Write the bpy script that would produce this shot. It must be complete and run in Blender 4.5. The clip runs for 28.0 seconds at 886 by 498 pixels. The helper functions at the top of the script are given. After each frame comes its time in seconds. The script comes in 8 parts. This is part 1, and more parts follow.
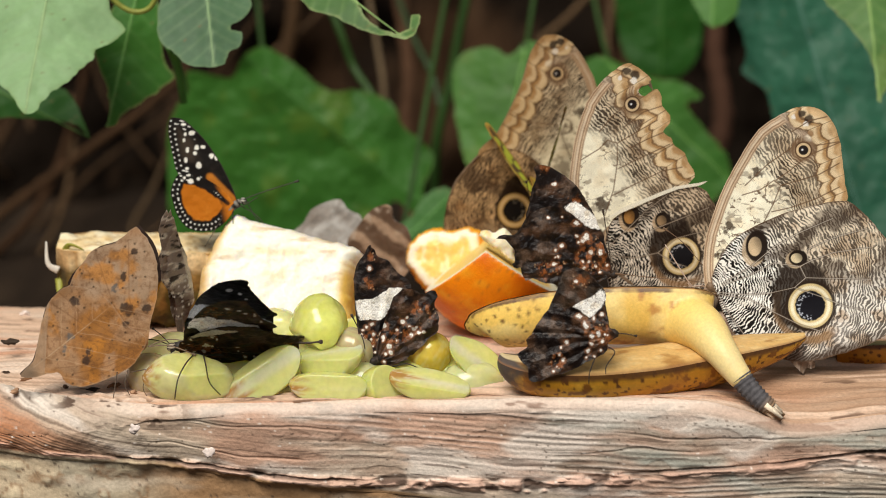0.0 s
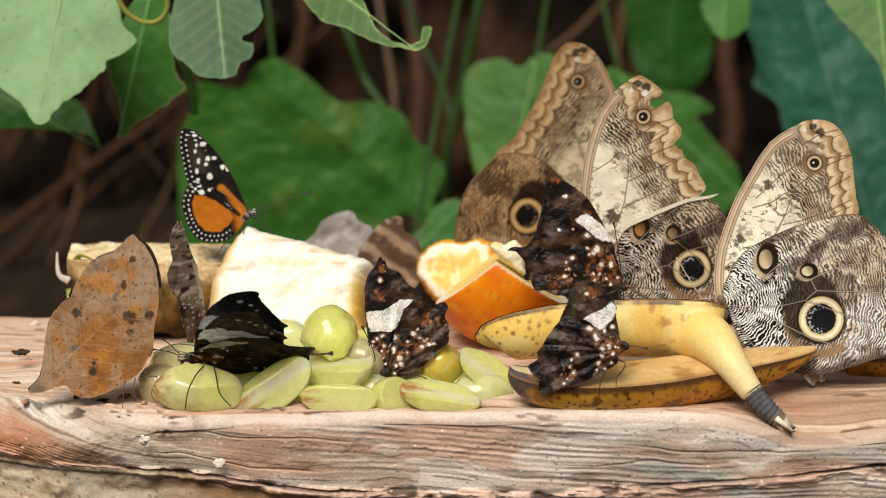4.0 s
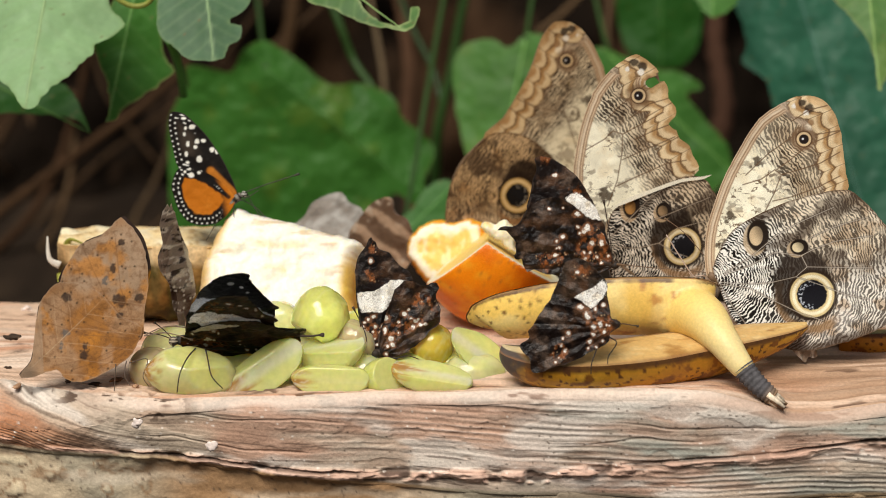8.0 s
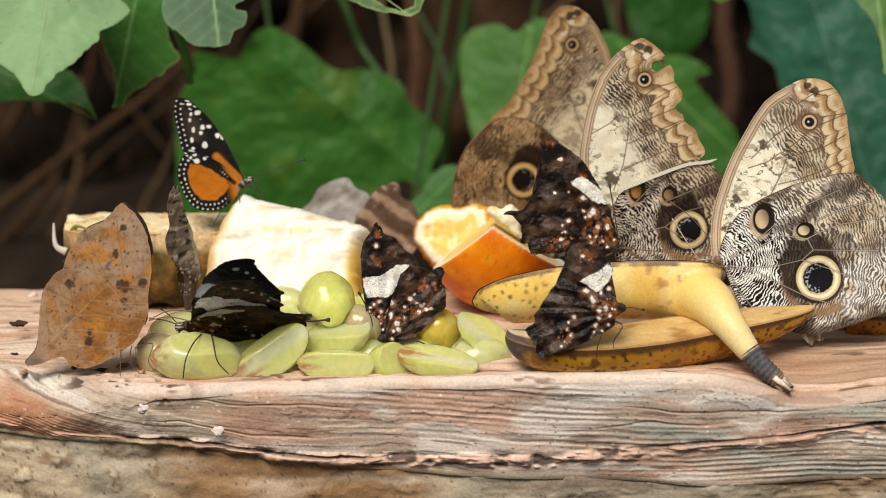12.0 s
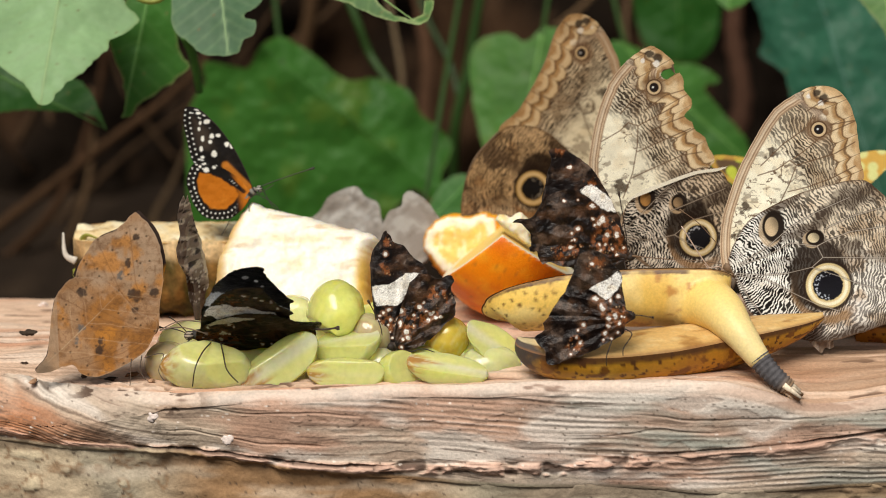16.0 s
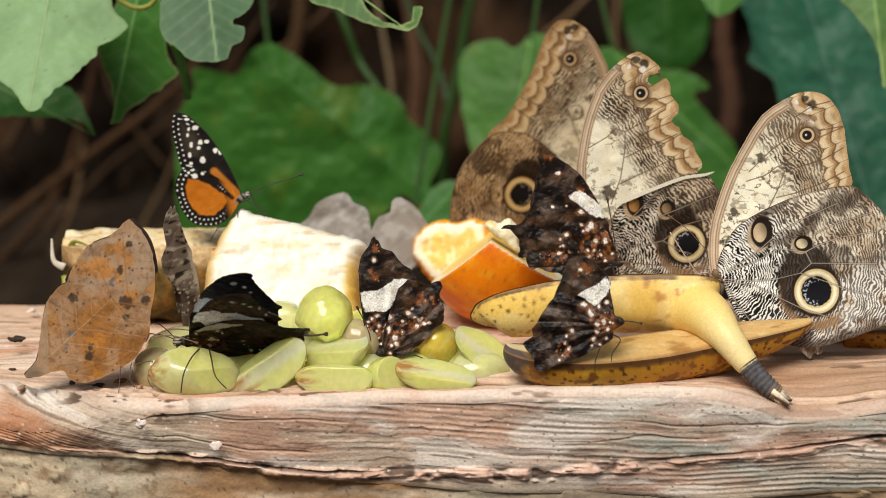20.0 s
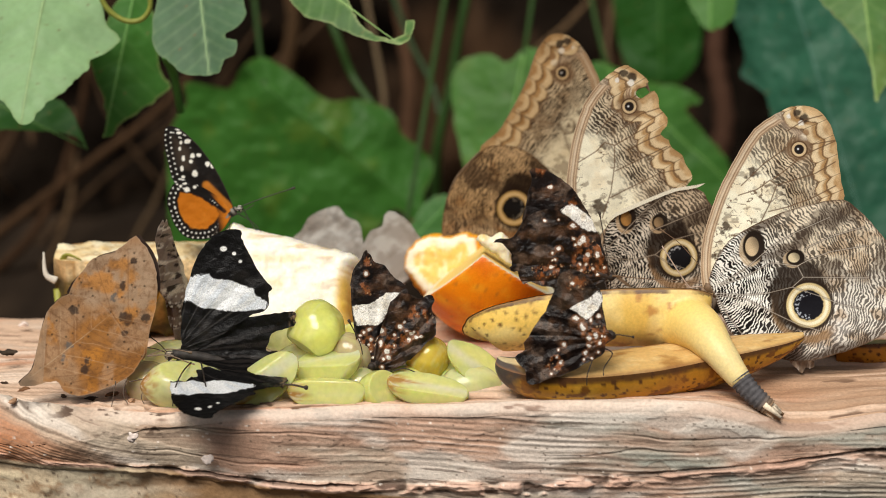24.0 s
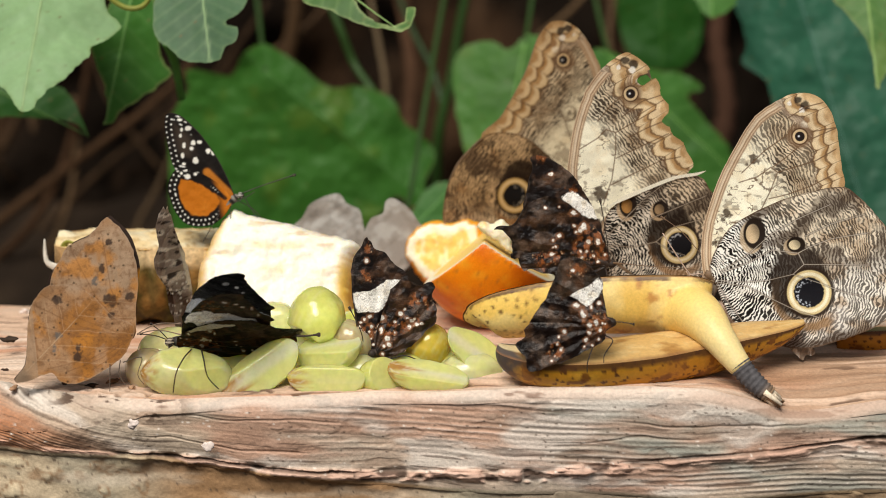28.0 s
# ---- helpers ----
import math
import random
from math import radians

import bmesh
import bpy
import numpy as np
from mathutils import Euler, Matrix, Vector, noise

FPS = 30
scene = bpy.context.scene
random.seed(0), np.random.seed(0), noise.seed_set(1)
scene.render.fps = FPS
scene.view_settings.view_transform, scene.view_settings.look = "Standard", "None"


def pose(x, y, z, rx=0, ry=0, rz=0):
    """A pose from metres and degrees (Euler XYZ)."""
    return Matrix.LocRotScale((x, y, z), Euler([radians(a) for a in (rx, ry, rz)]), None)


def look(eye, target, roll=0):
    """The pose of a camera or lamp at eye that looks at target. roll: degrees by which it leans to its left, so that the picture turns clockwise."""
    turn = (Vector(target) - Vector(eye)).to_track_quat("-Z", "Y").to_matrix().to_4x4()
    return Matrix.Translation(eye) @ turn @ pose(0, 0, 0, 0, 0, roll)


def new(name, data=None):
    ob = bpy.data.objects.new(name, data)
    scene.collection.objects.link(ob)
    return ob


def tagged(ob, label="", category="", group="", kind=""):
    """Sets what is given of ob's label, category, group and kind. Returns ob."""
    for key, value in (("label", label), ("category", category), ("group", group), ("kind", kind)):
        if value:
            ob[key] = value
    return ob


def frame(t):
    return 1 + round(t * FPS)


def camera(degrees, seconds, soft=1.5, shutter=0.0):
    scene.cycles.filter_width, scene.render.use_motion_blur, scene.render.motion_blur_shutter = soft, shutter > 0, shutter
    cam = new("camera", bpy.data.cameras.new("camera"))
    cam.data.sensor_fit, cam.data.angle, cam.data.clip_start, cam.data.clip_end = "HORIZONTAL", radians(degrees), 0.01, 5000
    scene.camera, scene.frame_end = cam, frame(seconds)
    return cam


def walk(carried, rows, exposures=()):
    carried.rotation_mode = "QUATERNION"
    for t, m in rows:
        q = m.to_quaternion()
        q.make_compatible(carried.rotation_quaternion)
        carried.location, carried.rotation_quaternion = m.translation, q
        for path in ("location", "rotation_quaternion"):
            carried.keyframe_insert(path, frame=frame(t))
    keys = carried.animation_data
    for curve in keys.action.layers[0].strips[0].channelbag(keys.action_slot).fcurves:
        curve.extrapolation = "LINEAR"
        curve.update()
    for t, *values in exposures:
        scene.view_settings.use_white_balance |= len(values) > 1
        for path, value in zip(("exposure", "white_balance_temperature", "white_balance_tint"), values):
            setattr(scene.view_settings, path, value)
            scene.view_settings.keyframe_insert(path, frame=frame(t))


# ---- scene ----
cam = camera(18.7, 28.0, soft=0.4, shutter=0.4)
cam.data.dof.use_dof = True
cam.data.dof.focus_distance = 1.025
cam.data.dof.aperture_fstop = 8.5
PATH_ROWS = [
    (0, look((-0.0003, -0.9655, 0.2615), (0.0004, 0.0131, 0.0556), 0.441)),
    (0.5, look((-0.0006, -0.9655, 0.2628), (-0.0012, 0.0127, 0.0552), 0.549)),
    (1, look((-0.0006, -0.9655, 0.2628), (-0.0005, 0.0128, 0.0557), 0.673)),
    (1.5, look((-0.0004, -0.9655, 0.2624), (0.0011, 0.0131, 0.0568), 0.851)),
    (2, look((0.0005, -0.9655, 0.2635), (0.0029, 0.0130, 0.0571), 0.815)),
    (2.5, look((-0.0008, -0.9655, 0.2630), (0.0036, 0.0133, 0.0580), 0.828)),
    (3, look((-0.0014, -0.9655, 0.2627), (0.0034, 0.0138, 0.0604), 0.794)),
    (3.5, look((-0.0013, -0.9655, 0.2623), (0.0003, 0.0141, 0.0612), 0.703)),
    (5.5, look((0.0002, -0.9655, 0.2618), (-0.0088, 0.0127, 0.0544), 0.378)),
    (6, look((0.0007, -0.9655, 0.2622), (-0.0050, 0.0128, 0.0553), 0.378)),
    (6.5, look((0.0013, -0.9655, 0.2614), (-0.0011, 0.0128, 0.0544), 0.247)),
    (7, look((0.0016, -0.9655, 0.2606), (0.0005, 0.0128, 0.0534), 0.089)),
    (7.5, look((0.0006, -0.9655, 0.2610), (0.0007, 0.0125, 0.0522), 0.060)),
    (8, look((0.0002, -0.9655, 0.2607), (0.0000, 0.0126, 0.0526), -0.008)),
    (8.5, look((0.0014, -0.9655, 0.2605), (-0.0015, 0.0128, 0.0535), -0.163)),
    (9, look((0.0020, -0.9655, 0.2608), (-0.0028, 0.0127, 0.0533), -0.164)),
    (9.5, look((0.0021, -0.9655, 0.2598), (-0.0028, 0.0127, 0.0523), -0.222)),
    (10, look((0.0025, -0.9655, 0.2597), (-0.0005, 0.0124, 0.0505), -0.266)),
    (10.5, look((0.0022, -0.9655, 0.2597), (-0.0014, 0.0120, 0.0489), -0.301)),
    (11, look((0.0027, -0.9655, 0.2597), (-0.0026, 0.0120, 0.0490), -0.217)),
    (11.5, look((0.0028, -0.9655, 0.2594), (-0.0013, 0.0117, 0.0473), -0.249)),
    (12, look((0.0036, -0.9655, 0.2590), (-0.0020, 0.0117, 0.0469), -0.327)),
    (12.5, look((0.0030, -0.9655, 0.2586), (-0.0029, 0.0127, 0.0508), -0.272)),
    (14.5, look((0.0038, -0.9655, 0.2588), (-0.0001, 0.0124, 0.0496), -0.264)),
    (15, look((0.0039, -0.9655, 0.2593), (-0.0028, 0.0124, 0.0505), -0.387)),
    (15.5, look((0.0044, -0.9655, 0.2585), (-0.0039, 0.0126, 0.0504), -0.411)),
    (16, look((0.0050, -0.9655, 0.2577), (-0.0054, 0.0126, 0.0498), -0.506)),
    (16.5, look((0.0053, -0.9655, 0.2574), (-0.0060, 0.0127, 0.0499), -0.562)),
    (17, look((0.0058, -0.9655, 0.2571), (-0.0046, 0.0126, 0.0494), -0.577)),
    (17.5, look((0.0053, -0.9655, 0.2578), (-0.0049, 0.0125, 0.0497), -0.620)),
    (18, look((0.0059, -0.9655, 0.2581), (-0.0045, 0.0124, 0.0491), -0.571)),
    (18.5, look((0.0062, -0.9655, 0.2575), (-0.0045, 0.0126, 0.0494), -0.470)),
    (19, look((0.0068, -0.9655, 0.2569), (-0.0030, 0.0127, 0.0494), -0.445)),
    (19.5, look((0.0063, -0.9655, 0.2578), (-0.0023, 0.0128, 0.0510), -0.495)),
    (20, look((0.0059, -0.9655, 0.2571), (-0.0011, 0.0132, 0.0519), -0.495)),
    (20.5, look((0.0062, -0.9655, 0.2574), (-0.0006, 0.0132, 0.0524), -0.447)),
    (22.5, look((0.0066, -0.9655, 0.2566), (0.0005, 0.0139, 0.0548), -0.412)),
    (23, look((0.0063, -0.9655, 0.2564), (0.0013, 0.0142, 0.0562), -0.497)),
    (23.5, look((0.0060, -0.9655, 0.2574), (0.0014, 0.0143, 0.0577), -0.375)),
    (24, look((0.0065, -0.9655, 0.2563), (0.0019, 0.0144, 0.0568), -0.414)),
    (24.5, look((0.0071, -0.9655, 0.2559), (0.0009, 0.0142, 0.0556), -0.316)),
    (25, look((0.0073, -0.9655, 0.2562), (0.0010, 0.0140, 0.0547), -0.351)),
    (25.5, look((0.0070, -0.9655, 0.2565), (0.0012, 0.0137, 0.0537), -0.363)),
    (26, look((0.0073, -0.9655, 0.2558), (0.0023, 0.0140, 0.0546), -0.404)),
    (26.5, look((0.0077, -0.9655, 0.2554), (0.0035, 0.0140, 0.0542), -0.370)),
    (27, look((0.0073, -0.9655, 0.2561), (0.0026, 0.0138, 0.0536), -0.368)),
    (27.5, look((0.0079, -0.9655, 0.2562), (0.0020, 0.0135, 0.0524), -0.389)),
    (28, look((0.0076, -0.9655, 0.2561), (0.0017, 0.0134, 0.0521), -0.408)),
]
walk(cam, PATH_ROWS, exposures=[(0, 0.0), (28, 0.0)])

# ---- light: a bright overcast sky over the glasshouse garden ----
SUN_EL, SUN_ROT = 53, 200
world = bpy.data.worlds.new("sky")
scene.world = world
world.use_nodes = True
wn = world.node_tree.nodes
sky = wn.new("ShaderNodeTexSky")
sky.sky_type, sky.sun_disc = "NISHITA", False
sky.sun_elevation, sky.sun_rotation = radians(SUN_EL), radians(SUN_ROT)
sky.dust_density, sky.ozone_density = 3.0, 0.6
wn["Background"].inputs["Strength"].default_value = 0.054
cloud = wn.new("ShaderNodeHueSaturation")
cloud.inputs["Saturation"].default_value = 0.35
world.node_tree.links.new(sky.outputs["Color"], cloud.inputs["Color"])
world.node_tree.links.new(cloud.outputs["Color"], wn["Background"].inputs["Color"])
sun_data = bpy.data.lights.new("sun", "SUN")
sun_data.energy, sun_data.angle, sun_data.color = 3.65, radians(34), (1.0, 0.94, 0.84)
sun = new("sun", sun_data)
sun_from = Vector((math.sin(radians(SUN_ROT)) * math.cos(radians(SUN_EL)), math.cos(radians(SUN_ROT)) * math.cos(radians(SUN_EL)), math.sin(radians(SUN_EL))))
sun.matrix_world = look(sun_from * 3, (0, 0, 0))

# ---- number tools ----


def hashed(ix, iy, seed):
    h = np.sin(ix * 127.1 + iy * 311.7 + seed * 74.7) * 43758.5453
    return h - np.floor(h)


def vnoise(x, y, seed=0):
    ix, iy = np.floor(x), np.floor(y)
    fx, fy = x - ix, y - iy
    fx, fy = fx * fx * (3 - 2 * fx), fy * fy * (3 - 2 * fy)
    a, b = hashed(ix, iy, seed), hashed(ix + 1, iy, seed)
    c, d = hashed(ix, iy + 1, seed), hashed(ix + 1, iy + 1, seed)
    return (a + (b - a) * fx) * (1 - fy) + (c + (d - c) * fx) * fy


def fbm(x, y, seed=0, octaves=4):
    """Layered noise, about -1 to 1."""
    total, amp, norm = 0, 1.0, 0
    for k in range(octaves):
        total = total + amp * (2 * vnoise(x * 2**k + 5.2 * k, y * 2**k + 1.3 * k, seed + k) - 1)
        norm += amp
        amp *= 0.5
    return total / norm * 1.6


def cells(x, y, seed=0):
    """Distance to the nearest scattered point, and that point's own random number."""
    best, idn = np.full(np.shape(x), 9.0), np.zeros(np.shape(x))
    ix, iy = np.floor(x), np.floor(y)
    for dx in (-1, 0, 1):
        for dy in (-1, 0, 1):
            cx, cy = ix + dx, iy + dy
            px, py = cx + hashed(cx, cy, seed), cy + hashed(cx, cy, seed + 9)
            d = np.hypot(x - px, y - py)
            idn = np.where(d < best, hashed(cx, cy, seed + 17), idn)
            best = np.minimum(best, d)
    return best, idn


def step(a, b, x):
    t = np.clip((x - a) / (b - a), 0, 1)
    return t * t * (3 - 2 * t)


def blend(col, other, m):
    m = np.asarray(m)[..., None]
    return col * (1 - m) + np.asarray(other) * m


def flat(u, c):
    return np.tile(np.asarray(c, float), (len(u), 1))


def seg_dist(u, v, a, b):
    a, b = np.asarray(a, float), np.asarray(b, float)
    ab = b - a
    t = np.clip(((u - a[0]) * ab[0] + (v - a[1]) * ab[1]) / (ab @ ab + 1e-9), 0, 1)
    return np.hypot(u - a[0] - t * ab[0], v - a[1] - t * ab[1])


def poly_dist(u, v, pts):
    d = np.full(len(u), 1e9)
    for a, b in zip(pts[:-1], pts[1:]):
        d = np.minimum(d, seg_dist(u, v, a, b))
    return d


def inside(u, v, pts):
    hit = np.zeros(len(u), bool)
    for (x0, y0), (x1, y1) in zip(pts, pts[1:] + pts[:1]):
        if y0 != y1:
            cross = (v < y0) != (v < y1)
            hit ^= cross & (u < (x1 - x0) * (v - y0) / (y1 - y0) + x0)
    return hit


def rounded(pts, n=6):
    """A smooth closed line through pts."""
    out, k = [], len(pts)
    for i in range(k):
        p0, p1, p2, p3 = (np.array(pts[(i + j) % k], float) for j in (-1, 0, 1, 2))
        gap = np.linalg.norm(p2 - p1)
        m1, m2 = (p2 - p0) * 0.5, (p3 - p1) * 0.5
        m1, m2 = m1 * min(1, 0.8 * gap / (np.linalg.norm(m1) + 1e-6)), m2 * min(1, 0.8 * gap / (np.linalg.norm(m2) + 1e-6))
        for s in range(n):
            t = s / n
            q = (2 * t**3 - 3 * t * t + 1) * p1 + (t**3 - 2 * t * t + t) * m1 + (3 * t * t - 2 * t**3) * p2 + (t**3 - t * t) * m2
            out.append((q[0], q[1]))
    return out


# ---- materials ----


def painted(name, rough=0.6, spec=0.4, grain=2000.0, grain_amount=0.15, bump=0.15, sub=0.0, sheen=0.0, translucent=0.0, coat=0.0, clear=0.0):
    """The mesh's own colours with a fine grain over them."""
    m = bpy.data.materials.new(name)
    m.use_nodes = True
    nt = m.node_tree
    p = nt.nodes["Principled BSDF"]
    att = nt.nodes.new("ShaderNodeAttribute")
    att.attribute_name = "Col"
    tc = nt.nodes.new("ShaderNodeTexCoord")
    no = nt.nodes.new("ShaderNodeTexNoise")
    no.inputs["Scale"].default_value, no.inputs["Detail"].default_value = grain, 4
    nt.links.new(tc.outputs["Object"], no.inputs["Vector"])
    ramp = nt.nodes.new("ShaderNodeMapRange")
    ramp.inputs["From Min"].default_value, ramp.inputs["From Max"].default_value = 0.25, 0.75
    ramp.inputs["To Min"].default_value, ramp.inputs["To Max"].default_value = 1 - grain_amount, 1 + grain_amount
    nt.links.new(no.outputs["Fac"], ramp.inputs["Value"])
    mul = nt.nodes.new("ShaderNodeVectorMath")
    mul.operation = "SCALE"
    nt.links.new(att.outputs["Color"], mul.inputs[0])
    nt.links.new(ramp.outputs["Result"], mul.inputs["Scale"])
    nt.links.new(mul.outputs["Vector"], p.inputs["Base Color"])
    p.inputs["Roughness"].default_value = rough
    p.inputs["Specular IOR Level"].default_value = spec
    p.inputs["Sheen Weight"].default_value = sheen
    p.inputs["Coat Weight"].default_value = coat
    p.inputs["Transmission Weight"].default_value = clear
    p.inputs["IOR"].default_value = 1.36 if clear else 1.45
    p.inputs["Subsurface Weight"].default_value = sub
    p.inputs["Subsurface Radius"].default_value = (1.0, 0.8, 0.3)
    p.inputs["Subsurface Scale"].default_value = 0.004
    bn = nt.nodes.new("ShaderNodeBump")
    bn.inputs["Strength"].default_value, bn.inputs["Distance"].default_value = bump, 0.0006
    nt.links.new(no.outputs["Fac"], bn.inputs["Height"])
    nt.links.new(bn.outputs["Normal"], p.inputs["Normal"])
    if translucent:
        tr = nt.nodes.new("ShaderNodeBsdfTranslucent")
        nt.links.new(mul.outputs["Vector"], tr.inputs["Color"])
        mix = nt.nodes.new("ShaderNodeMixShader")
        mix.inputs["Fac"].default_value = translucent
        nt.links.new(p.outputs[0], mix.inputs[1])
        nt.links.new(tr.outputs[0], mix.inputs[2])
        nt.links.new(mix.outputs[0], nt.nodes["Material Output"].inputs["Surface"])
    return m


WOOD = painted("weathered_wood", rough=0.7, spec=0.25, grain=800, grain_amount=0.14, bump=0.5)
SOIL = painted("soil", rough=0.95, spec=0.1, grain=260, grain_amount=0.4, bump=0.8)
BARK = painted("bark", rough=0.9, spec=0.15, grain=500, grain_amount=0.35, bump=0.6)
WING = painted("wing_scales", rough=0.6, spec=0.12, grain=3500, grain_amount=0.2, bump=0.15, translucent=0.05)
DARK_WING = painted("glossy_dark_wing", rough=0.30, spec=0.36, grain=2200, grain_amount=0.4, bump=0.5)
THIN_WING = painted("thin_wing", rough=0.45, spec=0.2, grain=1800, grain_amount=0.25, bump=0.15, translucent=0.5)
CHITIN = painted("chitin", rough=0.5, spec=0.25, grain=2500, grain_amount=0.3, bump=0.3)
LEAF = painted("leaf", rough=0.5, spec=0.25, grain=400, grain_amount=0.06, bump=0.05, translucent=0.22)
STEM = painted("stem", rough=0.5, spec=0.4, grain=700, grain_amount=0.15, bump=0.2)
GRAPE = painted("grape_flesh", rough=0.16, spec=0.5, grain=420, grain_amount=0.10, bump=0.05, sub=0.7, coat=0.4, clear=0.48)
PEEL = painted("banana_peel", rough=0.45, spec=0.4, grain=900, grain_amount=0.1, bump=0.12, sub=0.1)
FLESH = painted("fruit_flesh", rough=0.4, spec=0.45, grain=800, grain_amount=0.08, bump=0.2, sub=0.4)
PULP = painted("moist_pulp", rough=0.4, spec=0.45, grain=700, grain_amount=0.12, bump=0.25)
RIND = painted("orange_rind", rough=0.4, spec=0.3, grain=1300, grain_amount=0.06, bump=0.35, sub=0.15)

# ---- mesh tools ----


def mesh_of(name, verts, faces, cols, mat):
    me = bpy.data.meshes.new(name)
    me.from_pydata([tuple(p) for p in verts], [], [tuple(f) for f in faces])
    c = np.ones((len(verts), 4), np.float32)
    c[:, :3] = np.clip(cols, 0, 1)
    att = me.color_attributes.new("Col", "FLOAT_COLOR", "POINT")
    att.data.foreach_set("color", c.ravel())
    me.polygons.foreach_set("use_smooth", np.ones(len(me.polygons), bool))
    me.materials.append(mat)
    me.update()
    return me


def part(name, data, mat, parent=None, label="", at=None):
    """One mesh object from (verts, faces, cols), under its thing."""
    ob = new(name, mesh_of(name, *data, mat))
    if parent is not None:
        ob.parent = parent
    if at is not None:
        ob.matrix_basis = at
    return tagged(ob, label)


def thing(name, m, label, category, group=""):
    ob = new(name)
    ob.empty_display_size = 0.01
    ob.matrix_basis = m
    return tagged(ob, label, category, group)


def joined(*parts):
    V, Fc, Cc, n = [], [], [], 0
    for v, f, c in parts:
        V += [tuple(p) for p in v]
        Fc += [tuple(i + n for i in q) for q in f]
        Cc.append(np.asarray(c))
        n += len(v)
    return V, Fc, np.concatenate(Cc)


def ragged(line, amp, seed):
    """The outline with a worn, uneven rim."""
    if not amp:
        return line
    P = np.array(line)
    dense = np.concatenate([P + (np.roll(P, -1, 0) - P) * f for f in (0.0, 0.5)], 1).reshape(-1, 2)
    k = np.concatenate([[0], np.cumsum(np.hypot(*(dense[1:] - dense[:-1]).T))])
    n = np.roll(dense, -1, 0) - np.roll(dense, 1, 0)
    n = np.stack([n[:, 1], -n[:, 0]], 1) / (np.hypot(n[:, 0], n[:, 1])[:, None] + 1e-6)
    off = amp * (fbm(k / 2.2, k * 0 + seed, seed, 3) - 0.4 * step(0.55, 0.8, fbm(k / 3.5, k * 0 + 3.3, seed + 1, 2)) * 3)
    return [tuple(q) for q in dense + n * off[:, None]]


def sheet(outline, cell, paint, camber=None, back=None, smooth=4, rag=0.0, seed=0):
    """A thin sheet in the x-y plane, outline in mm; paint and camber take u, v and the distance d to the rim.
    back: the paint of the other side, if it has one of its own."""
    line = rounded(outline, smooth) if smooth > 1 else list(outline)
    line = ragged(line, rag, seed)
    P = np.array(line)
    lo, hi = P.min(0) - cell, P.max(0) + cell
    nu, nv = (np.ceil((hi - lo) / cell).astype(int) + 1)
    U, V = np.meshgrid(lo[0] + cell * np.arange(nu), lo[1] + cell * np.arange(nv), indexing="ij")
    u, v = U.ravel(), V.ravel()
    isin = inside(u, v, line)
    idx = np.arange(nu * nv).reshape(nu, nv)
    quads = np.stack([idx[:-1, :-1], idx[1:, :-1], idx[1:, 1:], idx[:-1, 1:]], -1).reshape(-1, 4)
    quads = quads[isin[quads].any(1)]
    used = np.unique(quads)
    remap = np.full(nu * nv, -1)
    remap[used] = np.arange(len(used))
    quads, u, v, isin = remap[quads], u[used], v[used], isin[used]
    # outer corners slide on to the rim
    d = np.full(len(u), 1e9)
    near = np.zeros((len(u), 2))
    for a, b in zip(P, np.roll(P, -1, 0)):
        ab = b - a
        t = np.clip(((u - a[0]) * ab[0] + (v - a[1]) * ab[1]) / (ab @ ab + 1e-9), 0, 1)
        q = a + t[:, None] * ab
        dd = np.hypot(u - q[:, 0], v - q[:, 1])
        m = dd < d
        d[m], near[m] = dd[m], q[m]
    u, v = np.where(isin, u, near[:, 0]), np.where(isin, v, near[:, 1])
    d = np.where(isin, d, 0)
    z = camber(u, v, d) if camber else 0 * u
    verts = np.stack([u, v, z], 1) * 0.001
    cols = paint(u, v, d)
    if back is None:
        return verts, quads, cols
    v2 = np.stack([u, v, z - 0.18], 1) * 0.001
    n = len(verts)
    return np.concatenate([verts, v2]), np.concatenate([quads, quads[:, ::-1] + n]), np.concatenate([cols, back(u, v, d)])


def tube(pts, radii, col, segs=8, squash=1.0, cap=True):
    """A round bar through pts (metres) with a radius at each; col: one colour or one for each point."""
    pts = [Vector(p) for p in pts]
    if not hasattr(radii, "__len__"):
        radii = [radii] * len(pts)
    V, Fc, C = [], [], []
    cols = np.asarray(col, float)
    side = None
    for i, p in enumerate(pts):
        way = (pts[min(i + 1, len(pts) - 1)] - pts[max(i - 1, 0)]).normalized()
        if side is None:
            side = way.cross(Vector((0, 0, 1)))
            if side.length < 0.1:
                side = way.cross(Vector((1, 0, 0)))
        side = (side - way * side.dot(way)).normalized()
        up = side.cross(way)
        for k in range(segs):
            a = 2 * math.pi * k / segs
            V.append(p + float(radii[i]) * (math.cos(a) * side + squash * math.sin(a) * up))
            C.append(cols if cols.ndim == 1 else cols[i])
    for i in range(len(pts) - 1):
        for k in range(segs):
            a, b = i * segs + k, i * segs + (k + 1) % segs
            Fc.append((a, b, b + segs, a + segs))
    if cap:
        Fc.append(tuple(range(segs))[::-1])
        Fc.append(tuple((len(pts) - 1) * segs + k for k in range(segs)))
    return V, Fc, np.array(C)


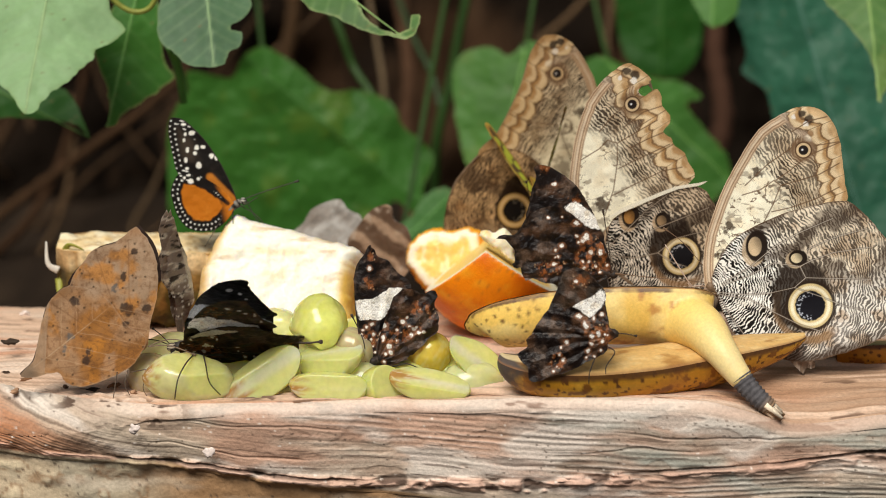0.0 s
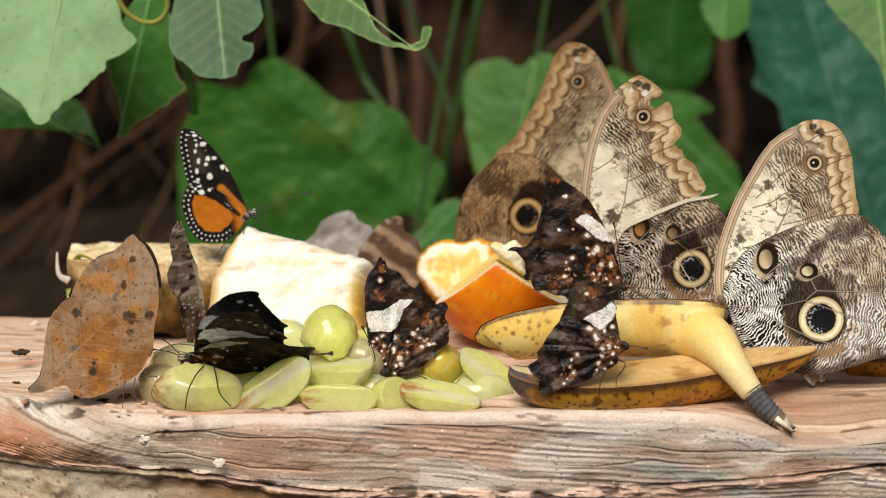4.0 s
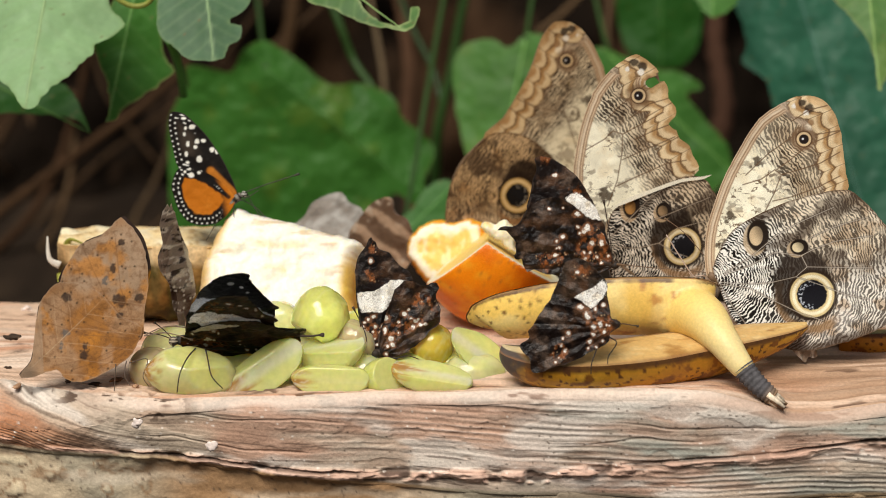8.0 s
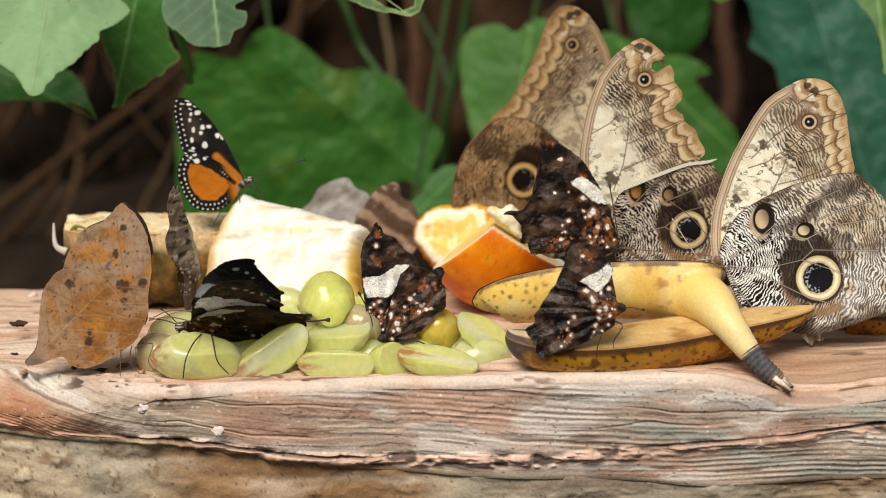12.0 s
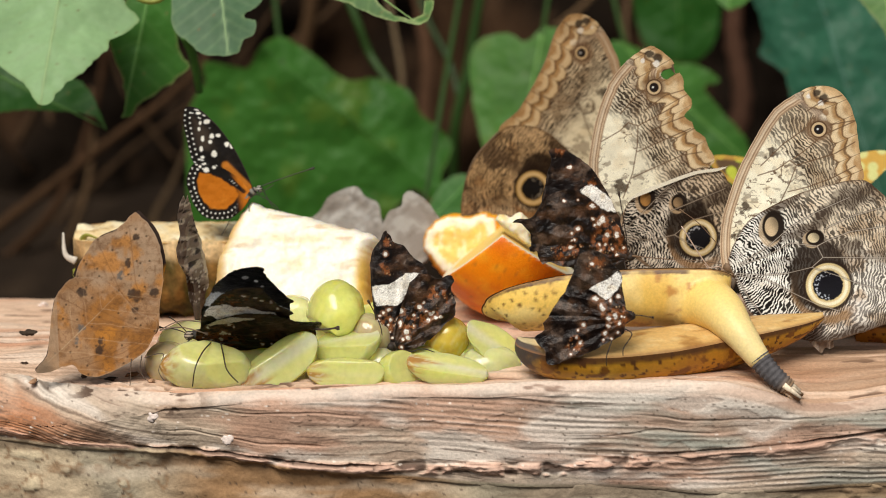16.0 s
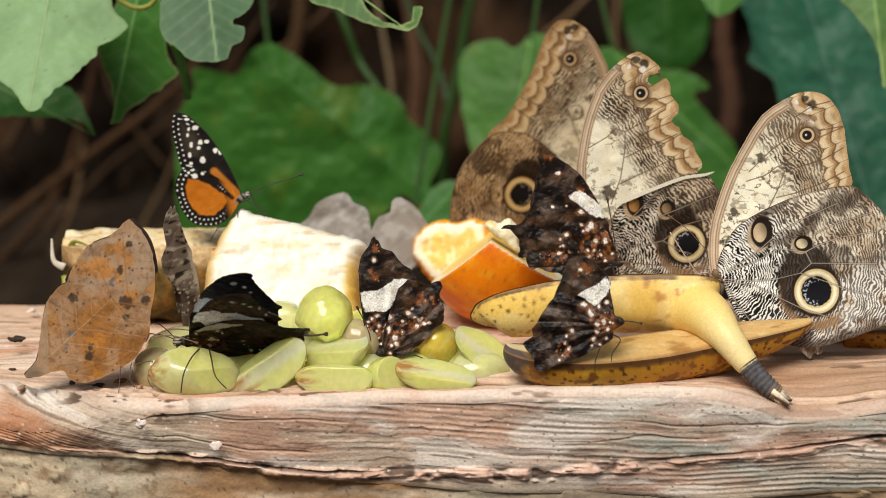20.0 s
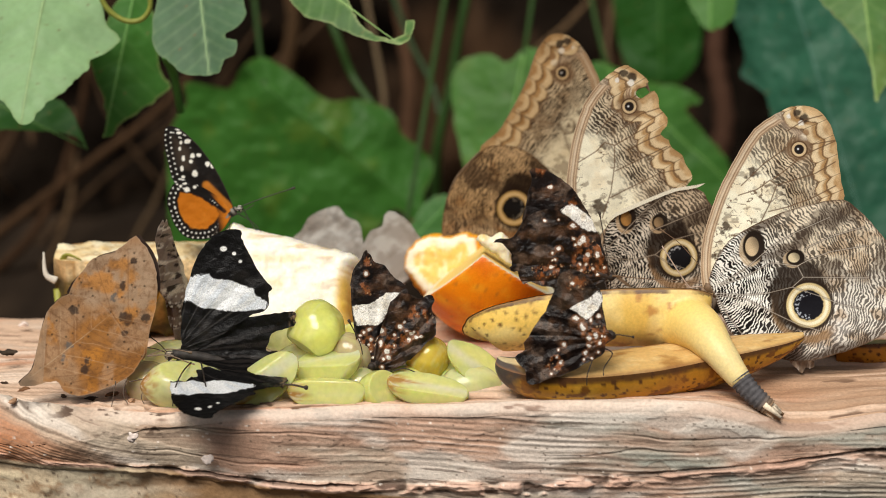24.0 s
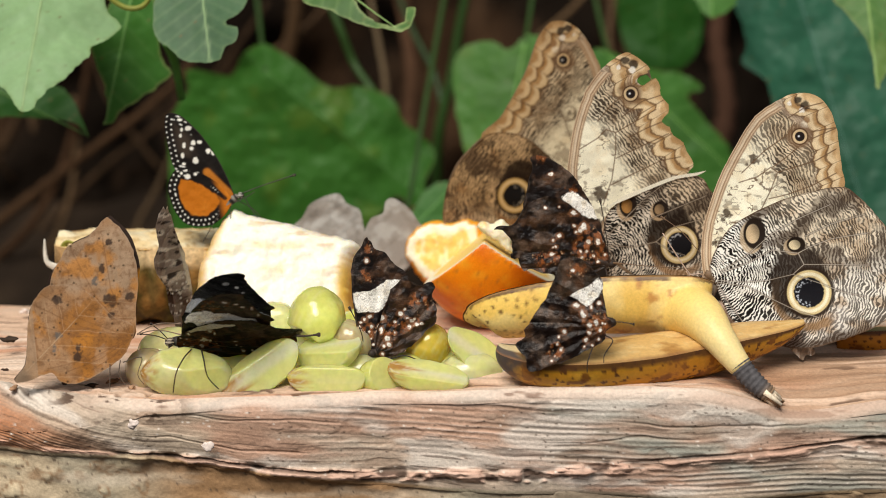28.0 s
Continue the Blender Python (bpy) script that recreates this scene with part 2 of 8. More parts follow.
def curve(pts, n=6):
    """Points along a smooth open line through pts."""
    pts = [Vector(p) for p in pts]
    out = []
    for i in range(len(pts) - 1):
        p0, p1, p2, p3 = pts[max(i - 1, 0)], pts[i], pts[i + 1], pts[min(i + 2, len(pts) - 1)]
        for s in range(n):
            t = s / n
            out.append(0.5 * (2 * p1 + (p2 - p0) * t + (2 * p0 - 5 * p1 + 4 * p2 - p3) * t * t + (3 * p1 - p0 - 3 * p2 + p3) * t**3))
    return out + [pts[-1]]


def taper(n, a, b, mid=None):
    if mid is None:
        return [a + (b - a) * i / (n - 1) for i in range(n)]
    return [(a + (mid - a) * 2 * i / (n - 1)) if 2 * i < n - 1 else (mid + (b - mid) * (2 * i / (n - 1) - 1)) for i in range(n)]


def mm(*p):
    return tuple(q * 0.001 for q in p)


# ---- ground and earth bank ----


def ground():
    xs = np.concatenate([-np.geomspace(60, 0.5, 14), np.linspace(-0.45, 0.45, 60), np.geomspace(0.5, 60, 14)])
    ys = np.concatenate([-np.geomspace(60, 0.3, 14), np.linspace(-0.25, 0.5, 60), np.geomspace(0.56, 60, 14)])
    X, Y = np.meshgrid(xs, ys, indexing="ij")
    x, y = X.ravel(), Y.ravel()
    z = -0.078 + 0.006 * fbm(x * 25, y * 25, 3)
    z = np.where((abs(x) < 0.45) & (y > -0.03) & (y < 0.2), np.minimum(z, -0.078), z)
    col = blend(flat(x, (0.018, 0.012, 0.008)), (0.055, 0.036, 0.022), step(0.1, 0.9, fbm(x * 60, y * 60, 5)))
    nx, ny = len(xs), len(ys)
    idx = np.arange(nx * ny).reshape(nx, ny)
    q = np.stack([idx[:-1, :-1], idx[1:, :-1], idx[1:, 1:], idx[:-1, 1:]], -1).reshape(-1, 4)
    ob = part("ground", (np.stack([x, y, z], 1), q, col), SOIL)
    tagged(ob, "dark brown damp soil of the planted bed", "soil", kind="structure")


def bank():
    xs, ss = np.concatenate([-np.geomspace(9, 0.62, 40), np.linspace(-0.6, 0.6, 220), np.geomspace(0.62, 9, 40)]), np.linspace(0, 1, 130) ** 1.6
    X, S = np.meshgrid(xs, ss, indexing="ij")
    x, s = X.ravel(), S.ravel()
    z = -0.09 + 2.4 * s
    y = 0.80 + 0.02 * x * x * -1 + 0.5 * s + 0.05 * fbm(x * 5, z * 5, 11) + 0.018 * fbm(x * 28 + 3 * z, z * 20, 12)
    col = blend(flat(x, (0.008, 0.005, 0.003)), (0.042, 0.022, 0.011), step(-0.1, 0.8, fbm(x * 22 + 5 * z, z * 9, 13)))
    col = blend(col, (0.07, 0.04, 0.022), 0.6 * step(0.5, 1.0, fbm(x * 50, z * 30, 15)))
    idx = np.arange(len(x)).reshape(len(xs), len(ss))
    q = np.stack([idx[:-1, :-1], idx[1:, :-1], idx[1:, 1:], idx[:-1, 1:]], -1).reshape(-1, 4)
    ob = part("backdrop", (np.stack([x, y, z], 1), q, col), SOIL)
    tagged(ob, "dark brown earth bank behind the feeding table", "earth bank", kind="structure")


def root(path, r0, r1, col):
    pts = curve(path, 8)
    rr = [a * (1 + 0.15 * math.sin(3.7 * i)) for i, a in enumerate(taper(len(pts), r0, r1))]
    ob = part("root", tube(pts, rr, col, 8), BARK)
    tagged(ob, "thin brown dry root hanging in front of the earth bank", "root", group="roots on the bank")


ground()
bank()
for spec in (
    ([(-0.2835, 0.6000, -0.0651), (-0.2438, 0.6100, -0.0363), (-0.2013, 0.6000, -0.0039), (-0.1753, 0.6100, 0.0148), (-0.1498, 0.6300, 0.0423), (-0.1370, 0.6500, 0.0976)], 0.0035, 0.002, (0.050, 0.026, 0.012)),
    ([(-0.2827, 0.6300, -0.0889), (-0.2545, 0.6300, -0.0644), (-0.2380, 0.6400, -0.0384), (-0.2284, 0.6500, -0.0123), (-0.2169, 0.6500, 0.0293), (-0.2131, 0.6600, 0.0897)], 0.003, 0.002, (0.045, 0.022, 0.010)),
    ([(-0.2582, 0.6200, -0.1182), (-0.2484, 0.6300, -0.0889), (-0.2317, 0.6400, -0.0559), (-0.2251, 0.6500, -0.0193), (-0.2272, 0.6600, 0.0139)], 0.002, 0.0015, (0.098, 0.059, 0.030)),
    ([(-0.1822, 0.6200, -0.0902), (-0.1878, 0.6300, -0.0644), (-0.1764, 0.6400, -0.0419), (-0.1666, 0.6500, -0.0193)], 0.002, 0.0015, (0.083, 0.053, 0.028)),
    ([(-0.0345, 0.5600, 0.0094), (-0.0337, 0.5600, 0.0324), (-0.0377, 0.5700, 0.0570), (-0.0421, 0.5800, 0.0786), (-0.0474, 0.6000, 0.1059)], 0.0017, 0.0013, (0.150, 0.106, 0.060)),
    ([(-0.0170, 0.6400, -0.0664), (-0.0221, 0.6500, -0.0089), (-0.0203, 0.6500, 0.0292), (-0.0288, 0.6600, 0.0897)], 0.006, 0.004, (0.090, 0.046, 0.025)),
    ([(0.1025, 0.6400, 0.0032), (0.0991, 0.6500, 0.0498), (0.1044, 0.6600, 0.0897)], 0.002, 0.0015, (0.120, 0.073, 0.040)),
    ([(-0.0978, 0.6600, 0.0278), (-0.0905, 0.6600, 0.0692), (-0.0976, 0.6700, 0.0955)], 0.005, 0.004, (0.060, 0.033, 0.015)),
    ([(0.0565, 0.6500, 0.0498), (0.0768, 0.6500, 0.0669), (0.1009, 0.6600, 0.0931)], 0.002, 0.0015, (0.120, 0.073, 0.037)),
    ([(0.1543, 0.6200, -0.0382), (0.1680, 0.6300, 0.0048), (0.1629, 0.6400, 0.0511), (0.1715, 0.6500, 0.0941)], 0.007, 0.005, (0.068, 0.033, 0.020)),
):
    root(*spec)
# finer dry twigs on the bank
rng = random.Random(7)
for k in range(34):
    x0, z0 = rng.uniform(-0.36, 0.30), rng.uniform(-0.10, 0.24)
    if x0 > -0.12 and rng.random() < 0.45:
        x0 = rng.uniform(-0.36, -0.14)
    lean, length = rng.uniform(-0.8, 1.1), rng.uniform(0.06, 0.22)
    path = [(x0 + lean * length * q / 3 + rng.uniform(-0.012, 0.012), 0.66 + 0.06 * rng.random(), z0 + length * q / 3) for q in range(4)]
    tone = rng.uniform(0.5, 1.2)
    root(path, rng.uniform(0.0009, 0.0028), 0.0008, (0.10 * tone, 0.058 * tone, 0.03 * tone))

# ---- the wooden slab ----


def slab():
    xs = np.linspace(-0.235, 0.245, 800)
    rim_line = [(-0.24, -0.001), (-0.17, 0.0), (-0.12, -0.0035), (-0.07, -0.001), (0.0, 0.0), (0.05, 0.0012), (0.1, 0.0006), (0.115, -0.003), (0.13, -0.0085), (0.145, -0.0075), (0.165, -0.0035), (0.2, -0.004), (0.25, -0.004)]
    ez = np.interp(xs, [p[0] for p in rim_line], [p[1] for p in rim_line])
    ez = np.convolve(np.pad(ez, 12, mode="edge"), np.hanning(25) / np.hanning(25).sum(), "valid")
    bot = np.interp(xs, [-0.24, -0.165, -0.11, -0.06, -0.03, 0.0, 0.1, 0.25], [-0.020, -0.0215, -0.0235, -0.030, -0.034, -0.037, -0.0405, -0.0345])
    front = 0.0015 * np.sin(xs * 31 + 1) - 0.0015 * np.sin(xs * 77)
    front += np.interp(xs, [-0.24, -0.19, -0.15, -0.1], [0.03, 0.012, 0.002, 0.0])
    top_n, lip_n, face_n, under_n, low_n = 150, 40, 130, 6, 60
    worn = np.interp(xs, [-0.24, -0.16, -0.13, -0.105], [1.0, 1.0, 0.45, 0.0])
    lip_r = 0.0045 + 0.012 * worn
    rows_y, rows_z, kind, run = [], [], [], []
    back = 0.150
    for i in range(top_n):
        t = i / (top_n - 1)
        y = back + (0.004 - back) * t
        rows_y.append(front * t + back + (lip_r - back) * t)
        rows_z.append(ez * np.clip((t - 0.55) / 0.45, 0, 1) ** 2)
        kind.append(0), run.append(y)
    for i in range(lip_n):
        a = math.pi / 2 * (i + 1) / lip_n
        rows_y.append(front + lip_r - lip_r * math.sin(a))
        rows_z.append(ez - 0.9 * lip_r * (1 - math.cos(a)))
        kind.append(1), run.append(0.004 - 0.006 * i / lip_n)
    for i in range(face_n):
        t = (i + 1) / face_n
        rows_y.append(front + 0.003 * t * t)
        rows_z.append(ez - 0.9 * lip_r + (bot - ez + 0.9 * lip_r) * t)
        kind.append(2), run.append(-0.004 - 0.035 * t)
    for i in range(under_n):
        t = (i + 1) / under_n
        rows_y.append(front + 0.003 + 0.0012 * t)
        rows_z.append(bot - 0.002 * math.sin(t * 3.14))
        kind.append(3), run.append(-0.04 - 0.012 * t)
    for i in range(low_n):
        t = (i + 1) / low_n
        rows_y.append(front + 0.0042 + 0.006 * t * t)
        rows_z.append(bot + (-0.082 - bot) * t)
        kind.append(4), run.append(-0.055 - 0.04 * t)
    # back face and underside close the slab
    rows_y.append(front * 0 + 0.02), rows_z.append(xs * 0 - 0.082), kind.append(5), run.append(0)
    rows_y.append(front * 0 + back + 0.005), rows_z.append(xs * 0 - 0.082), kind.append(5), run.append(0)
    rows_y.append(front * 0 + back + 0.003), rows_z.append(xs * 0 - 0.004), kind.append(5), run.append(0)
    Y, Z = np.array(rows_y).T, np.array(rows_z).T
    K = np.tile(np.array(kind), (len(xs), 1))
    X = np.tile(xs[:, None], (1, Y.shape[1]))
    x, y, z, k_ = X.ravel(), Y.ravel(), Z.ravel(), K.ravel()
    # the grain runs along the slab, rises to one end and fans out at the other
    fan_out = step(-0.095, -0.165, x)
    g = z + 0.05 * np.clip(x, 0, 1) + 0.0035 * np.sin(x * 24 + 1) + 0.0022 * fbm(x * 16, z * 30, 21) + fan_out * 0.30 * (x + 0.095)
    fibre = 1 - abs(fbm(x * 13, g * 300, 23, 3)) * 1.3
    fine = fbm(x * 22, g * 1100, 24, 3)
    lump = fbm(x * 30, g * 80, 25, 2)
    comb = 0.5 + 0.5 * np.sin(g * 2900 + 2.2 * fbm(x * 9, g * 60, 26) + 4 * fbm(x * 4, g * 18, 27))
    combed = step(-0.35, 0.25, fbm(x * 8 + 3, g * 30, 28)) * step(-0.075, -0.02, x)
    silk = 0.5 + 0.5 * np.sin(g * 5200 + 2.0 * fbm(x * 9, g * 60, 29))
    combed = np.clip(combed, 0, 1)
    crumb = fbm(x * 150, z * 260, 70, 3)
    vary = step(-0.5, 0.5, fbm(x * 40, g * 260, 77, 3))
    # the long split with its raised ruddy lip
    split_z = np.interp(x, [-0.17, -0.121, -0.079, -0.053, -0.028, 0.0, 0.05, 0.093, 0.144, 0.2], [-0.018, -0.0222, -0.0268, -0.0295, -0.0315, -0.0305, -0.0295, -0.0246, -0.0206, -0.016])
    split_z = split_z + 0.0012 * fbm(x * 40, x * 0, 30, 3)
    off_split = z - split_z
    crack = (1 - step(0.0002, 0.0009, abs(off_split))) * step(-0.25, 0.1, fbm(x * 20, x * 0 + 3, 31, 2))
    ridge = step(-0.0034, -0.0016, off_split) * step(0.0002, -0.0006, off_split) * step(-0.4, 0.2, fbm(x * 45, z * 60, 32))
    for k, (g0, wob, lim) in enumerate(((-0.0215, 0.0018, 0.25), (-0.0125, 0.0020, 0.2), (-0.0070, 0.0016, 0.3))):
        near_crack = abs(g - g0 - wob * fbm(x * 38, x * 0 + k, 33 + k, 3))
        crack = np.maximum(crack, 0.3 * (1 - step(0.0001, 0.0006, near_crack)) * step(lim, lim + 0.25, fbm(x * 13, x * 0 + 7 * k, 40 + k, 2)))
    pit, who = cells(x / 0.0052, g / 0.0034, 51)
    pit = (1 - step(0.10, 0.26, pit)) * (who > 0.955)
    flake = step(0.30, 0.55, fbm(x * 48, g * 120, 52))
    facew = np.where(k_ == 2, 1.0, np.where((k_ == 1), 0.35 + 0.6 * fan_out, np.where((k_ == 3) | (k_ == 4), 0.9, 0.0)))
    topw = (k_ == 0) * 1.0
    torn = step(-0.0052, -0.0030, off_split) * step(0.0022, 0.0004, off_split) * (0.35 + 0.65 * step(-0.3, 0.3, fbm(x * 30, x * 0 + 2, 71, 2)))
    push = facew * (0.0008 * lump + 0.00006 * (fibre - 0.6) + 0.00005 * fine + 0.00034 * (comb - 0.5) * combed * (0.4 + 0.6 * vary) + 0.00026 * (silk - 0.5) * fan_out * (0.35 + 0.65 * vary) - 0.0013 * crack + 0.0012 * ridge - 0.0003 * flake + torn * (0.0011 * crumb + 0.0009 * step(0.0, 0.35, crumb)))
    rough_low = fbm(x * 90, z * 130, 57, 3)
    push = push + (0.0008 * rough_low + 0.0007 * step(0.1, 0.4, fbm(x * 60, z * 95, 75, 4))) * (k_ == 4) + 0.0004 * rough_low * (k_ == 2) * ridge
    grit = step(-0.085, -0.115, x) * ((k_ == 1) | (k_ == 2))
    y = y - push - grit * 0.0007 * fbm(x * 130, (z + y) * 170, 81, 4)
    z = z + grit * 0.0006 * fbm(x * 120 + 5, (z + y) * 150, 82, 4) * (k_ == 1)
    tp = fbm(x * 26, y * 80, 53, 4) + 0.9 * step(-0.09, -0.12, x) * step(0.045, 0.01, y) * fbm(x * 110, y * 160, 78, 3)
    scratch = 1 - abs(fbm(x * 12, y * 380, 54, 3)) * 1.3
    hole, who2 = cells(x / 0.006, y / 0.0045, 55)
    hole = (1 - step(0.12, 0.3, hole)) * (who2 > 0.8) * step(0.05, 0.0, y) * step(-0.02, -0.06, x)
    z = z + topw * (0.0011 * tp + 0.0005 * (scratch - 0.6) - 0.0012 * hole) + np.where(k_ == 1, 0.0007 * lump, 0)
    # colour
    beige, grey, pink, pale, dark = (0.63, 0.50, 0.39), (0.42, 0.385, 0.32), (0.58, 0.30, 0.20), (0.82, 0.74, 0.66), (0.04, 0.024, 0.016)
    soft1, soft2 = fbm(x * 13 + 7, g * 48, 61), fbm(x * 15, g * 70, 62)
    face = blend(flat(x, beige), grey, 0.9 * step(-0.2, 0.5, soft1))
    face = blend(face, (0.33, 0.345, 0.30), 0.8 * step(-0.2, 0.5, fbm(x * 20 + 9, z * 70, 64)) * step(-0.06, 0.03, x))
    face = blend(face, (0.52, 0.42, 0.32), 0.8 * step(-0.05, -0.09, x))
    face = blend(face, pink, 0.6 * step(0.15, 0.65, soft2))
    face = blend(face, pale, 0.75 * step(0.05, 0.6, fbm(x * 26, g * 110, 65)))
    red_end = step(0.0125, 0.005, abs(z + 0.012 + 0.38 * (x + 0.165)) + 0.003 * fbm(x * 40, g * 120, 63))
    face = blend(face, (0.50, 0.20, 0.085), 0.9 * fan_out * red_end)
    face = blend(face, (0.74, 0.64, 0.52), 0.7 * fan_out * step(0.1, 0.6, fbm(x * 34 + 4, g * 40, 73)) * (1 - 0.6 * red_end))
    # grooves drawn darker: grain lines, with ambient shade put into the colour
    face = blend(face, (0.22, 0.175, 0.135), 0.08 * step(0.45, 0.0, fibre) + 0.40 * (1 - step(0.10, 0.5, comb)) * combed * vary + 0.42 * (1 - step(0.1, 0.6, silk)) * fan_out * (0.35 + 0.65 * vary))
    face = blend(face, pale, 0.35 * step(0.55, 0.95, comb) * combed * vary)
    face = blend(face, (0.30, 0.23, 0.17), 0.22 * step(0.1, 0.7, fine))
    face = blend(face, (0.34, 0.19, 0.12), 0.3 * flake)
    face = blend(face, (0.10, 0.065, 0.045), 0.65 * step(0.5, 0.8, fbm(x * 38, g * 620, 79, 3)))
    face = blend(face, (0.66, 0.42, 0.32), 0.8 * np.clip(ridge + torn * step(-0.3, 0.3, crumb), 0, 1))
    # hollows of the torn lip painted dark, as shade would lie there
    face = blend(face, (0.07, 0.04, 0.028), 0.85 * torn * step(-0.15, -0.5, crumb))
    speck, who3 = cells(x / 0.0022, z / 0.0018, 58)
    face = blend(face, (0.10, 0.07, 0.05), 0.8 * (1 - step(0.12, 0.3, speck)) * (who3 > 0.93))
    face = blend(face, pale, 0.8 * (1 - step(0.12, 0.3, speck)) * (who3 < 0.05))
    # crack colour stands for dirt and for the shade inside, both painted
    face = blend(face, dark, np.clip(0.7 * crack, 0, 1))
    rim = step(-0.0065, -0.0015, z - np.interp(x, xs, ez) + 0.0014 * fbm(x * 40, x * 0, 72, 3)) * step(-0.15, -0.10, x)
    face = blend(face, (0.77, 0.66, 0.57), 0.85 * rim * step(-0.6, 0.2, fbm(x * 28, z * 120, 66)))
    face = blend(face, (0.13, 0.09, 0.07), 0.8 * rim * step(0.4, 0.65, fbm(x * 55 + 5, z * 240, 69)))
    face = blend(face, (0.50, 0.33, 0.25), 0.6 * rim * step(0.0, 0.5, fbm(x * 20 + 1, z * 90, 80)))
    # the broken, crumbly start of the edge
    broken = step(-0.150, -0.138, x) * step(-0.088, -0.105, x) * step(0.28, 0.42, fbm(x * 150 + 2, z * 280 + y * 190, 74, 3)) * step(-0.013, -0.008, z)
    face = blend(face, (0.08, 0.045, 0.03), 0.9 * broken)
    flaky = fbm(x * 60, z * 95, 75, 4)
    low = blend(flat(x, (0.55, 0.44, 0.30)), (0.42, 0.36, 0.26), step(-0.3, 0.4, fbm(x * 40, z * 50, 76)))
    low = blend(low, (0.74, 0.62, 0.42), 0.8 * step(0.15, 0.5, flaky) * step(-0.09, -0.13, x))
    low = blend(low, (0.28, 0.17, 0.09), 0.8 * (1 - step(0.0, 0.12, abs(flaky - 0.12))) * step(-0.08, -0.12, x))
    low = blend(low, (0.34, 0.18, 0.075), 0.85 * step(-0.125, -0.09, x) * step(0.01, -0.02, x))
    low = blend(low, (0.36, 0.32, 0.25), 0.75 * step(0.01, 0.04, x))
    low = blend(low, (0.34, 0.22, 0.11), 0.7 * step(0.10, 0.15, x))
    low = blend(low, (0.14, 0.08, 0.045), 0.5 * step(0.05, 0.6, fbm(x * 18, z * 170, 67)))
    low = blend(low, (0.64, 0.54, 0.42), 0.5 * step(0.2, 0.8, fbm(x * 30 + 3, z * 150, 68)))
    low = blend(low, (0.10, 0.07, 0.05), 0.8 * (1 - step(0.15, 0.35, speck)) * (who3 > 0.9))
    top = blend(flat(x, (0.68, 0.48, 0.35)), (0.56, 0.31, 0.20), step(-0.2, 0.7, fbm(x * 18, y * 70, 45)))
    top = blend(top, (0.72, 0.58, 0.47), 0.8 * step(0.0, 0.7, fbm(x * 25, y * 160, 46)))
    # right end browner: its brown grain, plus the owl butterfly's shadow painted in
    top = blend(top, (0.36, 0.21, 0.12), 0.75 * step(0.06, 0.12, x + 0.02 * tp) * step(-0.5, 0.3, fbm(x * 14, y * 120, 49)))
    top = blend(top, (0.22, 0.12, 0.07), 0.35 * step(0.45, 0.05, scratch))
    top = blend(top, (0.12, 0.065, 0.04), 0.8 * np.clip(hole + step(0.62, 0.95, fbm(x * 60, y * 260, 48)), 0, 1))
    lip = step(0.25, 0.75, (k_ == 1) * 1.0)
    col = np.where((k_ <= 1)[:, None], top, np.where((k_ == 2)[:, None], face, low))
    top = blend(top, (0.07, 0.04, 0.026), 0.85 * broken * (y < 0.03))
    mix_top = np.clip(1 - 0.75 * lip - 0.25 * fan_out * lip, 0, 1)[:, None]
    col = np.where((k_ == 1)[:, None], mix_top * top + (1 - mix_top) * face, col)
    idx = np.arange(len(x)).reshape(len(xs), -1)
    q = np.stack([idx[:-1, :-1], idx[:-1, 1:], idx[1:, 1:], idx[1:, :-1]], -1).reshape(-1, 4)
    closing = np.stack([idx[:-1, -1], idx[:-1, 0], idx[1:, 0], idx[1:, -1]], -1)
    faces = [tuple(f) for f in np.concatenate([q, closing])]
    faces += [tuple(idx[0]), tuple(idx[-1][::-1])]
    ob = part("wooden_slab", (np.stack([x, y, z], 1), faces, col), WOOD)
    tagged(ob, "thick weathered pinkish-grey wooden slab with deep grain, used as feeding table", "wooden slab")


slab()

# ---- leaves ----


def leaf_paint(tip, base, green, vein, edge, seed, yellow=0.0):
    def paint(u, v, d):
        a, b = np.array(base), np.array(tip)
        ax = (b - a) / np.linalg.norm(b - a)
        t, s = (u - a[0]) * ax[0] + (v - a[1]) * ax[1], -(u - a[0]) * ax[1] + (v - a[1]) * ax[0]
        L = np.linalg.norm(b - a)
        col = blend(flat(u, green), np.array(green) * 0.78, step(-0.6, 0.9, fbm(u / 30, v / 30, seed)))
        col = blend(col, np.array(green) * 1.2, 0.22 * step(0.1, 0.8, fbm(u / 4, v / 4, seed + 3)))
        if yellow:
            col = blend(col, (0.30, 0.33, 0.03), yellow * step(0.2, 0.8, fbm(u / 16, v / 16, seed + 5)))
        side = np.full(len(u), 9.0)
        for k in range(6):
            t0 = L * (0.02 + 0.15 * k)
            for sg in (-1, 1):
                along = (t - t0) - 0.75 * abs(s) + 0.006 * s * s
                side = np.minimum(side, np.where(s * sg > 0, abs(along), 9))
        net, _ = cells(u / 3.5, v / 3.5, seed)
        col = blend(col, vein, 0.07 * step(0.45, 0.7, net))
        col = blend(col, vein, 0.22 * (1 - step(0.2, 1.4, side)) * (abs(s) > 0.2))
        col = blend(col, vein, 0.9 * (1 - step(0.3, 0.9, abs(s))))
        col = blend(col, edge, 0.5 * (1 - step(0.0, 0.9, d + 0.5 * fbm(u / 4, v / 4, seed + 9))))
        spots, who = cells(u / 9, v / 9, seed + 8)
        return blend(col, (0.16, 0.11, 0.04), 0.8 * (1 - step(0.03, 0.08, spots)) * (who > 0.6))
    return paint


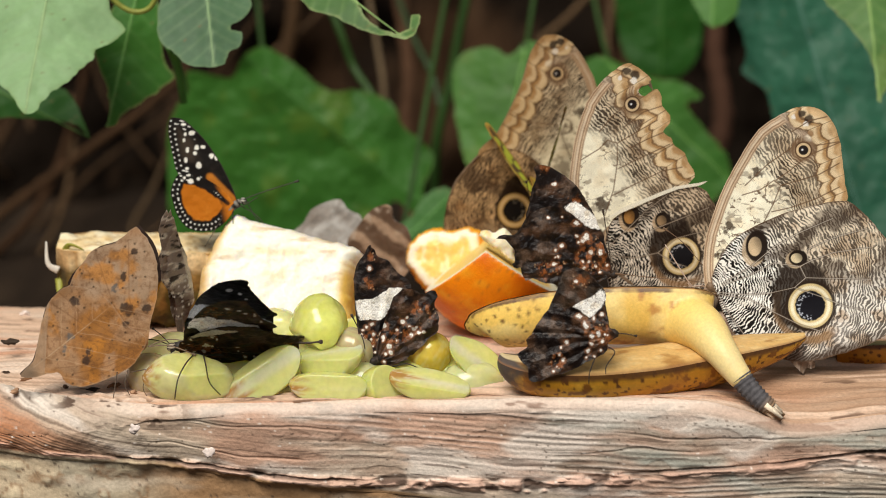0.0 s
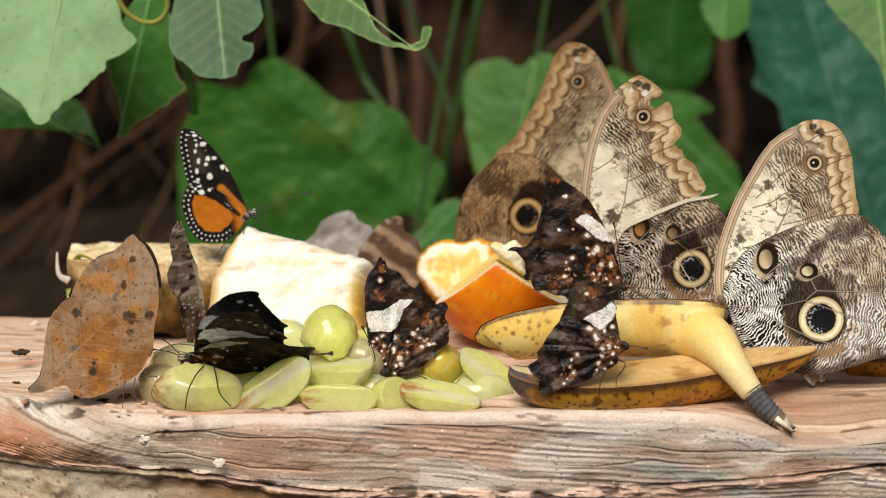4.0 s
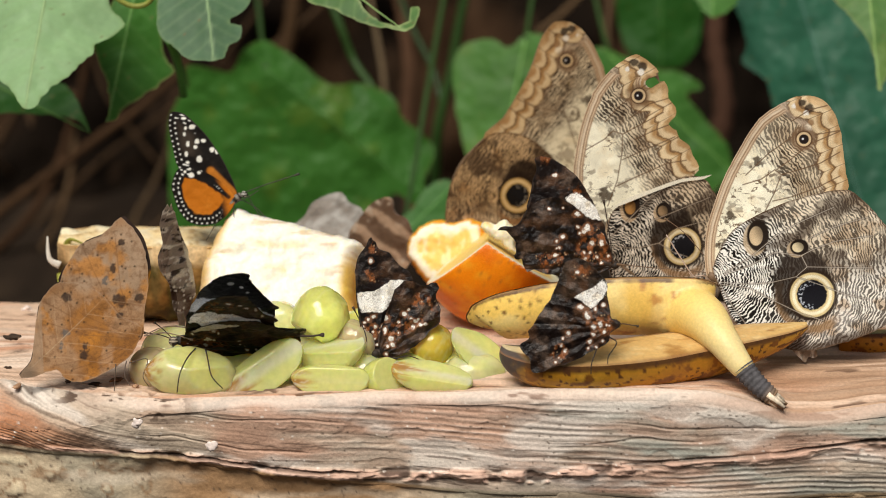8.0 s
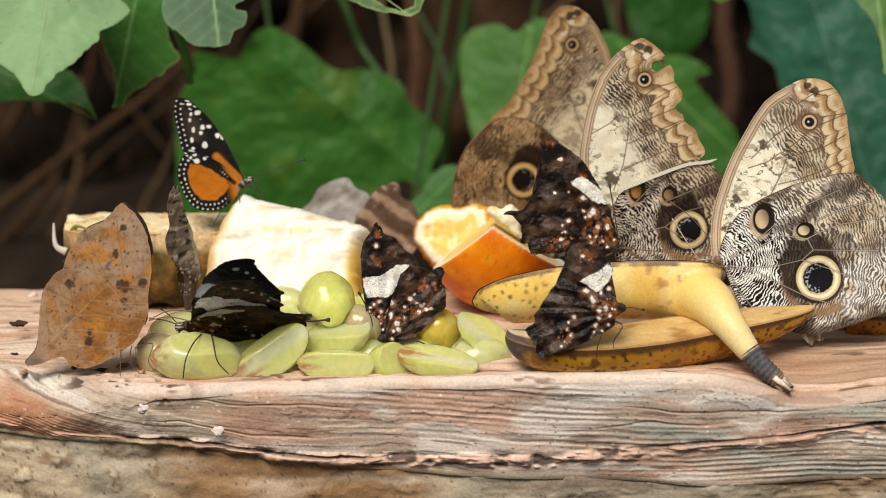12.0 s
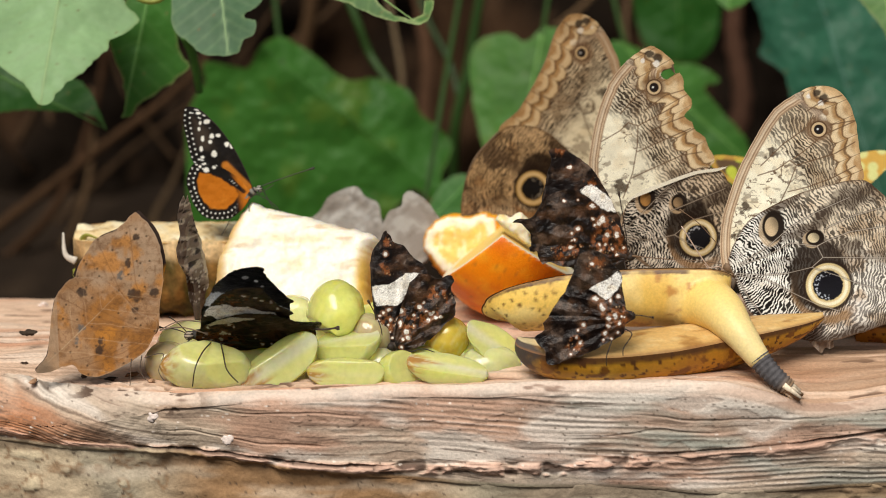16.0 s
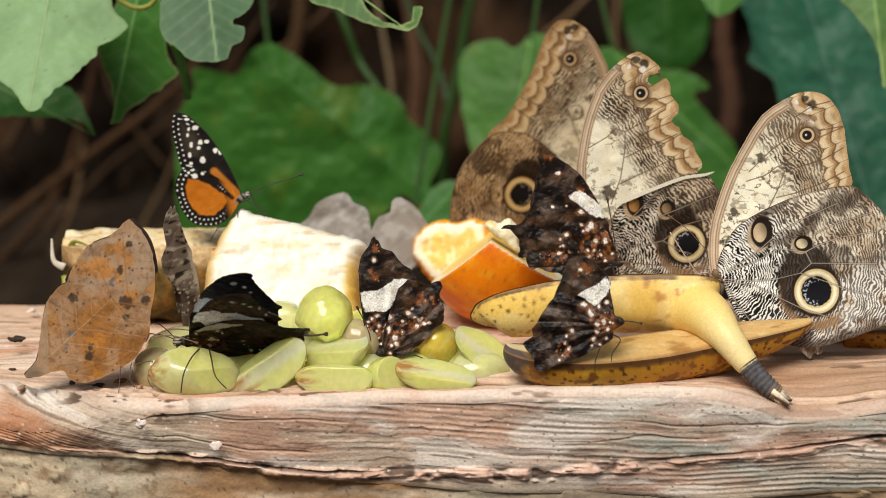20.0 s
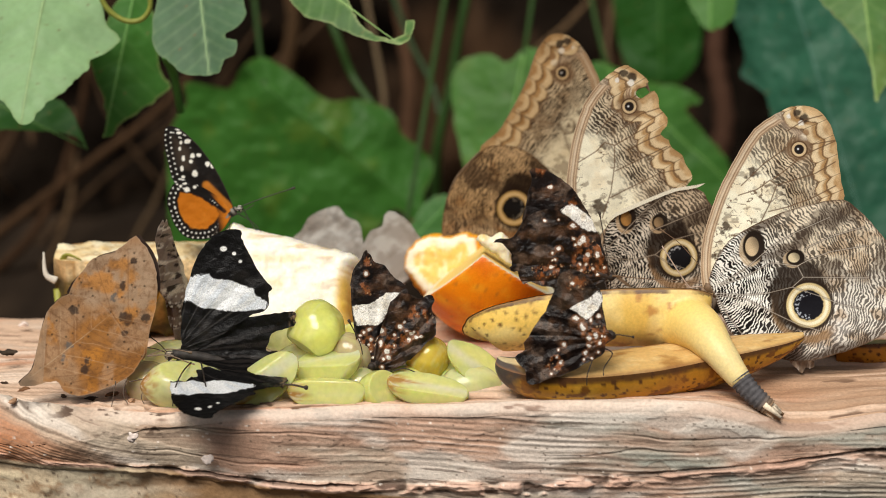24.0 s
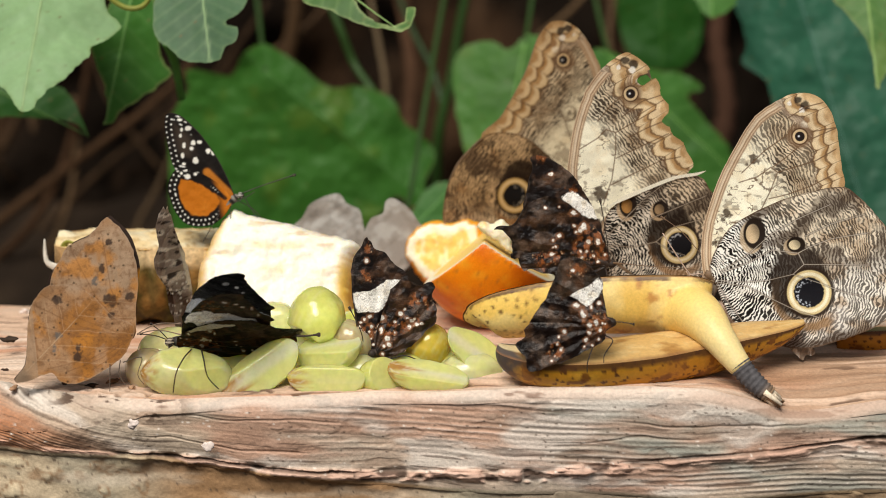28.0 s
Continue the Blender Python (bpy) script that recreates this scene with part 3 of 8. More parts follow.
def leaf_camber(tip, base, amp, seed):
    a, b = np.array(base), np.array(tip)
    ax = (b - a) / np.linalg.norm(b - a)

    def camber(u, v, d):
        s = -(u - a[0]) * ax[1] + (v - a[1]) * ax[0]
        t = (u - a[0]) * ax[0] + (v - a[1]) * ax[1]
        return amp * (-abs(s) * 0.16 + 1.4 * fbm(u / 18, v / 18, seed) + 0.3 * np.sin(t / 7) * np.clip(abs(s) / 12, 0, 1))
    return camber


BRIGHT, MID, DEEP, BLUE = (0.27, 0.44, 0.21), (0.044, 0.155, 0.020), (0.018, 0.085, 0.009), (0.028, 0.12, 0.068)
vine_a = thing("climbing_vine", pose(0, 0, 0), "green climbing vine with large lobed leaves over the table", "vine")
vine_b = thing("broadleaf_vine", pose(0, 0, 0), "dark green broad lobed leaves growing from the earth bank", "vine")
vine_c = thing("large_leaf_plant", pose(0, 0, 0), "tall plant with very large bluish-green leaves", "plant")
LEAVES = (
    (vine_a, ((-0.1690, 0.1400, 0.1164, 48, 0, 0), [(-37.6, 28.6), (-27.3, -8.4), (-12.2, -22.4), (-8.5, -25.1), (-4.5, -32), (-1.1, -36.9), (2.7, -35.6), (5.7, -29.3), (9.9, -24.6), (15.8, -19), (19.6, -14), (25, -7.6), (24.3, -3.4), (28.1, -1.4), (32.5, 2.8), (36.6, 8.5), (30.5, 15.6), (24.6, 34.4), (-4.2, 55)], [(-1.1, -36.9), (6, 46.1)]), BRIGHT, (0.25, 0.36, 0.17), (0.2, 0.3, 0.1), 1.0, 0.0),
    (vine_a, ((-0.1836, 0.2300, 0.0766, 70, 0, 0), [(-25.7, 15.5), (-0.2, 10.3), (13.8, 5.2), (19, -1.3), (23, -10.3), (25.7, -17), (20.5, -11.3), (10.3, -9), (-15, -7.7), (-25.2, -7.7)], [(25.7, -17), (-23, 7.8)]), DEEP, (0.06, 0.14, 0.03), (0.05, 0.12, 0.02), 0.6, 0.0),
    (vine_a, ((-0.1330, 0.1900, 0.0976, 75, 0, 10), [(-17.9, 9), (-12.9, 12.6), (-10, 24.8), (1.6, 41.8), (9.8, 31.8), (11.5, 12), (12.3, 3.4), (15.1, -0.9), (17.2, -4.1), (10.6, -9.1), (1.8, -15.3), (-6.9, -20.7), (-9.5, -24.5), (-13.6, -25.6), (-11.7, -19.3), (-12.5, -9.5), (-15.8, 0.4)], [(-13.1, -25.2), (2.7, 36.9)]), (0.05, 0.17, 0.025), (0.12, 0.26, 0.07), (0.3, 0.33, 0.12), 0.8, 0.3),
    (vine_a, ((-0.1012, 0.1400, 0.1211, 55, 0, 0), [(-16.9, 13.2), (-17.3, 1.3), (-14.9, -5.8), (-8.9, -10.5), (-5.3, -14.9), (0.6, -16.7), (6.4, -17.5), (11.5, -15.9), (12.7, -9.9), (17.2, -7.3), (17.7, -0.5), (12.6, 0.5), (18, 5.8), (21.3, 12.7), (15.5, 29.2), (-10.5, 29.2)], [(7.1, -17.2), (1.4, 26.5)]), (0.075, 0.16, 0.075), (0.2, 0.3, 0.15), (0.16, 0.24, 0.1), 0.8, 0.0),
    (vine_a, ((-0.0335, 0.1400, 0.1281, 50, 0, -8), [(-35.8, 21.8), (-22.8, 2.3), (-11.6, -1.9), (0.8, -7.7), (12.9, -11.6), (20.1, -12.8), (22.8, -9.5), (24.4, -1.2), (23, 1), (20.5, -0.4), (20, -6.8), (17.2, -9.9), (12.7, -9.4), (5.8, -5.7), (0, -0), (-4.6, 9.7), (-18.2, 24.9)], [(18.9, -12.3), (-21.1, 19.2)]), (0.085, 0.19, 0.05), (0.22, 0.34, 0.12), (0.42, 0.48, 0.2), 0.8, 0.1),
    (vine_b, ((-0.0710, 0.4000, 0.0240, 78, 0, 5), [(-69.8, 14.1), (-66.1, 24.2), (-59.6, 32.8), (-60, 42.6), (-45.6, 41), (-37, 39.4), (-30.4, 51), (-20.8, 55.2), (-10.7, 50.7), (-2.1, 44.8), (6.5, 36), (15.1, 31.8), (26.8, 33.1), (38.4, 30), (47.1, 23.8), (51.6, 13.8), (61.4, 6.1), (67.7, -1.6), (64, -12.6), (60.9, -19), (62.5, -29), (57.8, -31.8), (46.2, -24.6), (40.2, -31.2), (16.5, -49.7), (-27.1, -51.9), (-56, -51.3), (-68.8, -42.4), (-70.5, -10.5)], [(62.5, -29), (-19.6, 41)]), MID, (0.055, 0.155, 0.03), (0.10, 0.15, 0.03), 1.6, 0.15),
    (vine_b, ((0.0277, 0.4000, 0.0534, 70, 0, -5), [(-23.7, 14.5), (-18.7, 24.6), (-3.7, 27.8), (5.2, 22.5), (15.2, 30.3), (26.9, 26.9), (30.7, -11.4), (24.4, -49.5), (1.3, -49.9), (-14.8, -32.6), (-20.6, -12.1)], [(1.3, -46.9), (13.8, 26.8)]), (0.065, 0.18, 0.03), (0.14, 0.28, 0.07), (0.1, 0.2, 0.04), 1.2, 0.1),
    (vine_b, ((0.1166, 0.4200, 0.0325, 68, 0, 10), [(-39.2, 40.4), (-18.3, 36.8), (-3.7, 29.8), (10, 28.8), (21.8, 20), (12.3, 16), (21.5, 2.4), (32.4, -13), (33.2, -25.1), (21.8, -36.8), (-12.4, -41.6), (-44, -22.7)], [(31.4, -25.1), (-27.4, 37.1)]), (0.05, 0.16, 0.025), (0.12, 0.26, 0.06), (0.12, 0.2, 0.04), 1.2, 0.0),
    (vine_b, ((-0.0080, 0.3200, 0.0072, 70, 0, 0), [(-15.1, -7), (-8.3, -1.4), (-0, 10.6), (9.6, 14.5), (16.5, 5.6), (12.4, -7), (2.8, -13.9), (-11, -15.3)], [(12.4, 11.1), (-12.4, -13.9)]), (0.05, 0.16, 0.03), (0.1, 0.24, 0.06), (0.08, 0.18, 0.04), 0.8, 0.0),
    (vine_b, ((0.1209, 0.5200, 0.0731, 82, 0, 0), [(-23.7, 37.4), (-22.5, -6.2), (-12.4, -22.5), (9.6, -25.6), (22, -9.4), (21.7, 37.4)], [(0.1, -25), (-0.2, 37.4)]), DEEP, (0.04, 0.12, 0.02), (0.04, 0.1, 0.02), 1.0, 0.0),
    (vine_b, ((0.1328, 0.3600, 0.1045, 65, 0, 0), [(-10.4, 11.7), (-7.5, 0), (-1.6, -8.8), (6, -7), (12.8, -0), (11.6, 17.6)], [(-0.2, -8.8), (1, 17.6)]), (0.06, 0.18, 0.03), (0.12, 0.26, 0.06), (0.1, 0.2, 0.04), 0.6, 0.0),
    (vine_c, ((0.1927, 0.3600, 0.0470, 72, 0, -14), [(-61.4, 82.1), (-49.5, 50.4), (-44.9, 36), (-46.7, 26.2), (-34.3, 18.4), (-29.5, 4.2), (-27.1, -8), (-16.3, -34.7), (3.5, -65), (38.5, -99.8), (69.2, -59.4), (63, 69.8), (29, 86.4)], [(38.5, -99.8), (-27.1, 82.6)]), BLUE, (0.055, 0.14, 0.10), (0.05, 0.13, 0.08), 1.6, 0.0),
    (vine_c, ((0.1921, 0.2200, 0.1094, 62, 0, 0), [(-26.3, 27), (-19.3, 13.5), (-11.7, 4.9), (-5.2, -5.3), (-1.7, -14.6), (-1, -29.1), (0.4, -30.7), (3, -23.9), (14.2, -13.4), (21.4, 26.6)], [(-0, -30.4), (-3.7, 26.8)]), (0.09, 0.20, 0.05), (0.2, 0.32, 0.1), (0.22, 0.25, 0.1), 0.8, 0.15),
)
STALKS = {}
for i, (plant, (where, line, axis), green, vein, edge, amp, yellow) in enumerate(LEAVES):
    tip, base = axis
    data = sheet(line, 1.0, leaf_paint(tip, base, green, vein, edge, 60 + 7 * i, yellow), leaf_camber(tip, base, amp, 90 + i), smooth=3, rag=0.35, seed=i)
    lf = part("leaf", data, LEAF, plant, at=pose(*where))
    cam_z = leaf_camber(tip, base, amp, 90 + i)
    ts = np.linspace(0.0, 0.96, 30)
    ru, rv = base[0] + (tip[0] - base[0]) * ts, base[1] + (tip[1] - base[1]) * ts
    rz = cam_z(ru, rv, ru * 0) - 0.12
    part("midrib", tube([mm(*q) for q in zip(ru, rv, rz)], taper(30, 0.0006, 0.0002), np.minimum(np.array(vein) * 1.5, 0.6), 6), LEAF, lf, "pale raised midrib")
    STALKS[i] = pose(*where) @ Vector((base[0] * 0.001, base[1] * 0.001, 0))


def stalk(plant, path, r0, r1, col):
    pts = curve(path, 7)
    part("stalk", tube(pts, taper(len(pts), r0, r1), col, 8), STEM, plant)


for i in range(len(LEAVES)):
    a = STALKS[i]
    way = Vector((0.12 * (-1) ** i, 0.80, 0.58))
    stalk(LEAVES[i][0], [a, a + way * 0.03 + Vector((0, 0, -0.003)), a + way * 0.12, a + way * 0.3], 0.0011, 0.0016, (0.025, 0.06, 0.012))
GREEN_STEM = (0.028, 0.07, 0.013)
stalk(vine_b, [(-0.0666, 0.4500, 0.1118), (-0.0546, 0.4400, 0.0832), (-0.0473, 0.4400, 0.0638), (-0.0382, 0.4300, 0.0518), (-0.0277, 0.4200, 0.0385)], 0.0022, 0.0018, GREEN_STEM)
stalk(vine_b, [(0.0169, 0.4800, 0.1147), (0.0094, 0.4800, 0.0812), (0.0048, 0.4800, 0.0536), (-0.0028, 0.4800, 0.0195), (-0.0044, 0.4900, -0.0137)], 0.0024, 0.003, GREEN_STEM)
stalk(vine_b, [(-0.0292, 0.5100, 0.1055), (-0.0183, 0.5000, 0.0756), (-0.0059, 0.4900, 0.0522), (-0.0013, 0.4800, 0.0350)], 0.0016, 0.0016, (0.02, 0.05, 0.012))
stalk(vine_a, [(-0.1181, 0.1900, 0.1074), (-0.1157, 0.2000, 0.0962), (-0.1145, 0.2100, 0.0797)], 0.0022, 0.0018, (0.07, 0.2, 0.04))
stalk(vine_a, [(-0.1413, 0.1500, 0.1407), (-0.1379, 0.1500, 0.1325), (-0.1309, 0.1500, 0.1272), (-0.1239, 0.1500, 0.1273), (-0.1199, 0.1500, 0.1321), (-0.1198, 0.1500, 0.1386), (-0.1214, 0.1500, 0.1457)], 0.0012, 0.001, (0.22, 0.24, 0.04))


import mathutils

# ---- fruit ----


def ellipsoid(a, b, c, paint, nu=28, nv=20, cut=None, lumps=0.0, seed=0):
    """A rounded solid, half sizes in mm; cut: (direction, offset 0..1) slices a side off."""
    V, Fc, on_cut = [], [], []
    th, ph = np.meshgrid(np.linspace(0, 2 * math.pi, nu, endpoint=False), np.linspace(0, math.pi, nv), indexing="ij")
    P = np.stack([np.cos(ph), np.sin(ph) * np.cos(th), np.sin(ph) * np.sin(th)], -1).reshape(-1, 3)
    P = P * (1 + lumps * fbm(P[:, 0] * 1.5 + P[:, 2], P[:, 1] * 1.5 - P[:, 2], seed))[:, None]
    flags = np.zeros(len(P))
    for way, off in (() if cut is None else (cut if isinstance(cut[0][0], tuple) else (cut,))):
        n = np.array(way, float)
        n /= np.linalg.norm(n)
        h = P @ n - off
        flags = np.maximum(flags, step(0.0, 0.05, h))
        P = P - n * np.clip(h, 0, None)[:, None]
    cols = paint(P, flags)
    V = P * np.array([a, b, c]) * 0.001
    idx = np.arange(nu * nv).reshape(nu, nv)
    nxt = np.roll(idx, -1, 0)
    q = np.stack([idx[:, :-1], idx[:, 1:], nxt[:, 1:], nxt[:, :-1]], -1).reshape(-1, 4)
    return V, q, cols


def grape_paint(tone, seed, scar=False):
    skin = {"green": (0.90, 0.96, 0.28), "pale": (0.96, 0.98, 0.50), "yellow": (0.90, 0.72, 0.10), "brown": (0.82, 0.66, 0.38)}[tone]

    def paint(P, cutflag):
        col = blend(np.tile(np.array(skin), (len(P), 1)), np.array(skin) * 0.88, step(-0.4, 0.6, fbm(P[:, 0] * 2 + seed, P[:, 1] * 2 + P[:, 2], seed)))
        streak = step(0.1, 0.7, fbm(P[:, 0] * 1.2 + seed, P[:, 1] * 7 + P[:, 2] * 7, seed + 1))
        col = blend(col, (0.90, 0.90, 0.45), 0.45 * streak)
        fine = fbm(P[:, 0] * 1.0 + seed, P[:, 1] * 16 + P[:, 2] * 14, seed + 2)
        col = blend(col, np.array(skin) * 0.85, 0.4 * step(0.2, 0.6, fine))
        inner = blend(np.tile(np.array((0.92, 0.96, 0.36)), (len(P), 1)), (0.97, 0.97, 0.66), 1 - step(0.05, 0.5, abs(P[:, 1]) + abs(P[:, 2]) * 0.6))
        col = col * (1 - cutflag[:, None]) + inner * cutflag[:, None]
        if scar:
            e = np.sqrt((P[:, 0] + 1) ** 2 + P[:, 1] ** 2 + P[:, 2] ** 2)
            col = blend(col, (0.58, 0.26, 0.05), 0.9 * (1 - step(0.3, 0.8, e + 0.3 * fbm(P[:, 1] * 6, P[:, 2] * 6, seed))))
            col = blend(col, (0.90, 0.80, 0.62), 0.8 * (1 - step(0.4, 0.8, e)) * step(0.25, 0.5, fbm(P[:, 1] * 14, P[:, 2] * 14 + P[:, 0] * 8, seed + 4)))
        return col
    return paint


def grape(where, size, turn, tone, cut=None, scar=False, seed=0, label="halved green grape lying on the wooden slab"):
    g = thing("grape", Matrix.Translation(where) @ pose(0, 0, 0, *turn), label, "grape", "grapes on the slab")
    part("skin", ellipsoid(*size, grape_paint(tone, seed, scar), 48, 36, cut, 0.07, seed), GRAPE, g)


grape((-0.0944, 0.0140, 0.0050), (17.5, 10, 10), (0, 6, 4), "pale", (((0.1, -0.35, 0.92), 0.62), ((0.5, -0.85, 0.1), 0.78)), True, 1)
grape((-0.0666, 0.0130, 0.0068), (16.5, 9, 8), (20, -33, 8), "green", (((0, -0.75, 0.65), 0.12), ((0, 0.1, 1), 0.45)), True, 2, "green grape wedge with a wet cut face")
grape((-0.0466, 0.0340, 0.0214), (12, 11.5, 11), (0, -70, 10), "green", ((-0.9, -0.25, 0.3), 0.72), False, 3, "large green grape on top of the others")
grape((-0.0420, 0.0240, 0.0106), (13, 10, 8), (0, -14, 0), "pale", (((0.1, -0.35, 0.92), 0.30), ((-0.3, -0.95, 0.1), 0.55)), False, 4)
grape((-0.0415, 0.0100, 0.0030), (15.2, 8, 6.5), (0, 2, 0), "green", (((0, -0.95, 0.25), 0.35), ((0, 0, 1), 0.75)), True, 5)
grape((-0.0215, 0.0140, 0.0030), (9, 9, 7.5), (0, 12, 20), "green", ((0.2, -0.85, 0.4), 0.4), False, 6)
grape((-0.0040, 0.0110, 0.0044), (15, 8, 7), (0, 10, -4), "pale", (((0, -0.45, 0.9), 0.15), ((0.1, -0.98, -0.1), 0.5)), True, 7, "green grape wedge with a browned end")
grape((-0.0043, 0.0380, 0.0092), (9, 8, 8), (0, -50, 30), "yellow", None, True, 8, "over-ripe yellow grape with a brown scar")
grape((0.0168, 0.0300, 0.0059), (17, 9.5, 5), (25, 37, 0), "green", ((0, -0.35, 0.94), 0.05), False, 9, "halved green grape leaning on its cut side")
grape((0.0117, 0.0300, -0.0003), (12, 9, 8.5), (0, 0, 10), "pale", None, False, 10)
grape((-0.0628, 0.0480, 0.0171), (9, 7, 7), (0, 20, 0), "pale", None, False, 11)
grape((-0.0328, 0.0320, 0.0121), (9, 8, 8), (0, 60, 10), "brown", None, False, 12, "bruised pale brown grape among the green ones")
grape((-0.1049, 0.0400, 0.0079), (12, 9, 8), (0, -15, 0), "pale", None, False, 13)
grape((-0.0764, 0.0300, 0.0017), (13, 10, 9), (0, -5, 0), "pale", ((0, -0.3, 0.9), 0.5), False, 14)
grape((-0.1107, 0.0280, 0.0022), (9, 9, 9), (0, -40, 0), "brown", None, True, 17, "bruised pale brown grape among the green ones")
grape((-0.0310, 0.0280, 0.0011), (11, 9, 8), (0, 5, 0), "pale", None, False, 18)
grape((-0.0139, 0.0340, -0.0005), (13, 9, 8), (0, 0, 0), "green", None, False, 19)
grape((0.0035, 0.0420, -0.0003), (12, 9, 8), (0, 10, 20), "green", None, False, 20)
grape((-0.0532, 0.0420, 0.0053), (13, 10, 9), (0, -8, 0), "pale", None, False, 21)
grape((-0.0284, 0.0520, 0.0107), (12, 10, 9), (0, 30, 0), "green", None, False, 22)
grape((-0.0837, 0.0400, -0.0038), (12, 10, 9), (0, 5, 0), "green", None, False, 15)


def banana_half(path, widths, depths, normal, seed, ripe, tone=1.0, tip=0, rim=0.03):
    """Half a banana: the peel below, the flesh above; normal: where the cut face looks."""
    pts = curve(path, 36)
    t_in = np.linspace(0, 1, len(path))
    t_all = np.linspace(0, 1, len(pts))
    ww, dd = np.interp(t_all, t_in, widths), np.interp(t_all, t_in, depths)
    nskin, ntop = 64, 24
    V, C, F_ = [], [], []
    arc = 0
    for i, p in enumerate(pts):
        way = (pts[min(i + 1, len(pts) - 1)] - pts[max(i - 1, 0)]).normalized()
        nn = Vector(normal)
        nn = (nn - way * nn.dot(way)).normalized()
        sd = way.cross(nn)
        arc += (p - pts[max(i - 1, 0)]).length * 1000
        for k in range(nskin):
            a = math.pi * k / (nskin - 1)
            V.append(p + 0.001 * (sd * math.cos(a) * ww[i] - nn * dd[i] * (abs(math.sin(a)) ** 0.8)))
        for k in range(ntop):
            s = -0.93 + 1.86 * k / (ntop - 1)
            V.append(p + 0.001 * (sd * s * ww[i] + nn * (1.3 * (1 - s * s) - 0.2 + 0.35 * vnoise(np.array(arc / 3.0), np.array(k / 3.0), seed))))
        an = np.linspace(0, 1, nskin)
        au = np.full(nskin, arc)
        col = blend(flat(au, (0.60, 0.30, 0.022) if ripe > 0.8 else (0.82, 0.55, 0.13)), (0.72, 0.42, 0.05) if ripe > 0.8 else (0.86, 0.66, 0.26), step(-0.3, 0.6, fbm(au / 14, an * 3, seed)))
        if ripe < 0.8:
            col = blend(col, (0.46, 0.20, 0.05), 0.8 * step(0.35, 0.6, fbm(au / 5, an * 9, seed + 5)) * step(0.5, 0.3, abs(i / len(pts) - 0.7) * 4))
        sp, who = cells(au / 3.0, an * 17, seed + 1)
        col = blend(col, (0.11, 0.038, 0.01), (0.95 if ripe > 0.8 else 0.85 * float(step(0.55, 0.4, np.array(i / len(pts))))) * (1 - step(0.05 + 0.18 * who * ripe, 0.13 + 0.2 * who * ripe, sp + 0.22 * fbm(au, an * 20, seed + 2))) * (who > 0.45))
        big = step(0.1, 0.55, fbm(au / 9, an * 5, seed + 3))
        col = blend(col, (0.20, 0.07, 0.012), (ripe > 0.8) * 0.9 * step(0.22, 0.45, fbm(au / 4 + 7, an * 12, seed + 9)))
        col = blend(col, (0.42, 0.18, 0.025), 0.45 * max(0, ripe - 0.5) * 2 * big)
        col = blend(col, (0.10, 0.045, 0.02), 0.92 * (1 - step(rim * 0.5, rim * 1.4, np.minimum(an, 1 - an) + 0.01 * fbm(au / 4, an * 2, seed + 4))))
        if tip:
            end = step(tip * 0.5, tip, i + 0.35 * tip * fbm(au / 5, an * 5, seed + 8))
            col = blend(col, (0.075, 0.06, 0.055), 1 - end)
        C.append(col * np.array((tone, tone * tone, tone**3)))
        s = np.linspace(-1, 1, ntop)
        su = np.full(ntop, arc)
        fl = blend(flat(su, (0.60, 0.38, 0.14)), (0.36, 0.18, 0.05), step(0.0, 0.8, fbm(su / 9, s * 2, seed + 6)))
        fl = blend(fl, (0.70, 0.53, 0.26), 0.5 * step(0.1, 0.7, fbm(su / 5, s * 4, seed + 7)))
        if tip:
            fl = blend(fl, (0.09, 0.07, 0.06), step(0.75, 0.45, i / tip - 0.45 * abs(s)))
            fl = blend(fl, (0.74, 0.60, 0.34), 0.7 * (1 - step(tip * 0.8, tip * 1.6, i)) * step(0.5, 0.3, abs(s)))
        fl = blend(fl, (0.25, 0.12, 0.05), 0.7 * step(0.86, 0.99, abs(s)))
        C.append(fl)
    n = nskin + ntop
    V, C = np.array([tuple(p) for p in V]).reshape(len(pts), n, 3), np.concatenate(C).reshape(len(pts), n, 3)
    made = []
    for lo, hi in ((0, nskin), (nskin, n)):
        v, c_, m = V[:, lo:hi].reshape(-1, 3), C[:, lo:hi].reshape(-1, 3), hi - lo
        if lo:
            # the flesh dips under the peel's rim at both sides
            v = np.concatenate([V[:, nskin - 1:nskin] * 0.98 + V[:, n - 1:n] * 0 + V[:, nskin:nskin + 1] * 0.02, V[:, lo:hi], V[:, :1] * 0.98 + V[:, n - 1:n] * 0.02], 1).reshape(-1, 3)
            c_ = np.concatenate([C[:, lo:lo + 1], C[:, lo:hi], C[:, n - 1:n]], 1).reshape(-1, 3)
            m += 2
        idx = np.arange(len(v)).reshape(len(pts), m)
        q = np.stack([idx[:-1, :-1], idx[:-1, 1:], idx[1:, 1:], idx[1:, :-1]], -1).reshape(-1, 4)
        made.append((v, [tuple(f) for f in q] + [tuple(idx[0])[::-1], tuple(idx[-1])], c_))
    return made


def banana_parts(th, *spec):
    skin, flesh = banana_half(*spec)
    part("peel", skin, PEEL, th)
    part("flesh", flesh, PULP, th, "soft cream banana flesh")


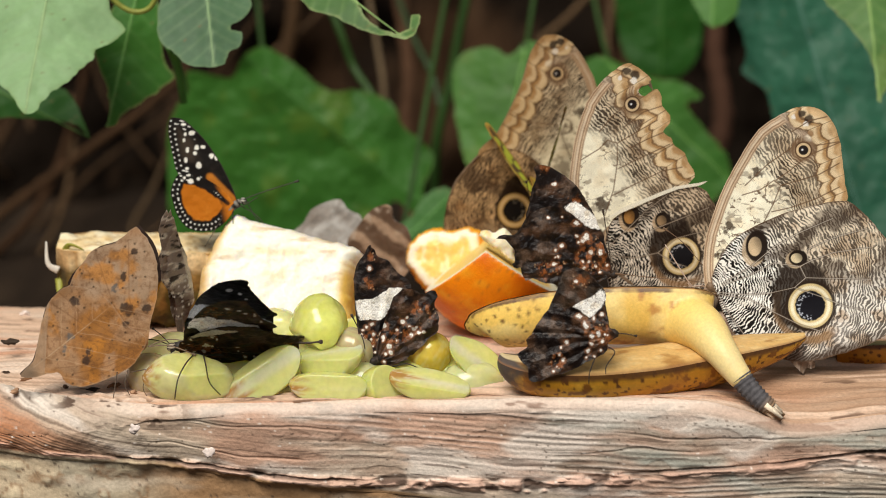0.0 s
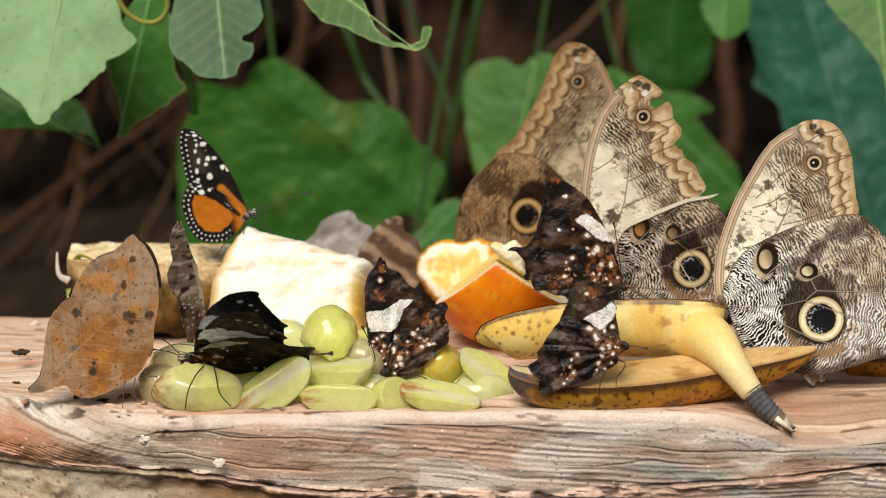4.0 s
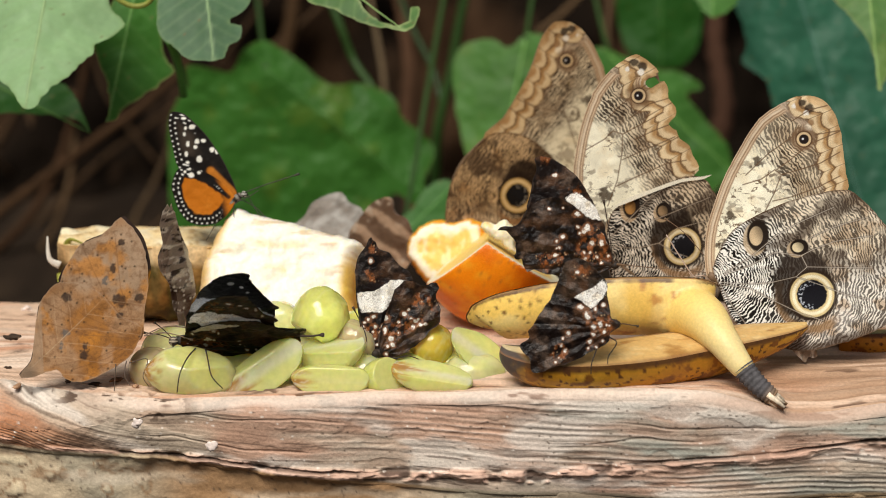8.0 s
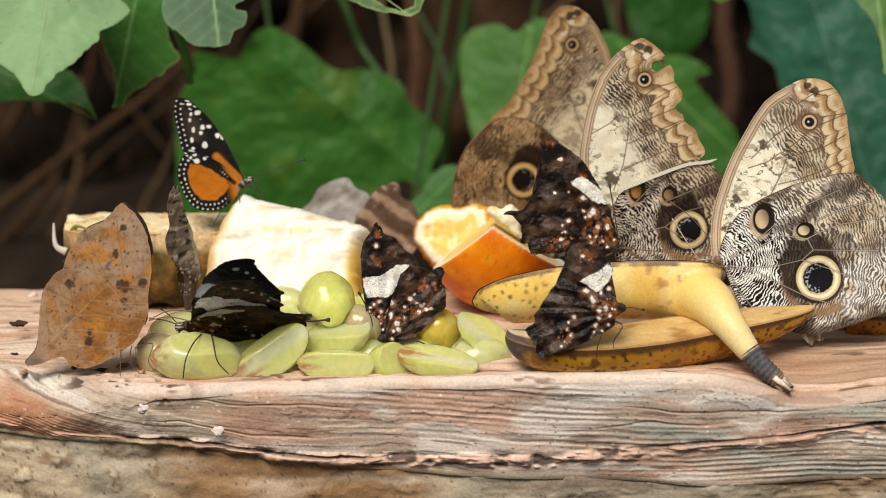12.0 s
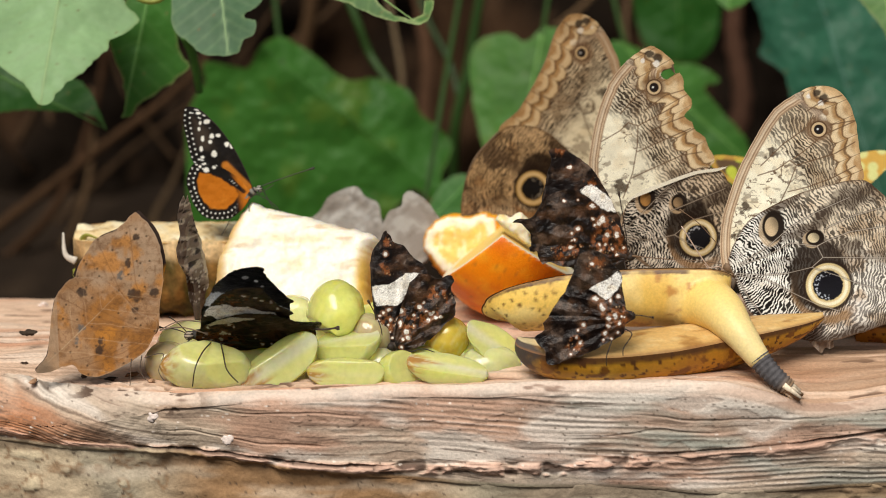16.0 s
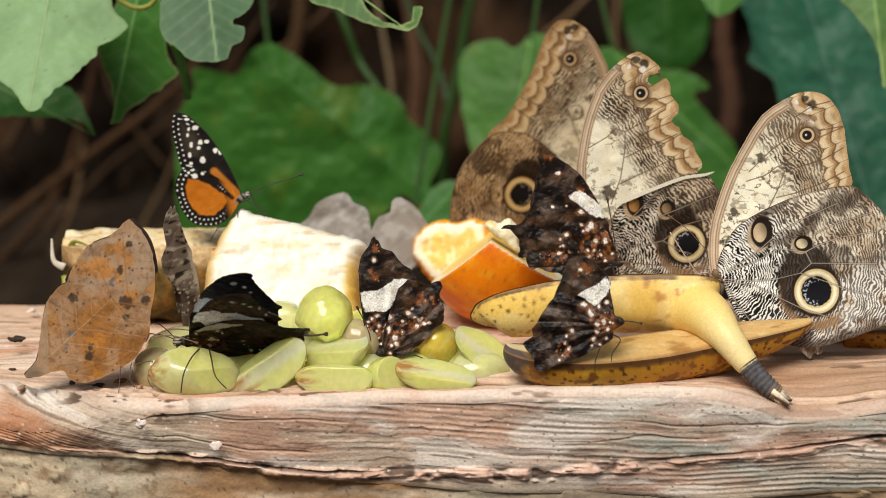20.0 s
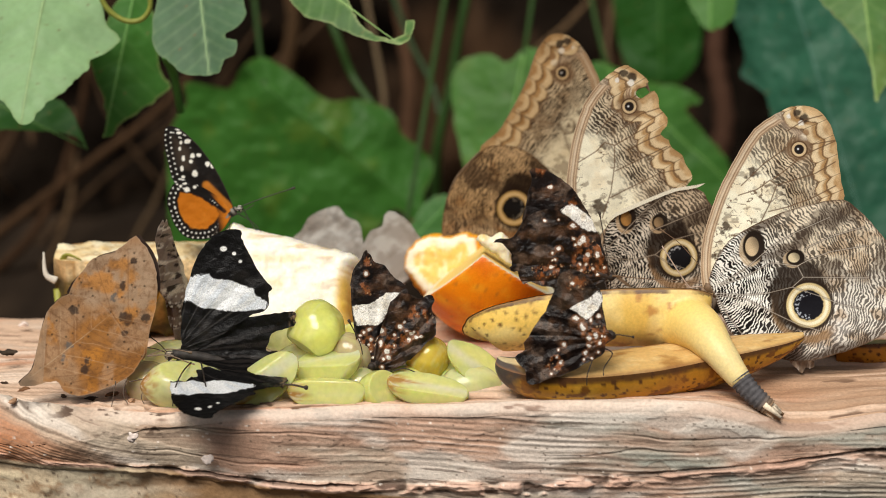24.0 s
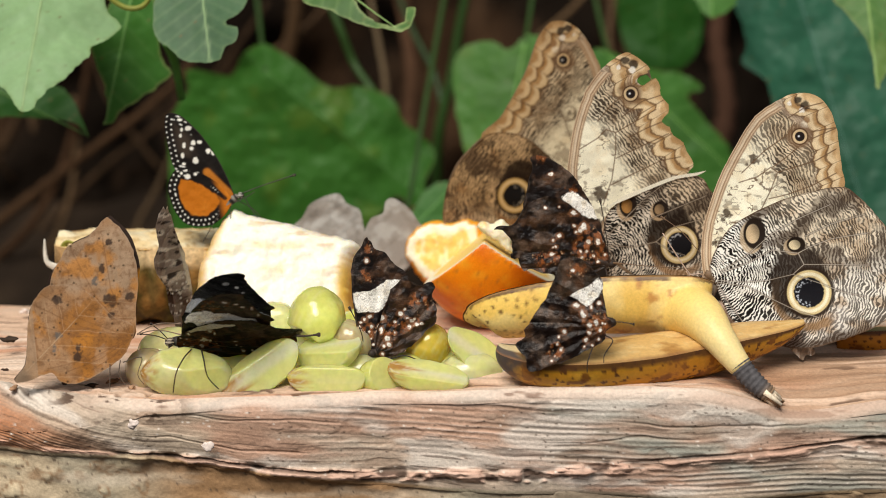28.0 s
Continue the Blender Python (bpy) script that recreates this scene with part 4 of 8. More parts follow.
banana = thing("banana_half", pose(0, 0, 0), "over-ripe spotted banana half lying peel down on the slab", "banana")
banana_parts(banana, [(0.0222, 0.0150, 0.0142), (0.0268, 0.0130, 0.0132), (0.0373, 0.0115, 0.0124), (0.0563, 0.0125, 0.0124), (0.0776, 0.0175, 0.0134), (0.0990, 0.0265, 0.0146), (0.1165, 0.0340, 0.0154), (0.1310, 0.0400, 0.0158), (0.1400, 0.0440, 0.0160)], [2, 6.5, 10, 11.5, 12, 10.5, 8.5, 5.5, 1.5], [2.5, 9, 13, 14.5, 15.5, 15.5, 13, 8, 2], (0, -0.16, 0.98), 201, 1.0, 0.95, 60, 0.04)
banana2 = thing("banana_piece", pose(0, 0, 0), "yellow banana piece with its neck and dry stalk, cut side up", "banana")
spec2 = ([(0.0146, 0.0570, 0.0131), (0.0159, 0.0570, 0.0172), (0.0198, 0.0560, 0.0206), (0.0299, 0.0540, 0.0243), (0.0473, 0.0520, 0.0279), (0.0691, 0.0500, 0.0299), (0.0885, 0.0470, 0.0312), (0.0988, 0.0450, 0.0317), (0.1052, 0.0440, 0.0310)], [5, 9, 12, 14, 15, 15, 13.5, 11, 5], [6, 11, 14, 16, 17.5, 19, 19.5, 17, 8], (0, 0.45, 0.9), 231, 0.7, 1.0, 0, 0.018)
neck = curve([(0.0674, 0.056, 0.0199), (0.0821, 0.046, 0.0207), (0.0931, 0.038, 0.0229), (0.0992, 0.027, 0.0222), (0.1048, 0.016, 0.0169), (0.11, 0.0105, 0.0105), (0.113, 0.0085, 0.0068)], 10)
along = np.linspace(0, 1, len(neck))
neck_col = blend(flat(along, (0.84, 0.60, 0.18)), (0.84, 0.68, 0.32), step(0.4, 0.8, along))
neck_col = blend(neck_col, (0.45, 0.32, 0.10), 0.6 * step(0.95, 1.0, along))
neck_tube = tube(neck, list(np.interp(along, [0, 0.167, 0.333, 0.5, 0.667, 0.833, 1], [0.004, 0.0096, 0.0106, 0.0090, 0.0064, 0.0050, 0.0043])), neck_col, 30)


def fused(name, parent, voxel, rounds, *pieces):
    """Joins closed pieces into one smooth skin; each spot takes the nearest piece's colour."""
    v, f, col = joined(*pieces)
    raw = bpy.data.meshes.new("raw")
    raw.from_pydata([tuple(p) for p in v], [], [tuple(int(q) for q in g) for g in f])
    rough_ob = bpy.data.objects.new("raw", raw)
    bpy.context.scene.collection.objects.link(rough_ob)
    rm = rough_ob.modifiers.new("remesh", "REMESH")
    rm.mode, rm.voxel_size = "VOXEL", voxel
    sm = rough_ob.modifiers.new("smooth", "SMOOTH")
    sm.factor, sm.iterations = 0.5, rounds
    done = bpy.data.meshes.new_from_object(rough_ob.evaluated_get(bpy.context.evaluated_depsgraph_get()))
    co = np.zeros(len(done.vertices) * 3)
    done.vertices.foreach_get("co", co)
    co = co.reshape(-1, 3)
    tree = mathutils.kdtree.KDTree(len(v))
    for k, p in enumerate(v):
        tree.insert(p, k)
    tree.balance()
    near = [[q[1] for q in tree.find_n(p, 3)] for p in co]
    faces = [tuple(p.vertices) for p in done.polygons]
    bpy.data.objects.remove(rough_ob)
    return part(name, (co, faces, np.array(col)[np.array(near)].mean(1)), PEEL, parent)


skin2, flesh2 = banana_half(*spec2)
fused("peel", banana2, 0.0007, 14, skin2, flesh2, neck_tube)
part("flesh", (np.array(flesh2[0]) + np.array((0, 0.0002, -0.0001)), flesh2[1], flesh2[2]), PULP, banana2, "soft cream banana flesh")
stub = curve([(0.112, 0.009, 0.0083), (0.1144, 0.0078, 0.0053), (0.1177, 0.0062, 0.002), (0.121, 0.005, -0.0007), (0.1231, 0.0045, -0.0023)], 8)
stub_col = blend(flat(np.arange(len(stub)), (0.095, 0.09, 0.095)), (0.26, 0.17, 0.10), step(0.6, 1.0, np.linspace(0, 1, len(stub))))
part("stalk", tube(stub, [0.0043 - 0.0012 * i / len(stub) + 0.0003 * math.sin(i * 1.9) for i in range(len(stub))], stub_col, 18), BARK, banana2, "dry blackened banana stalk")
stalk_end, stalk_way = stub[-1], (stub[-1] - stub[-6]).normalized()
for k in range(16):
    a = k * 2.4
    ring = Vector((0.3 * math.cos(a), math.sin(a), 0.6 * math.cos(a))) * 0.0034 * (0.35 + 0.65 * ((k * 7) % 16) / 16)
    fib = [stalk_end + ring - stalk_way * 0.003, stalk_end + ring * 1.1 + stalk_way * (0.0020 + 0.0045 * ((k * 5) % 16) / 16)]
    part("fibre", tube(fib, [0.0012, 0.0006], (0.80, 0.68, 0.52) if k % 3 else (0.34, 0.22, 0.13), 6), BARK, banana2, "frayed pale fibre")
brown_fruit = thing("banana_end", pose(0, 0, 0), "browned banana end lying behind the owl butterfly", "banana")
banana_parts(brown_fruit, [(0.1565, 0.0750, 0.0046), (0.1678, 0.0750, 0.0051), (0.1812, 0.0750, 0.0055), (0.1947, 0.0750, 0.0062)], [8, 12, 12, 10], [9, 10, 10, 9], (0, 0.2, 0.95), 251, 1.0, 0.7)


def orange_paint(P, cut):
    a, l = P[:, 0] * 2 + P[:, 1], P[:, 2] * 2 - P[:, 1]
    col = blend(flat(a, (0.82, 0.235, 0.003)), (0.70, 0.15, 0.002), step(-0.3, 0.7, fbm(a * 1.6, l * 1.6, 301)))
    col = blend(col, (0.86, 0.38, 0.02), 0.6 * step(0.1, 0.8, fbm(a * 3 + 5, l * 3, 302)))
    col = blend(col, (0.42, 0.14, 0.02), 0.6 * step(0.62, 0.8, fbm(a * 12, l * 12, 304)))
    r = np.sqrt((P ** 2).sum(1))
    pulp = blend(flat(a, (0.88, 0.80, 0.60)), (0.88, 0.60, 0.16), step(0.86, 0.78, r + 0.05 * fbm(a * 6, l * 6, 303)))
    return col * (1 - cut[:, None]) + pulp * cut[:, None]


c0 = Vector((0.0213, 0.1120, 0.0312))
wedge = thing("orange_wedge", Matrix.Translation(c0), "orange wedge with bright orange rind turned outward", "orange", "orange wedges")
R0 = min(31.5, c0.z * 1000 + 0.5)
part("rind", ellipsoid(R0, R0, R0, orange_paint, 120, 90, (((-0.62, 0.10, 0.78), 0.20), ((0.55, 0.06, 0.83), 0.11)), 0.015, 305), RIND, wedge)
bite_at, bite = ((0.0240, 0.0880, 0.0403, 70, 0, 0), [(-9, 4.3), (-6.3, 6.2), (-2.7, 5.7), (0.7, 7.3), (3.4, 5.3), (5.4, 1.1), (5, -2.5), (6.1, -6.2), (2.2, -5.2), (-1.4, -1.6), (-5.4, 0.7)])
def turned(x_way, z_way, at):
    """A pose with its x along x_way and its z as near to z_way as can be."""
    x = Vector(x_way).normalized()
    z = Vector(z_way)
    z = (z - x * z.dot(x)).normalized()
    y = z.cross(x)
    m = Matrix((x, y, z)).transposed().to_4x4()
    m.translation = at
    return m


def pillow(outline, cell, thick, roll, paint, paint_back=None, smooth=5, seed=0, rough=0.4):
    """A solid slice: outline in mm, thick mm, its rims rounded over roll mm."""
    def half(u, v, d):
        return 0.5 * thick * np.sqrt(1 - (1 - np.clip(d / roll, 0, 1)) ** 2) + rough * fbm(u / 6, v / 6, seed) * np.clip(d / roll, 0, 1)
    front = sheet(outline, cell, paint, half, smooth=smooth, rag=0.35, seed=seed)
    rear = sheet(outline, cell, paint_back or paint, lambda u, v, d: -half(u, v, d), smooth=smooth, rag=0.35, seed=seed)
    return joined(front, (rear[0], [tuple(f)[::-1] for f in rear[1]], rear[2]))


def pear_paint(u, v, d):
    col = blend(flat(u, (0.86, 0.82, 0.70)), (0.80, 0.68, 0.44), step(0.1, 1.0, fbm(u / 14, v / 5, 311)))
    col = blend(col, (0.58, 0.36, 0.15), 0.6 * step(0.35, 0.8, fbm(u / 10, v / 2.5, 313)) * (1 - step(4, 18, d)))
    col = blend(col, (0.80, 0.50, 0.13), 0.8 * (1 - step(1.0, 6.0, d + 1.5 * fbm(u / 5, v / 5, 317))) * step(-18, -24, u))
    rim = (1 - step(3.0, 8.0, d)) * step(12, 18, u) * step(3, -6, v)
    return blend(col, (0.80, 0.50, 0.06), 0.9 * rim)


part("pith", pillow([(x + 1e3 * (bite_at[0] - c0.x), y + 1e3 * (bite_at[2] - c0.z)) for x, y in bite], 0.6, 9, 3, lambda u, v, d: blend(flat(u, (0.88, 0.80, 0.58)), (0.86, 0.62, 0.24), step(0.1, 0.7, fbm(u / 3, v / 3, 306))), seed=307, rough=1.2), FLESH, wedge, "torn white pith", at=pose(0, bite_at[1] - c0.y + 0.004, 0, 90, 0, 0))


def pulp_paint(u, v, d):
    e = d + 0.6 * fbm(u / 3, v / 3, 309)
    col = blend(flat(u, (0.88, 0.60, 0.17)), (0.90, 0.76, 0.42), step(-0.2, 0.6, fbm(u / 2, v / 4, 308)))
    col = blend(col, (0.90, 0.82, 0.62), step(6.0, 4.2, e))
    return blend(col, (0.82, 0.36, 0.02), step(1.9, 1.1, e))


wedge2_at, wedge2 = ((0.0014, 0.1400, 0.0245, 76, 0, -12), [(-16.5, -0.7), (-15.6, 5.3), (-11.7, 9.7), (-5.5, 13.1), (1.8, 12.4), (9.5, 13.9), (15.4, 11.8), (17.3, 1.9), (10.3, -12.6), (0.9, -17.8), (-5.4, -13.8), (-11.2, -9.3)])
second = thing("orange_wedge", pose(*wedge2_at), "orange wedge with pale juicy cut face turned outward", "orange", "orange wedges")
part("cut_face", pillow(wedge2, 0.6, 12, 3.5, pulp_paint, seed=310, rough=0.9), FLESH, second, "juicy orange pulp with white pith")
part("rind", pillow([(x * 1.03 - 0.6, y * 1.03 - 0.8) for x, y in wedge2], 1.0, 14, 6, lambda u, v, d: blend(flat(u, (0.78, 0.27, 0.01)), (0.84, 0.40, 0.03), step(-0.2, 0.6, fbm(u / 4, v / 4, 312))), seed=314), RIND, second, at=Matrix.Translation(mm(0, 0, -6)))

slice_at, slice_line = ((-0.0646, 0.0920, 0.0290, 60, 0, 0), [(-33.1, -17.8), (-32.5, -7.1), (-31, 1.2), (-27.5, 9.6), (-23.6, 17.3), (-18.3, 23.1), (-11.8, 20.6), (0.8, 17.7), (13.4, 13.9), (31.7, 8.6), (33.6, 5.7), (30.5, -0), (29.2, -14.3), (29.8, -28.4), (14.1, -34.3), (-17.4, -34.3), (-32.1, -30.7)])
pear = thing("fruit_slice", pose(*slice_at), "thick juicy cream-white fruit slice with yellow skin", "fruit slice")
part("flesh", pillow(slice_line, 0.6, 24, 6, pear_paint, seed=315, rough=0.7), FLESH, pear)
part("skin", pillow([(x * 1.01 + 0.3, y * 1.01 - 1.2) for x, y in slice_line], 1.0, 10, 4, lambda u, v, d: blend(flat(u, (0.74, 0.48, 0.08)), (0.60, 0.42, 0.06), step(-0.2, 0.6, fbm(u / 6, v / 6, 318))), seed=319), PEEL, pear, "waxy yellow fruit skin", at=Matrix.Translation(mm(0, 0, -8.5)))


def pine_rind(u, v, d):
    s, who = cells(u / 7, v / 6, 321)
    col = blend(flat(u, (0.12, 0.075, 0.022)), (0.06, 0.07, 0.016), step(-0.2, 0.5, fbm(u / 8, v / 8, 322)))
    col = blend(col, (0.30, 0.16, 0.045), 0.7 * (1 - step(0.1, 0.4, s)))
    return blend(col, (0.05, 0.035, 0.02), 0.7 * step(0.55, 0.75, s))


def pineapple():
    """Half a pineapple lying behind: a long half-round block, cut face up."""
    at, line = ((-0.1245, 0.1180, 0.0185, 90, 0, 0), [(-32.5, 20.2), (30.7, 21.4), (44.4, 4.8)])
    w = thing("pineapple_piece", pose(*at), "pineapple piece with brown-green rind and cream cut face", "pineapple")
    x0, x1 = line[0][0], line[2][0]
    nx, na = 60, 40
    X, A = np.meshgrid(np.linspace(x0, x1, nx), np.linspace(0, math.pi, na), indexing="ij")
    x, a = X.ravel(), A.ravel()
    top = 17.0
    r = 26 * np.sqrt(np.clip(1 - ((x - (x0 + x1) / 2) / ((x1 - x0) / 2 + 3)) ** 6, 0.05, 1))
    bump = 1.3 * np.cos(x / 6.5 * math.pi) * np.sin(a * 6) + 1.4 * fbm(x / 3, a * 5, 333)
    z = -(r * 0.75 + 0.8 * bump) * np.cos(a) * -1
    y = top - (34 + bump) * np.sin(a) ** 0.7
    V = np.stack([x, y, z], 1) * 0.001
    idx = np.arange(nx * na).reshape(nx, na)
    q = np.stack([idx[:-1, :-1], idx[1:, :-1], idx[1:, 1:], idx[:-1, 1:]], -1).reshape(-1, 4)
    faces = [tuple(f) for f in q] + [tuple(idx[0]), tuple(idx[-1][::-1])]
    rc = pine_rind(x, a * 12, x)
    upper = step(-9.5, -4.5, y - top + 1.6 * fbm(x / 4, a * 4, 334))
    rc = rc * (1 - upper[:, None]) + blend(flat(x, (0.76, 0.58, 0.33)), (0.40, 0.22, 0.08), 0.8 * step(-0.1, 0.5, fbm(x / 5, a * 6, 335))) * upper[:, None]
    part("rind", (V, faces, rc), BARK, w)
    X, S = np.meshgrid(np.linspace(x0, x1, nx), np.linspace(-1, 1, 24), indexing="ij")
    x, s = X.ravel(), S.ravel()
    r = 26 * 0.75 * np.sqrt(np.clip(1 - ((x - (x0 + x1) / 2) / ((x1 - x0) / 2 + 3)) ** 6, 0.05, 1))
    y = top - 0.8 + 3.2 * (1 - s * s) + 1.3 * fbm(x / 5, s * 3, 331) * (1 - s * s)
    col = blend(flat(x, (0.80, 0.62, 0.34)), (0.86, 0.76, 0.53), step(-0.2, 0.6, fbm(x / 4, s * 5, 332)))
    col = blend(col, (0.42, 0.24, 0.08), 0.7 * step(0.25, 0.7, fbm(x / 3, s * 9, 336)))
    col = blend(col, (0.55, 0.33, 0.1), step(0.85, 1.0, abs(s)))
    idx = np.arange(nx * 24).reshape(nx, 24)
    q = np.stack([idx[:-1, :-1], idx[:-1, 1:], idx[1:, 1:], idx[1:, :-1]], -1).reshape(-1, 4)
    part("cut_face", (np.stack([x, y, s * r], 1) * 0.001, q, col), PULP, w, "cream-yellow pineapple flesh")
    for k, (p, q_, r_) in enumerate((((x0 + 1, 8, 14), (x0 - 3, 11, 15), (x0 - 3.5, 20, 15)), ((x0 + 1, 4, 12), (x0 + 2, -4, 17), (x0 + 4, -14, 17)), ((x0 + 3, 14, 12), (x0 + 6, 19, 16), (x0 + 12, 17, 17)))):
        col = (0.7, 0.66, 0.58) if k == 0 else (0.30, 0.30, 0.05)
        part("bract", tube(curve([mm(*p), mm(*q_), mm(*r_)], 6), taper(13, 0.0017, 0.0003), col, 10, 0.5), STEM, w, "dried pale bract" if k == 0 else "yellow-green bract")


pineapple()

# crumbs on the slab
for k, p in enumerate(((-0.1690, 0.0600, 0.0072), (-0.1731, 0.1250, 0.0035), (0.0050, 0.0800, 0.0001), (-0.1132, -0.0040, -0.0098), (-0.0860, -0.0040, -0.0187))):
    c = (0.05, 0.035, 0.025) if k in (0, 2) else (0.82, 0.70, 0.64)
    half = (3, 1.6, 1.2) if k == 0 else ((2.2, 1.6, 1.2) if k < 3 else (1.9, 0.5, 1.7))
    ob = part("crumb", ellipsoid(*half, lambda P, f: np.tile(np.array(c), (len(P), 1)), 16, 12, lumps=0.6, seed=k), BARK)
    ob.matrix_basis = Matrix.Translation(p)
    tagged(ob, "small dark crumb on the wooden slab" if k in (0, 2) else "small pale droplet mark on the wooden slab", "crumb", "crumbs on the slab")

# bark chips and dirt along the slab's worn edge
for k, p in enumerate(((-0.1683, 0.0430, -0.0010), (-0.1593, 0.0327, -0.0010), (-0.1606, 0.0159, -0.0010), (-0.1423, 0.0225, -0.0010), (-0.1321, 0.0192, -0.0010), (-0.1243, 0.0259, -0.0010), (-0.1159, 0.0159, -0.0010), (-0.1106, 0.0225, -0.0010))):
    c = ((0.05, 0.03, 0.02), (0.20, 0.10, 0.05), (0.42, 0.25, 0.15), (0.10, 0.06, 0.04))[k % 4]
    ob = part("bark_chip", ellipsoid(1.4 + 0.9 * (k % 3), 1.2, 0.7 + 0.2 * (k % 2), lambda P, f: np.tile(np.array(c), (len(P), 1)), 12, 9, lumps=0.6, seed=20 + k), BARK)
    ob.matrix_basis = Matrix.Translation(p) @ pose(0, 0, 0, 0, 0, 47 * k)
    tagged(ob, ("small dark bark chip on the slab's worn edge", "small brown bark chip on the slab's worn edge")[k % 2], "bark chip", "bark chips on the slab")

# ---- butterflies ----


def bars(th, name, paths, r, col, mat=None):
    for p in paths:
        pts = curve([mm(*q) for q in p], 6)
        part(name, tube(pts, taper(len(pts), r * 0.001, r * 0.0007), col, 6), mat or CHITIN, th)


def antenna(th, path, col=(0.05, 0.035, 0.025), r=0.2):
    pts = curve([mm(*q) for q in path], 8)
    rr = [r * 0.001 * (1 + 1.6 * step(0.86, 0.95, i / (len(pts) - 1))) for i in range(len(pts))]
    part("antenna", tube(pts, rr, col, 6), CHITIN, th)


def body(th, path, radii, col, col2=None):
    pts = curve([mm(*q) for q in path], 6)
    rr = np.interp(np.linspace(0, 1, len(pts)), np.linspace(0, 1, len(radii)), radii) * 0.001
    c = np.array([col if (col2 is None or (i // 2) % 2) else col2 for i in range(len(pts))])
    part("body", tube(pts, list(rr), c, 12), CHITIN, th)


def fan(u, v, base, ends):
    d = np.full(len(u), 99.0)
    for e in ends:
        m = (np.array(base) + np.array(e)) / 2 + 0.06 * np.array([-(e[1] - base[1]), e[0] - base[0]])
        d = np.minimum(d, poly_dist(u, v, [base, tuple(m), e]))
    return d


def lines(u, v, paths, a, b):
    """How near a spot is to any of some drawn lines: 1 on a line, 0 beyond b mm."""
    d = np.full(len(u), 99.0)
    for p in paths:
        d = np.minimum(d, poly_dist(u, v, p))
    return 1 - step(a, b, d)


def ripples(ph, u, v, seed, wob=0.3):
    """Broken wavy stripes along the phase ph: 1 on the dark ones."""
    ph = ph + wob * fbm(u / 1.3, v / 1.3, seed, 2) + 1.1 * fbm(u / 8, v / 8, seed + 1, 2)
    wave = np.sin(2 * math.pi * ph) + 0.8 * fbm(u / 2.2 + 9, v / 2.2, seed + 2, 2) + 0.25 * fbm(u / 7, v / 7, seed + 3, 2)
    return step(-0.45, 0.25, wave)


